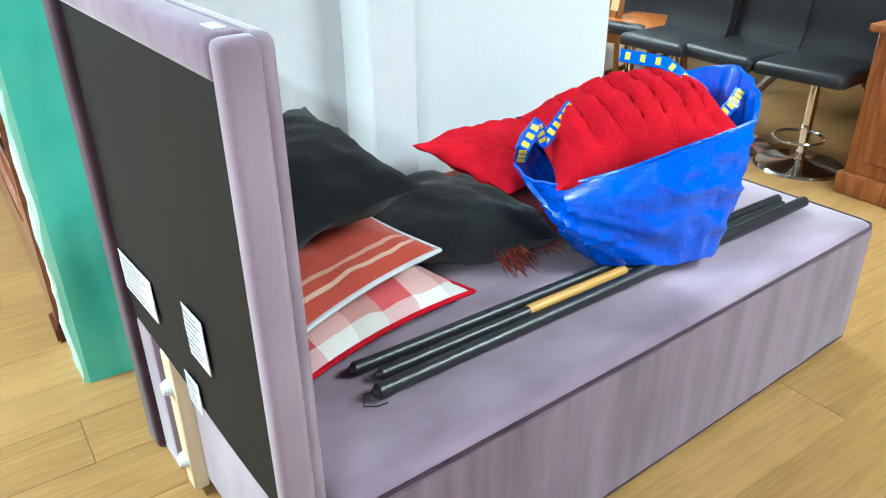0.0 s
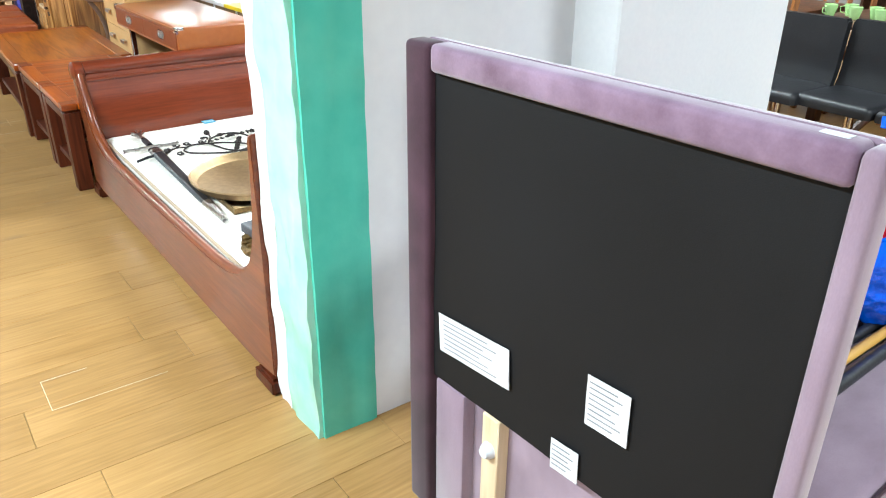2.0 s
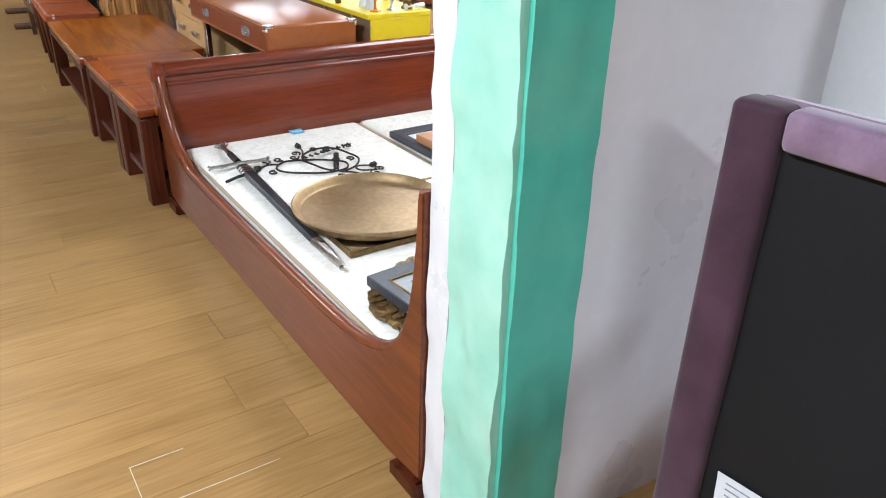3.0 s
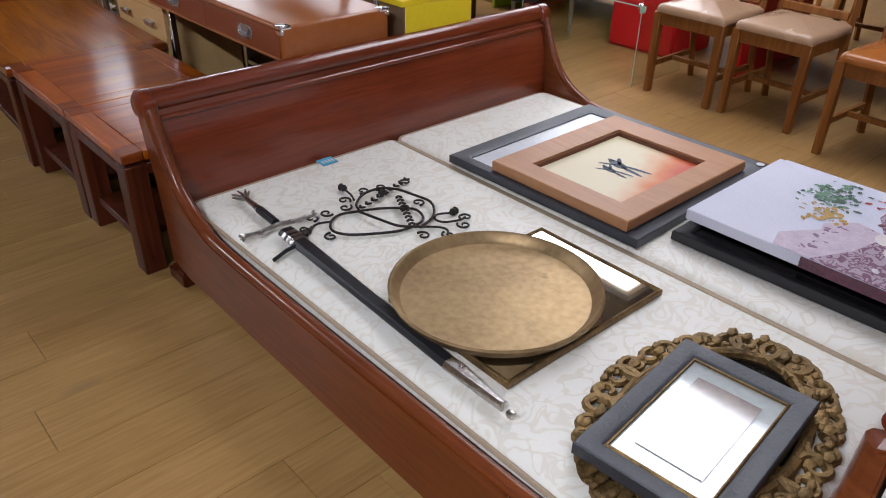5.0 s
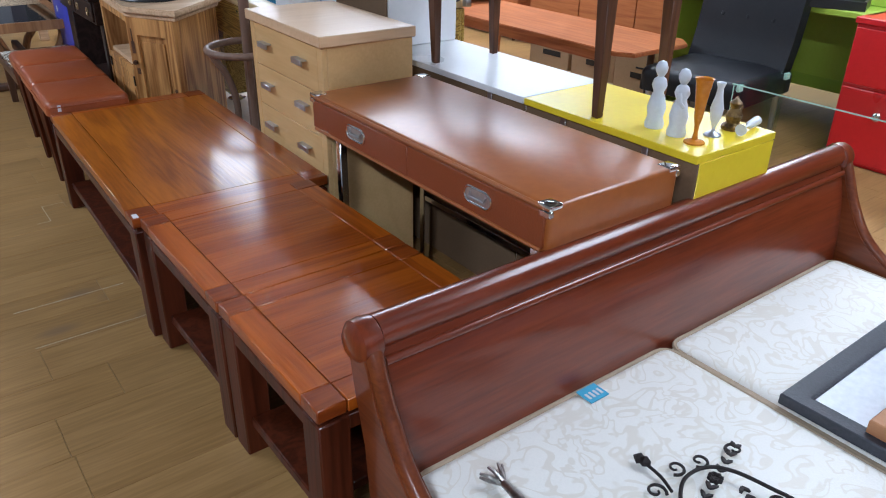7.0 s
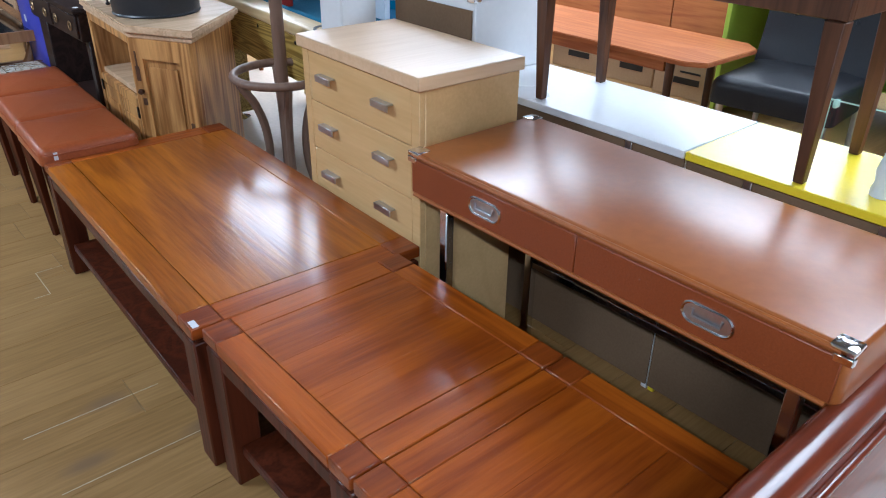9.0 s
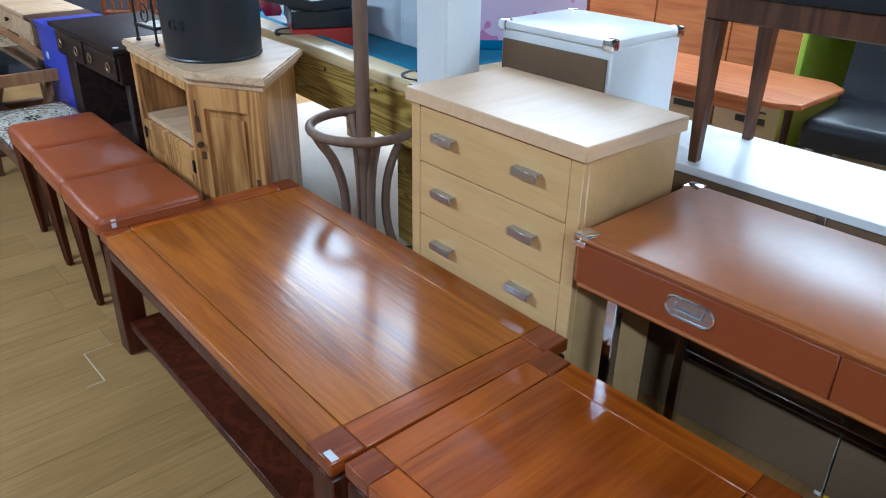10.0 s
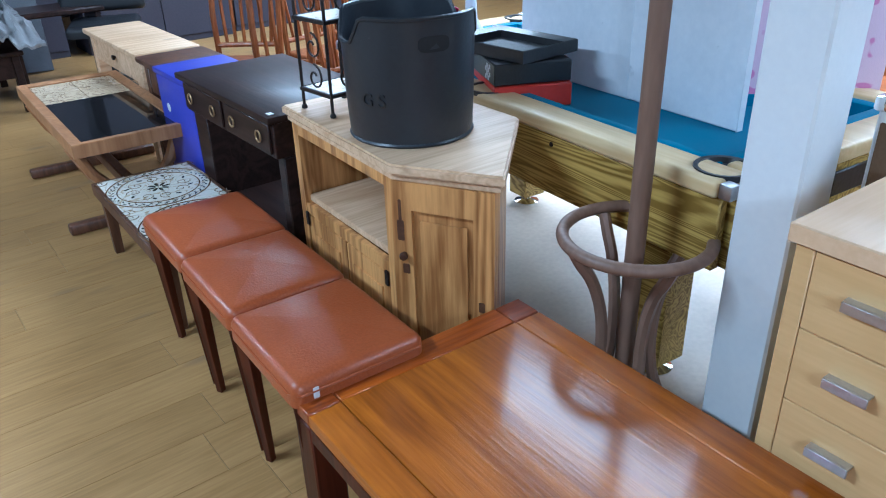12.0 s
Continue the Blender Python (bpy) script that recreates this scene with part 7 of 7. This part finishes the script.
def tea_table():
    ob = thing("tea_table", "teak coffee table with smoked glass and a tiled end", "table", (0.4, 9.565, 0), -1.5)
    w, d, h = 0.262, 0.635, 0.46
    part("frame", frame_bar(2 * w, 2 * d, 0.05, h - 0.06, h, 0.006), MIDWOOD, ob)
    part("glass", box(-w + 0.052, w - 0.052, -d + 0.052, 0.16, h - 0.022, h - 0.012, 0.001), SMOKED, ob, "smoked black glass")
    for i in range(2):
        for j in range(2):
            x0, y0 = -w + 0.053 + i * (w - 0.053), 0.163 + j * 0.21
            part("tile", box(x0 + 0.001, x0 + w - 0.055, y0, y0 + 0.208, h - 0.022, h - 0.011, 0.0015), SANDTILE, ob, "sand coloured patterned tile")
    for sy in (-1, 1):
        part("floor_runner", box(-w - 0.07, w + 0.07, sy * 0.45 - 0.03, sy * 0.45 + 0.03, 0.0, 0.05, 0.012, 2), DARKWOOD, ob)
        for sx in (-1, 1):
            part("curved_leg", tube([(sx * 0.06, sy * 0.45, 0.05), (sx * 0.1, sy * 0.45, 0.16), (sx * 0.18, sy * 0.45, 0.26), (sx * 0.24, sy * 0.45, 0.4)], 0.028, 8), MIDWOOD, ob)
    part("stretcher", box(-0.025, 0.025, -0.42, 0.42, 0.1, 0.16, 0.006), DARKWOOD, ob)
    return ob


tea_table()
DARKMAHOG = wood("near_black_mahogany", (0.035, 0.018, 0.014), (0.014, 0.008, 0.007), 1, 0.42, coat=0.12)


def bureau():
    ob = thing("writing_desk", "near-black wooden writing desk with two drawers and ring pulls", "desk", (0.77, 8.28, 0), world=True)
    x0, x1, y0, y1 = 0.528, 1.02, 7.86, 8.71
    part("top", box(x0, x1, y0, y1, 0.715, 0.74, 0.006, 2), DARKMAHOG, ob)
    part("case", box(x0 + 0.025, x1 - 0.02, y0 + 0.02, y1 - 0.02, 0.585, 0.7145, 0.003), DARKMAHOG, ob)
    for a, b in ((y0 + 0.04, 8.27), (8.3, y1 - 0.04)):
        d = part("drawer", box(x0 + 0.014, x0 + 0.0245, a, b, 0.6, 0.705, 0.003), DARKMAHOG, ob)
        for f in (0.2, 0.8):
            yy = a + (b - a) * f
            part("ring_pull", tube([(x0 + 0.008, yy + 0.02 * math.cos(k * math.tau / 16), 0.65 + 0.02 * math.sin(k * math.tau / 16)) for k in range(16)], 0.0032, 6, closed=True), BRASS, d, "brass ring pull")
    for y in (y0 + 0.02, 8.57):
        part("end_panel", box(x0 + 0.05, x1 - 0.05, y, y + 0.13 if y > 8.3 else y + 0.05, 0.12, 0.5845, 0.004), DARKMAHOG, ob)
        part("foot_rail", box(x0 + 0.0, x1 - 0.0, y, y + 0.05, 0.0, 0.1195, 0.01), DARKMAHOG, ob)
    part("shelf", box(x0 + 0.06, x1 - 0.06, y0 + 0.071, 8.568, 0.2, 0.225, 0.004), DARKMAHOG, ob)
    part("gallery", tube([(x0 + 0.05, y0 + 0.075, 0.255), (x0 + 0.05, 8.2, 0.262), (x0 + 0.05, 8.565, 0.255)], 0.005, 6), GILT, ob, "brass gallery rail")
    part("sticker", box(x0 + 0.02, x0 + 0.04, y0 + 0.03, y0 + 0.055, 0.7405, 0.742, 0), PAPER, ob, "small white price sticker")
    return ob


bureau()
for at, s, label in (((0.75, 8.94, 0), (0.33, 0.42, 0.68), "royal blue plastic cool box with a lid"), ((0.775, 8.3, 0.0), (0.33, 0.4, 0.18), "low blue plastic box under the writing desk")):
    ob = thing("storage_box", label, "box", at, 0, "blue boxes")
    w, d, h = s[0] / 2, s[1] / 2, s[2]
    part("tub", box(-w, w, -d, d, 0, h - 0.03, 0.012, 2), ROYALBLUE, ob)
    part("lid", box(-w - 0.008, w + 0.008, -d - 0.008, d + 0.008, h - 0.0295, h, 0.008, 2), ROYALBLUE, ob)
    part("badge", lathe([(0, 0.002), (0.02, 0.002), (0.02, 0)], 16), PAPER, ob, "round white badge", m=Matrix.Translation((-w, 0.1, h * 0.75)) @ Euler((0, radians(-90), 0)).to_matrix().to_4x4())


def plain_table(name, label, x0, x1, y0, y1, h, m, leg=0.05, drawer=True):
    ob = thing(name, label, "table", ((x0 + x1) / 2, (y0 + y1) / 2, 0), world=True)
    part("top", box(x0, x1, y0, y1, h - 0.03, h, 0.008, 2), m, ob)
    for x in (x0 + 0.03, x1 - 0.03 - leg):
        for y in (y0 + 0.03, y1 - 0.03 - leg):
            part("leg", box(x, x + leg, y, y + leg, 0, h - 0.0305, 0.004), m, ob)
    part("front_apron", box(x0 + 0.035, x0 + 0.055, y0 + 0.0805, y1 - 0.0805, h - 0.18, h - 0.0305, 0.003), m, ob)
    part("end_apron", box(x0 + 0.0805, x1 - 0.0805, y0 + 0.035, y0 + 0.055, h - 0.18, h - 0.0305, 0.003), m, ob)
    if drawer:
        part("pull", lathe([(0, 0.025), (0.014, 0.02), (0.014, 0.012), (0.006, 0)], 12), IRON, ob, m=Matrix.Translation((x0 + 0.0345, (y0 + y1) / 2, h - 0.1)) @ Euler((0, radians(-90), 0)).to_matrix().to_4x4())
    return ob


plain_table("dark_table", "dark brown wooden table with an iron pull", 0.66, 1.03, 9.17, 9.7, 0.62, DARKWOOD)
# The table behind the oak chairs is added to keep light off the floor.
plain_table("dining_table", "dark brown wooden table added to shade the floor behind the oak chairs", 3.55, 4.4, 2.95, 4.4, 0.75, DARKWOOD, 0.07, False)
plain_table("pine_table", "pale pine table with a square top", 0.672, 1.03, 9.74, 10.75, 0.62, PINETOP, 0.07)


def slat_chair():
    ob = thing("slat_chair", "orange-brown wooden chair with a tall curved slatted back", "chair", (1.3, 9.2, 0), 60, "slat-back chairs")
    part("seat", pad(-0.21, 0.2, -0.21, 0.21, 0.43, 0.46, 0.02, 0.01), CHESTNUT, ob)
    for sy in (-1, 1):
        part("front_leg", rod((-0.18, sy * 0.18, 0), (-0.18, sy * 0.18, 0.4295), 0.016, 0.02, 10), CHESTNUT, ob)
        part("back_post", tube([(0.24, sy * 0.19, 0), (0.19, sy * 0.19, 0.42), (0.21, sy * 0.2, 0.7), (0.3, sy * 0.205, 1.0)], 0.018, 8), CHESTNUT, ob)
    part("top_rail", tube([(0.3, -0.215, 1.0), (0.33, 0, 1.01), (0.3, 0.215, 1.0)], 0.022, 8), CHESTNUT, ob)
    part("low_rail", tube([(0.195, -0.19, 0.52), (0.21, 0, 0.52), (0.195, 0.19, 0.52)], 0.016, 8), CHESTNUT, ob)
    for k in range(6):
        y = -0.15 + 0.06 * k
        part("slat", tube([(0.205, y * 0.9, 0.53), (0.235, y, 0.75), (0.318, y * 1.05, 0.99)], 0.011, 4), CHESTNUT, ob)
    return ob


sc = slat_chair()
copy_thing(sc, pose(1.5, 8.85, 0, 0, 0, 75))
copy_thing(sc, pose(1.8, 9.1, 0, 0, 0, 85))
copy_thing(sc, pose(1.3, 9.85, 0, 0, 0, 50))
copy_thing(sc, pose(1.85, 9.75, 0, 0, 0, 95))

# ---- dark corner at the end of the aisle ----
plain_table("black_table", "low black table under a heap of cloth", -0.15, 0.42, 11.4, 12.4, 0.42, DARKMAHOG, 0.05, False)
bm = bmesh.new()
n = 44
for s in range(1):
    rows = []
    for i in range(n + 1):
        row = []
        for j in range(n + 1):
            u, v = 2 * i / n - 1, 2 * j / n - 1
            d = max(0.0, 1 - (u * u + v * v) * 0.62)
            k = noise.noise(Vector((u * 2.4, v * 2.4, 2))) + 0.7 * abs(noise.noise(Vector((u * 5, v * 5, 7)))) + 0.3 * noise.noise(Vector((u * 11, v * 11, 1)))
            row.append(bm.verts.new((0.42 * u, 0.62 * v, 0.02 + 0.24 * d + 0.15 * k * (0.3 + d) + 0.05 * (0.5 + d) * (1 - abs(math.sin(9 * u + 5 * v + 4 * noise.noise(Vector((u * 1.7, v * 1.7, 4)))))))))
        rows.append(row)
    for i in range(n):
        for j in range(n):
            bm.faces.new((rows[i][j], rows[i + 1][j], rows[i + 1][j + 1], rows[i][j + 1]))
r = bmesh.ops.extrude_face_region(bm, geom=bm.faces[:])
for v in [g for g in r["geom"] if isinstance(g, bmesh.types.BMVert)]:
    v.co.z -= 0.02
ob = thing("curtain_heap", "crumpled grey eyelet curtain heaped on a low table", "curtain", (0.12, 11.85, 0.44))
part("cloth", bm, GREYCLOTH, ob, smooth=70)
for k in range(6):
    part("eyelet", tube([(0.03 * math.cos(q * math.tau / 16), 0.03 * math.sin(q * math.tau / 16), 0) for q in range(16)], 0.008, 6, closed=True), CHROME, ob, "chrome eyelet",
         m=pose(-0.26 + 0.07 * k, -0.5 + 0.05 * (k % 2), 0.16 + 0.015 * (k % 3), 40, 12 * k, 10))
single("grey_board", turned(box(-0.25, 0.25, -0.02, 0.02, 0, 1.2, 0.006), pose(0, 0, 0, -12, 4, 0)), GREYSLATE, "grey weathered board leaning in the corner", "board", (0.55, 12.6, 0.02), 10)
for x, y, w, h, label in ((0.3, 13.1, 1.5, 1.9, "tall black wardrobe with plain doors"), (1.9, 13.0, 1.4, 1.7, "black cabinet with plain doors"), (3.4, 13.1, 1.5, 1.9, "tall black wardrobe with plain doors"), (-1.4, 13.2, 1.6, 1.8, "tall black wardrobe with plain doors")):
    ob = thing("wardrobe", label, "wardrobe", (x, y, 0), 0, "black wardrobes")
    part("carcass", box(-w / 2, w / 2, 0, 0.5, 0, h, 0.004), DARKWALL, ob)
    for s in (-1, 1):
        d = part("door", box(min(0.003 * s, s * (w / 2 - 0.004)), max(0.003 * s, s * (w / 2 - 0.004)), -0.02, -0.0005, 0.06, h - 0.02, 0.003), DARKWALL, ob)
        part("handle", rod((s * 0.05, -0.035, h * 0.5 - 0.08), (s * 0.05, -0.035, h * 0.5 + 0.08), 0.006, 0.006, 8), STEEL, d)
ob = thing("folded_chair", "black leather office chair with a tall back", "chair", (1.05, 11.7, 0), 70)
part("seat", pad(-0.25, 0.25, -0.25, 0.25, 0.42, 0.5, 0.04, 0.015), BLACKLEATHER, ob)
part("backrest", turned(pad(-0.25, 0.25, -0.3, 0.3, 0, 0.08, 0.035, 0.02), pose(0.25, 0, 0.78, 0, -80, 0)), BLACKLEATHER, ob)
part("column", rod((0, 0, 0.05), (0, 0, 0.4195), 0.025, 0.025, 12), BLACKPLASTIC, ob)
for k in range(5):
    a = k * math.tau / 5
    part("base_arm", beam((0, 0, 0.07), (0.28 * math.cos(a), 0.28 * math.sin(a), 0.03), 0.05, 0.03), BLACKPLASTIC, ob)
ob = thing("trestle_bench", "low dark stained bench in the far corner", "bench", (0.75, 12.0, 0), 0)
part("top", box(-0.35, 0.35, -0.2, 0.2, 0.55, 0.59, 0.01), DARKMAHOG, ob)
for s in (-1, 1):
    part("end", box(s * 0.3 - 0.02, s * 0.3 + 0.02, -0.18, 0.18, 0, 0.5495, 0.005), DARKMAHOG, ob)


# ---- pool table ----
# Paler, slightly worn sheet laid over the planks around the pool table.
shell("floor_vinyl", box(1.02, 2.9, 6.2, 8.95, 0.001, 0.005, 0.001), mat("pale_worn_floor", (0.6, 0.49, 0.38), (0.48, 0.38, 0.29), 3, 50, 0.4, wear=0.05, wear_color=(0.4, 0.35, 0.3)))
POOL = pose(0.975, 6.46, 0, 0, 0, -5)


def pool_table():
    ob = thing("pool_table", "oak pool table with blue-green baize and black pockets", "pool table", (0, 0, 0))
    ob.matrix_basis = POOL
    W, L = 1.0, 2.0
    part("slate", box(0.09, W - 0.09, 0.09, L - 0.09, 0.69, 0.752, 0), FELT, ob, "blue-green baize bed")
    for x0, x1 in ((0.0, 0.11), (W - 0.11, W)):
        r = part("long_rail", box(x0, x1, 0.04, L - 0.04, 0.765, 0.81, 0.012, 3), PALEOAK, ob, "pale oak rail")
        part("apron", box(x0 + 0.012 if x0 == 0 else x1 - 0.04, x0 + 0.04 if x0 == 0 else x1 - 0.012, 0.03, L - 0.03, 0.58, 0.7645, 0.004), OAKRAIL, ob)
        cx = x1 + 0.0005 if x0 == 0 else x0 - 0.0505
        part("cushion", box(cx, cx + 0.05, 0.12, L - 0.12, 0.753, 0.803, 0.012, 2), FELT, r, "baize cushion")
        for k in range(5):
            part("bolt", lathe([(0, 0.004), (0.006, 0.003), (0.008, 0)], 10), IRON, ob, m=Matrix.Translation((x0 + 0.012 if x0 == 0 else x1 - 0.012, 0.26 + 0.36 * k, 0.735)) @ Euler((0, radians(-90 if x0 == 0 else 90), 0)).to_matrix().to_4x4())
    for y0, y1 in ((0.0, 0.11), (L - 0.11, L)):
        r = part("end_rail", box(0.115, W - 0.115, y0, y1, 0.765, 0.81, 0.012, 3), PALEOAK, ob)
        part("end_apron", box(0.045, W - 0.045, y0 + 0.012 if y0 == 0 else y1 - 0.04, y0 + 0.04 if y0 == 0 else y1 - 0.012, 0.58, 0.7645, 0.004), OAKRAIL, ob)
        cy = y1 + 0.0005 if y0 == 0 else y0 - 0.0505
        part("cushion", box(0.13, W - 0.13, cy, cy + 0.05, 0.753, 0.803, 0.012, 2), FELT, r)
    for x, y in ((0.09, 0.09), (W - 0.09, 0.09), (0.09, L - 0.09), (W - 0.09, L - 0.09), (0.07, L / 2), (W - 0.07, L / 2)):
        p = part("pocket", lathe([(0, 0.8), (0.055, 0.8), (0.062, 0.813), (0.072, 0.814), (0.074, 0.8), (0, 0.798)], 24), BLACKPLASTIC, ob, "black pocket rim", m=Matrix.Translation((x, y, 0)))
    for x in (0.0, W):
        for y in (0.0, L):
            part("corner_bracket", box(x - 0.004 if x == 0 else x - 0.03, x + 0.03 if x == 0 else x + 0.004, y - 0.004 if y == 0 else y - 0.03, y + 0.03 if y == 0 else y + 0.004, 0.775, 0.812, 0.004, 2), STEEL, ob, "metal corner bracket")
    part("return_slot", box(0.42, 0.6, 0.004, 0.0125, 0.675, 0.745, 0.004), BLACKPLASTIC, ob, "black return slot")
    for x in (0.2, W - 0.3):
        for y in (0.3, L - 0.42):
            g = part("leg", box(x, x + 0.12, y, y + 0.12, 0.05, 0.688, 0.005), OAKRAIL, ob)
            part("foot", lathe([(0, 0), (0.06, 0.0), (0.058, 0.01), (0.02, 0.022), (0.012, 0.049), (0, 0.049)], 20), CHROME, g, "chrome levelling foot", m=Matrix.Translation((x + 0.06, y + 0.06, 0)))
    return ob


pool_table()


def on_pool(x, y, z=0.7525, turn=0):
    return POOL @ pose(x * 0.8, (y - 0.12) * 0.87, z, 0, 0, turn)


GREYMARBLE = mat("scuffed_white_panel", (0.76, 0.78, 0.82), (0.66, 0.69, 0.74), 4, 40, 0.4, wear=0.12, wear_color=(0.4, 0.43, 0.48))
for y0, y1 in ((0.55, 1.05), (1.055, 1.62)):
    ob = thing("panel_board", "tall scuffed white panel standing on the pool table", "panel", (0, 0, 0), group="white panels")
    ob.matrix_basis = on_pool(0.6, (y0 + y1) / 2)
    part("sheet", box(-0.012, 0.012, -(y1 - y0) / 2, (y1 - y0) / 2, 0, 0.68, 0.004), GREYMARBLE, ob)
    part("edge_strip", box(-0.0135, 0.0135, -(y1 - y0) / 2 - 0.002, -(y1 - y0) / 2 + 0.003, 0.0, 0.68, 0.001), GREYMARBLE, ob)
ob = thing("pink_panel", "pink flower-papered panel standing on the pool table", "panel", (0, 0, 0))
ob.matrix_basis = on_pool(0.98, 0.62, turn=52)
part("sheet", box(-0.01, 0.01, -0.3, 0.3, 0, 0.68, 0.003), LILAC, ob)
part("skirting", box(-0.012, 0.012, -0.302, 0.302, 0, 0.04, 0.002), FELT, ob)


def boxes():
    ob = thing("game_box", "red cardboard box with fine diagonal marks", "box", (0, 0, 0))
    ob.matrix_basis = on_pool(0.28, 1.32, turn=-22)
    part("carton", box(-0.13, 0.13, -0.17, 0.17, 0, 0.075, 0.004), mat("red_printed_card", (0.55, 0.04, 0.025), (0.45, 0.03, 0.02), 12, 90, 0.35), ob)
    ob = thing("game_box", "black box with a checked pattern, lid ajar", "box", (0, 0, 0))
    ob.matrix_basis = on_pool(0.28, 1.33, 0.828, -20)
    part("carton", box(-0.13, 0.13, -0.165, 0.165, 0, 0.07, 0.004), BLACKPLASTIC, ob)
    m = bmesh.new()
    for i in range(4):
        for j in range(4):
            if (i + j) % 2:
                box(-0.1318, -0.1305, -0.12 + 0.014 * i, -0.106 + 0.014 * i, 0.008 + 0.013 * j, 0.021 + 0.013 * j, 0, bm=m)
    part("check_print", m, PAPER, ob, "white checks")
    ob = thing("black_tray", "black plastic tray lying askew on the boxes", "tray", (0, 0, 0))
    ob.matrix_basis = on_pool(0.27, 1.36, 0.901, 8)
    part("rim", frame_bar(0.26, 0.36, 0.03, 0, 0.04, 0.01), BLACKPLASTIC, ob)
    part("base", box(-0.1, 0.1, -0.15, 0.15, 0, 0.006, 0), BLACKPLASTIC, ob)


boxes()
for k in range(4):
    single("plate", lathe([(0, 0.004), (0.07, 0.004), (0.11, 0.016), (0.112, 0.014), (0.072, 0), (0, 0)], 28), CHINA, "white china plate in a pile on the pool table", "plate", (0, 0, 0), group="plates").matrix_basis = on_pool(0.25, 1.72, 0.7525 + 0.0062 * k, 30 * k)
VASERED = mat("crimson_glaze", (0.25, 0.008, 0.04), (0.17, 0.005, 0.025), 8, 60, 0.15)
ob = thing("vase", "crimson glazed vase with two handles", "vase", (0, 0, 0))
ob.matrix_basis = on_pool(0.3, 1.9)
part("body", lathe([(0, 0), (0.04, 0), (0.035, 0.02), (0.07, 0.1), (0.06, 0.16), (0.03, 0.21), (0.045, 0.26), (0.035, 0.255), (0.02, 0.2), (0, 0.1)], 24), VASERED, ob)
for s in (-1, 1):
    part("handle", tube([(s * 0.035, 0, 0.23), (s * 0.075, 0, 0.21), (s * 0.06, 0, 0.15)], 0.007, 6), VASERED, ob)
ob = thing("decanter", "clear glass decanter with a long neck", "decanter", (0, 0, 0))
ob.matrix_basis = on_pool(0.55, 2.0)
part("bottle", lathe([(0, 0), (0.06, 0), (0.065, 0.03), (0.06, 0.09), (0.025, 0.15), (0.02, 0.28), (0.03, 0.3), (0.02, 0.295), (0.014, 0.15), (0, 0.05)], 24), FROST, ob)
NAVY = mat("navy_glaze", (0.02, 0.025, 0.14), (0.015, 0.018, 0.1), 8, 60, 0.2)
for x, y, m, label in ((0.5, 1.82, NAVY, "navy blue china teapot with a lid"), (0.62, 1.9, CHINA, "white china teapot with a lid"), (0.42, 1.75, CHINA, "small white china jug")):
    ob = thing("teapot", label, "teapot", (0, 0, 0), group="teapots")
    ob.matrix_basis = on_pool(x, y, turn=120 * x * 10)
    part("body", lathe([(0, 0), (0.04, 0), (0.06, 0.03), (0.065, 0.06), (0.045, 0.095), (0, 0.1)], 20), m, ob)
    part("lid", lathe([(0.044, 0.097), (0.03, 0.112), (0.008, 0.118), (0.012, 0.13), (0, 0.136)], 16), m, ob)
    part("spout", tube([(0.055, 0, 0.045), (0.09, 0, 0.06), (0.105, 0, 0.095)], 0.011, 8, taper=lambda t: 1.2 - 0.6 * t), m, ob)
    part("handle", tube([(-0.05, 0, 0.08), (-0.095, 0, 0.075), (-0.09, 0, 0.035), (-0.058, 0, 0.03)], 0.007, 6), m, ob)


# ---- floor planks ----
rp = random.Random(21)
PW, PL, GAP = 0.19, 1.26, 0.0006
rest = bmesh.new()
plank_mesh = None


def plank(x0, x1, y0, y1):
    return box(x0, x1, y0, y1, -0.0038, 0.0, 0.0007)


row = 0
y = Y0
verts, faces = [], []
while y < Y1 - 0.01:
    x = X0 - rp.uniform(0.1, PL - 0.1)
    y1 = min(y + PW, Y1)
    while x < X1:
        a, b = max(x, X0), min(x + PL, X1)
        near = b < 2.4 and b > -1.6 and 0.6 < y < 9.9 and a == x and b == x + PL
        if near and plank_mesh is None:
            plank_mesh = finish("plank", plank(0, PL - 2 * GAP, 0, PW - 2 * GAP), FLOOR, 0)
        if near:
            o = new("plank", plank_mesh)
            o.parent = floor
            o.location = (x + GAP, y + GAP, 0)
        elif b - a > 0.02:
            k = len(verts)
            for zz, i in ((-0.0038, 0.0), (0.0, 0.0)):
                verts += [(a + GAP, y + GAP, zz), (b - GAP, y + GAP, zz), (b - GAP, y1 - GAP, zz), (a + GAP, y1 - GAP, zz)]
            faces += [(k + 4, k + 5, k + 6, k + 7), (k, k + 1, k + 5, k + 4), (k + 1, k + 2, k + 6, k + 5), (k + 2, k + 3, k + 7, k + 6), (k + 3, k, k + 4, k + 7)]
        x += PL
    y += PW
rest.free()
me = bpy.data.meshes.new("far_planks")
me.from_pydata(verts, [], faces)
me.materials.append(FLOOR)
o = new("far_planks", me)
o.parent = floor
tagged(o, "pale oak planks of the outer floor", kind="stuff")
FILLER = mat("pale_joint_filler", (0.62, 0.54, 0.42), rough=0.6)
for x0, x1, y0, y1 in ((-0.435, -0.1, 2.64, 2.642), (-0.435, -0.433, 2.642, 2.81), (-0.435, -0.3, 2.81, 2.812), (-0.046, -0.043, 6.74, 6.925), (-0.046, 0.05, 6.923, 6.925), (-0.1, -0.043, 6.738, 6.74), (-0.32, 0.05, 6.008, 6.01), (-0.3, 0.06, 5.738, 5.74)):
    f = new("joint_filler", finish("joint_filler", box(x0, x1, y0, y1, 0.0002, 0.0007, 0), FILLER, 0))
    f.parent = floor
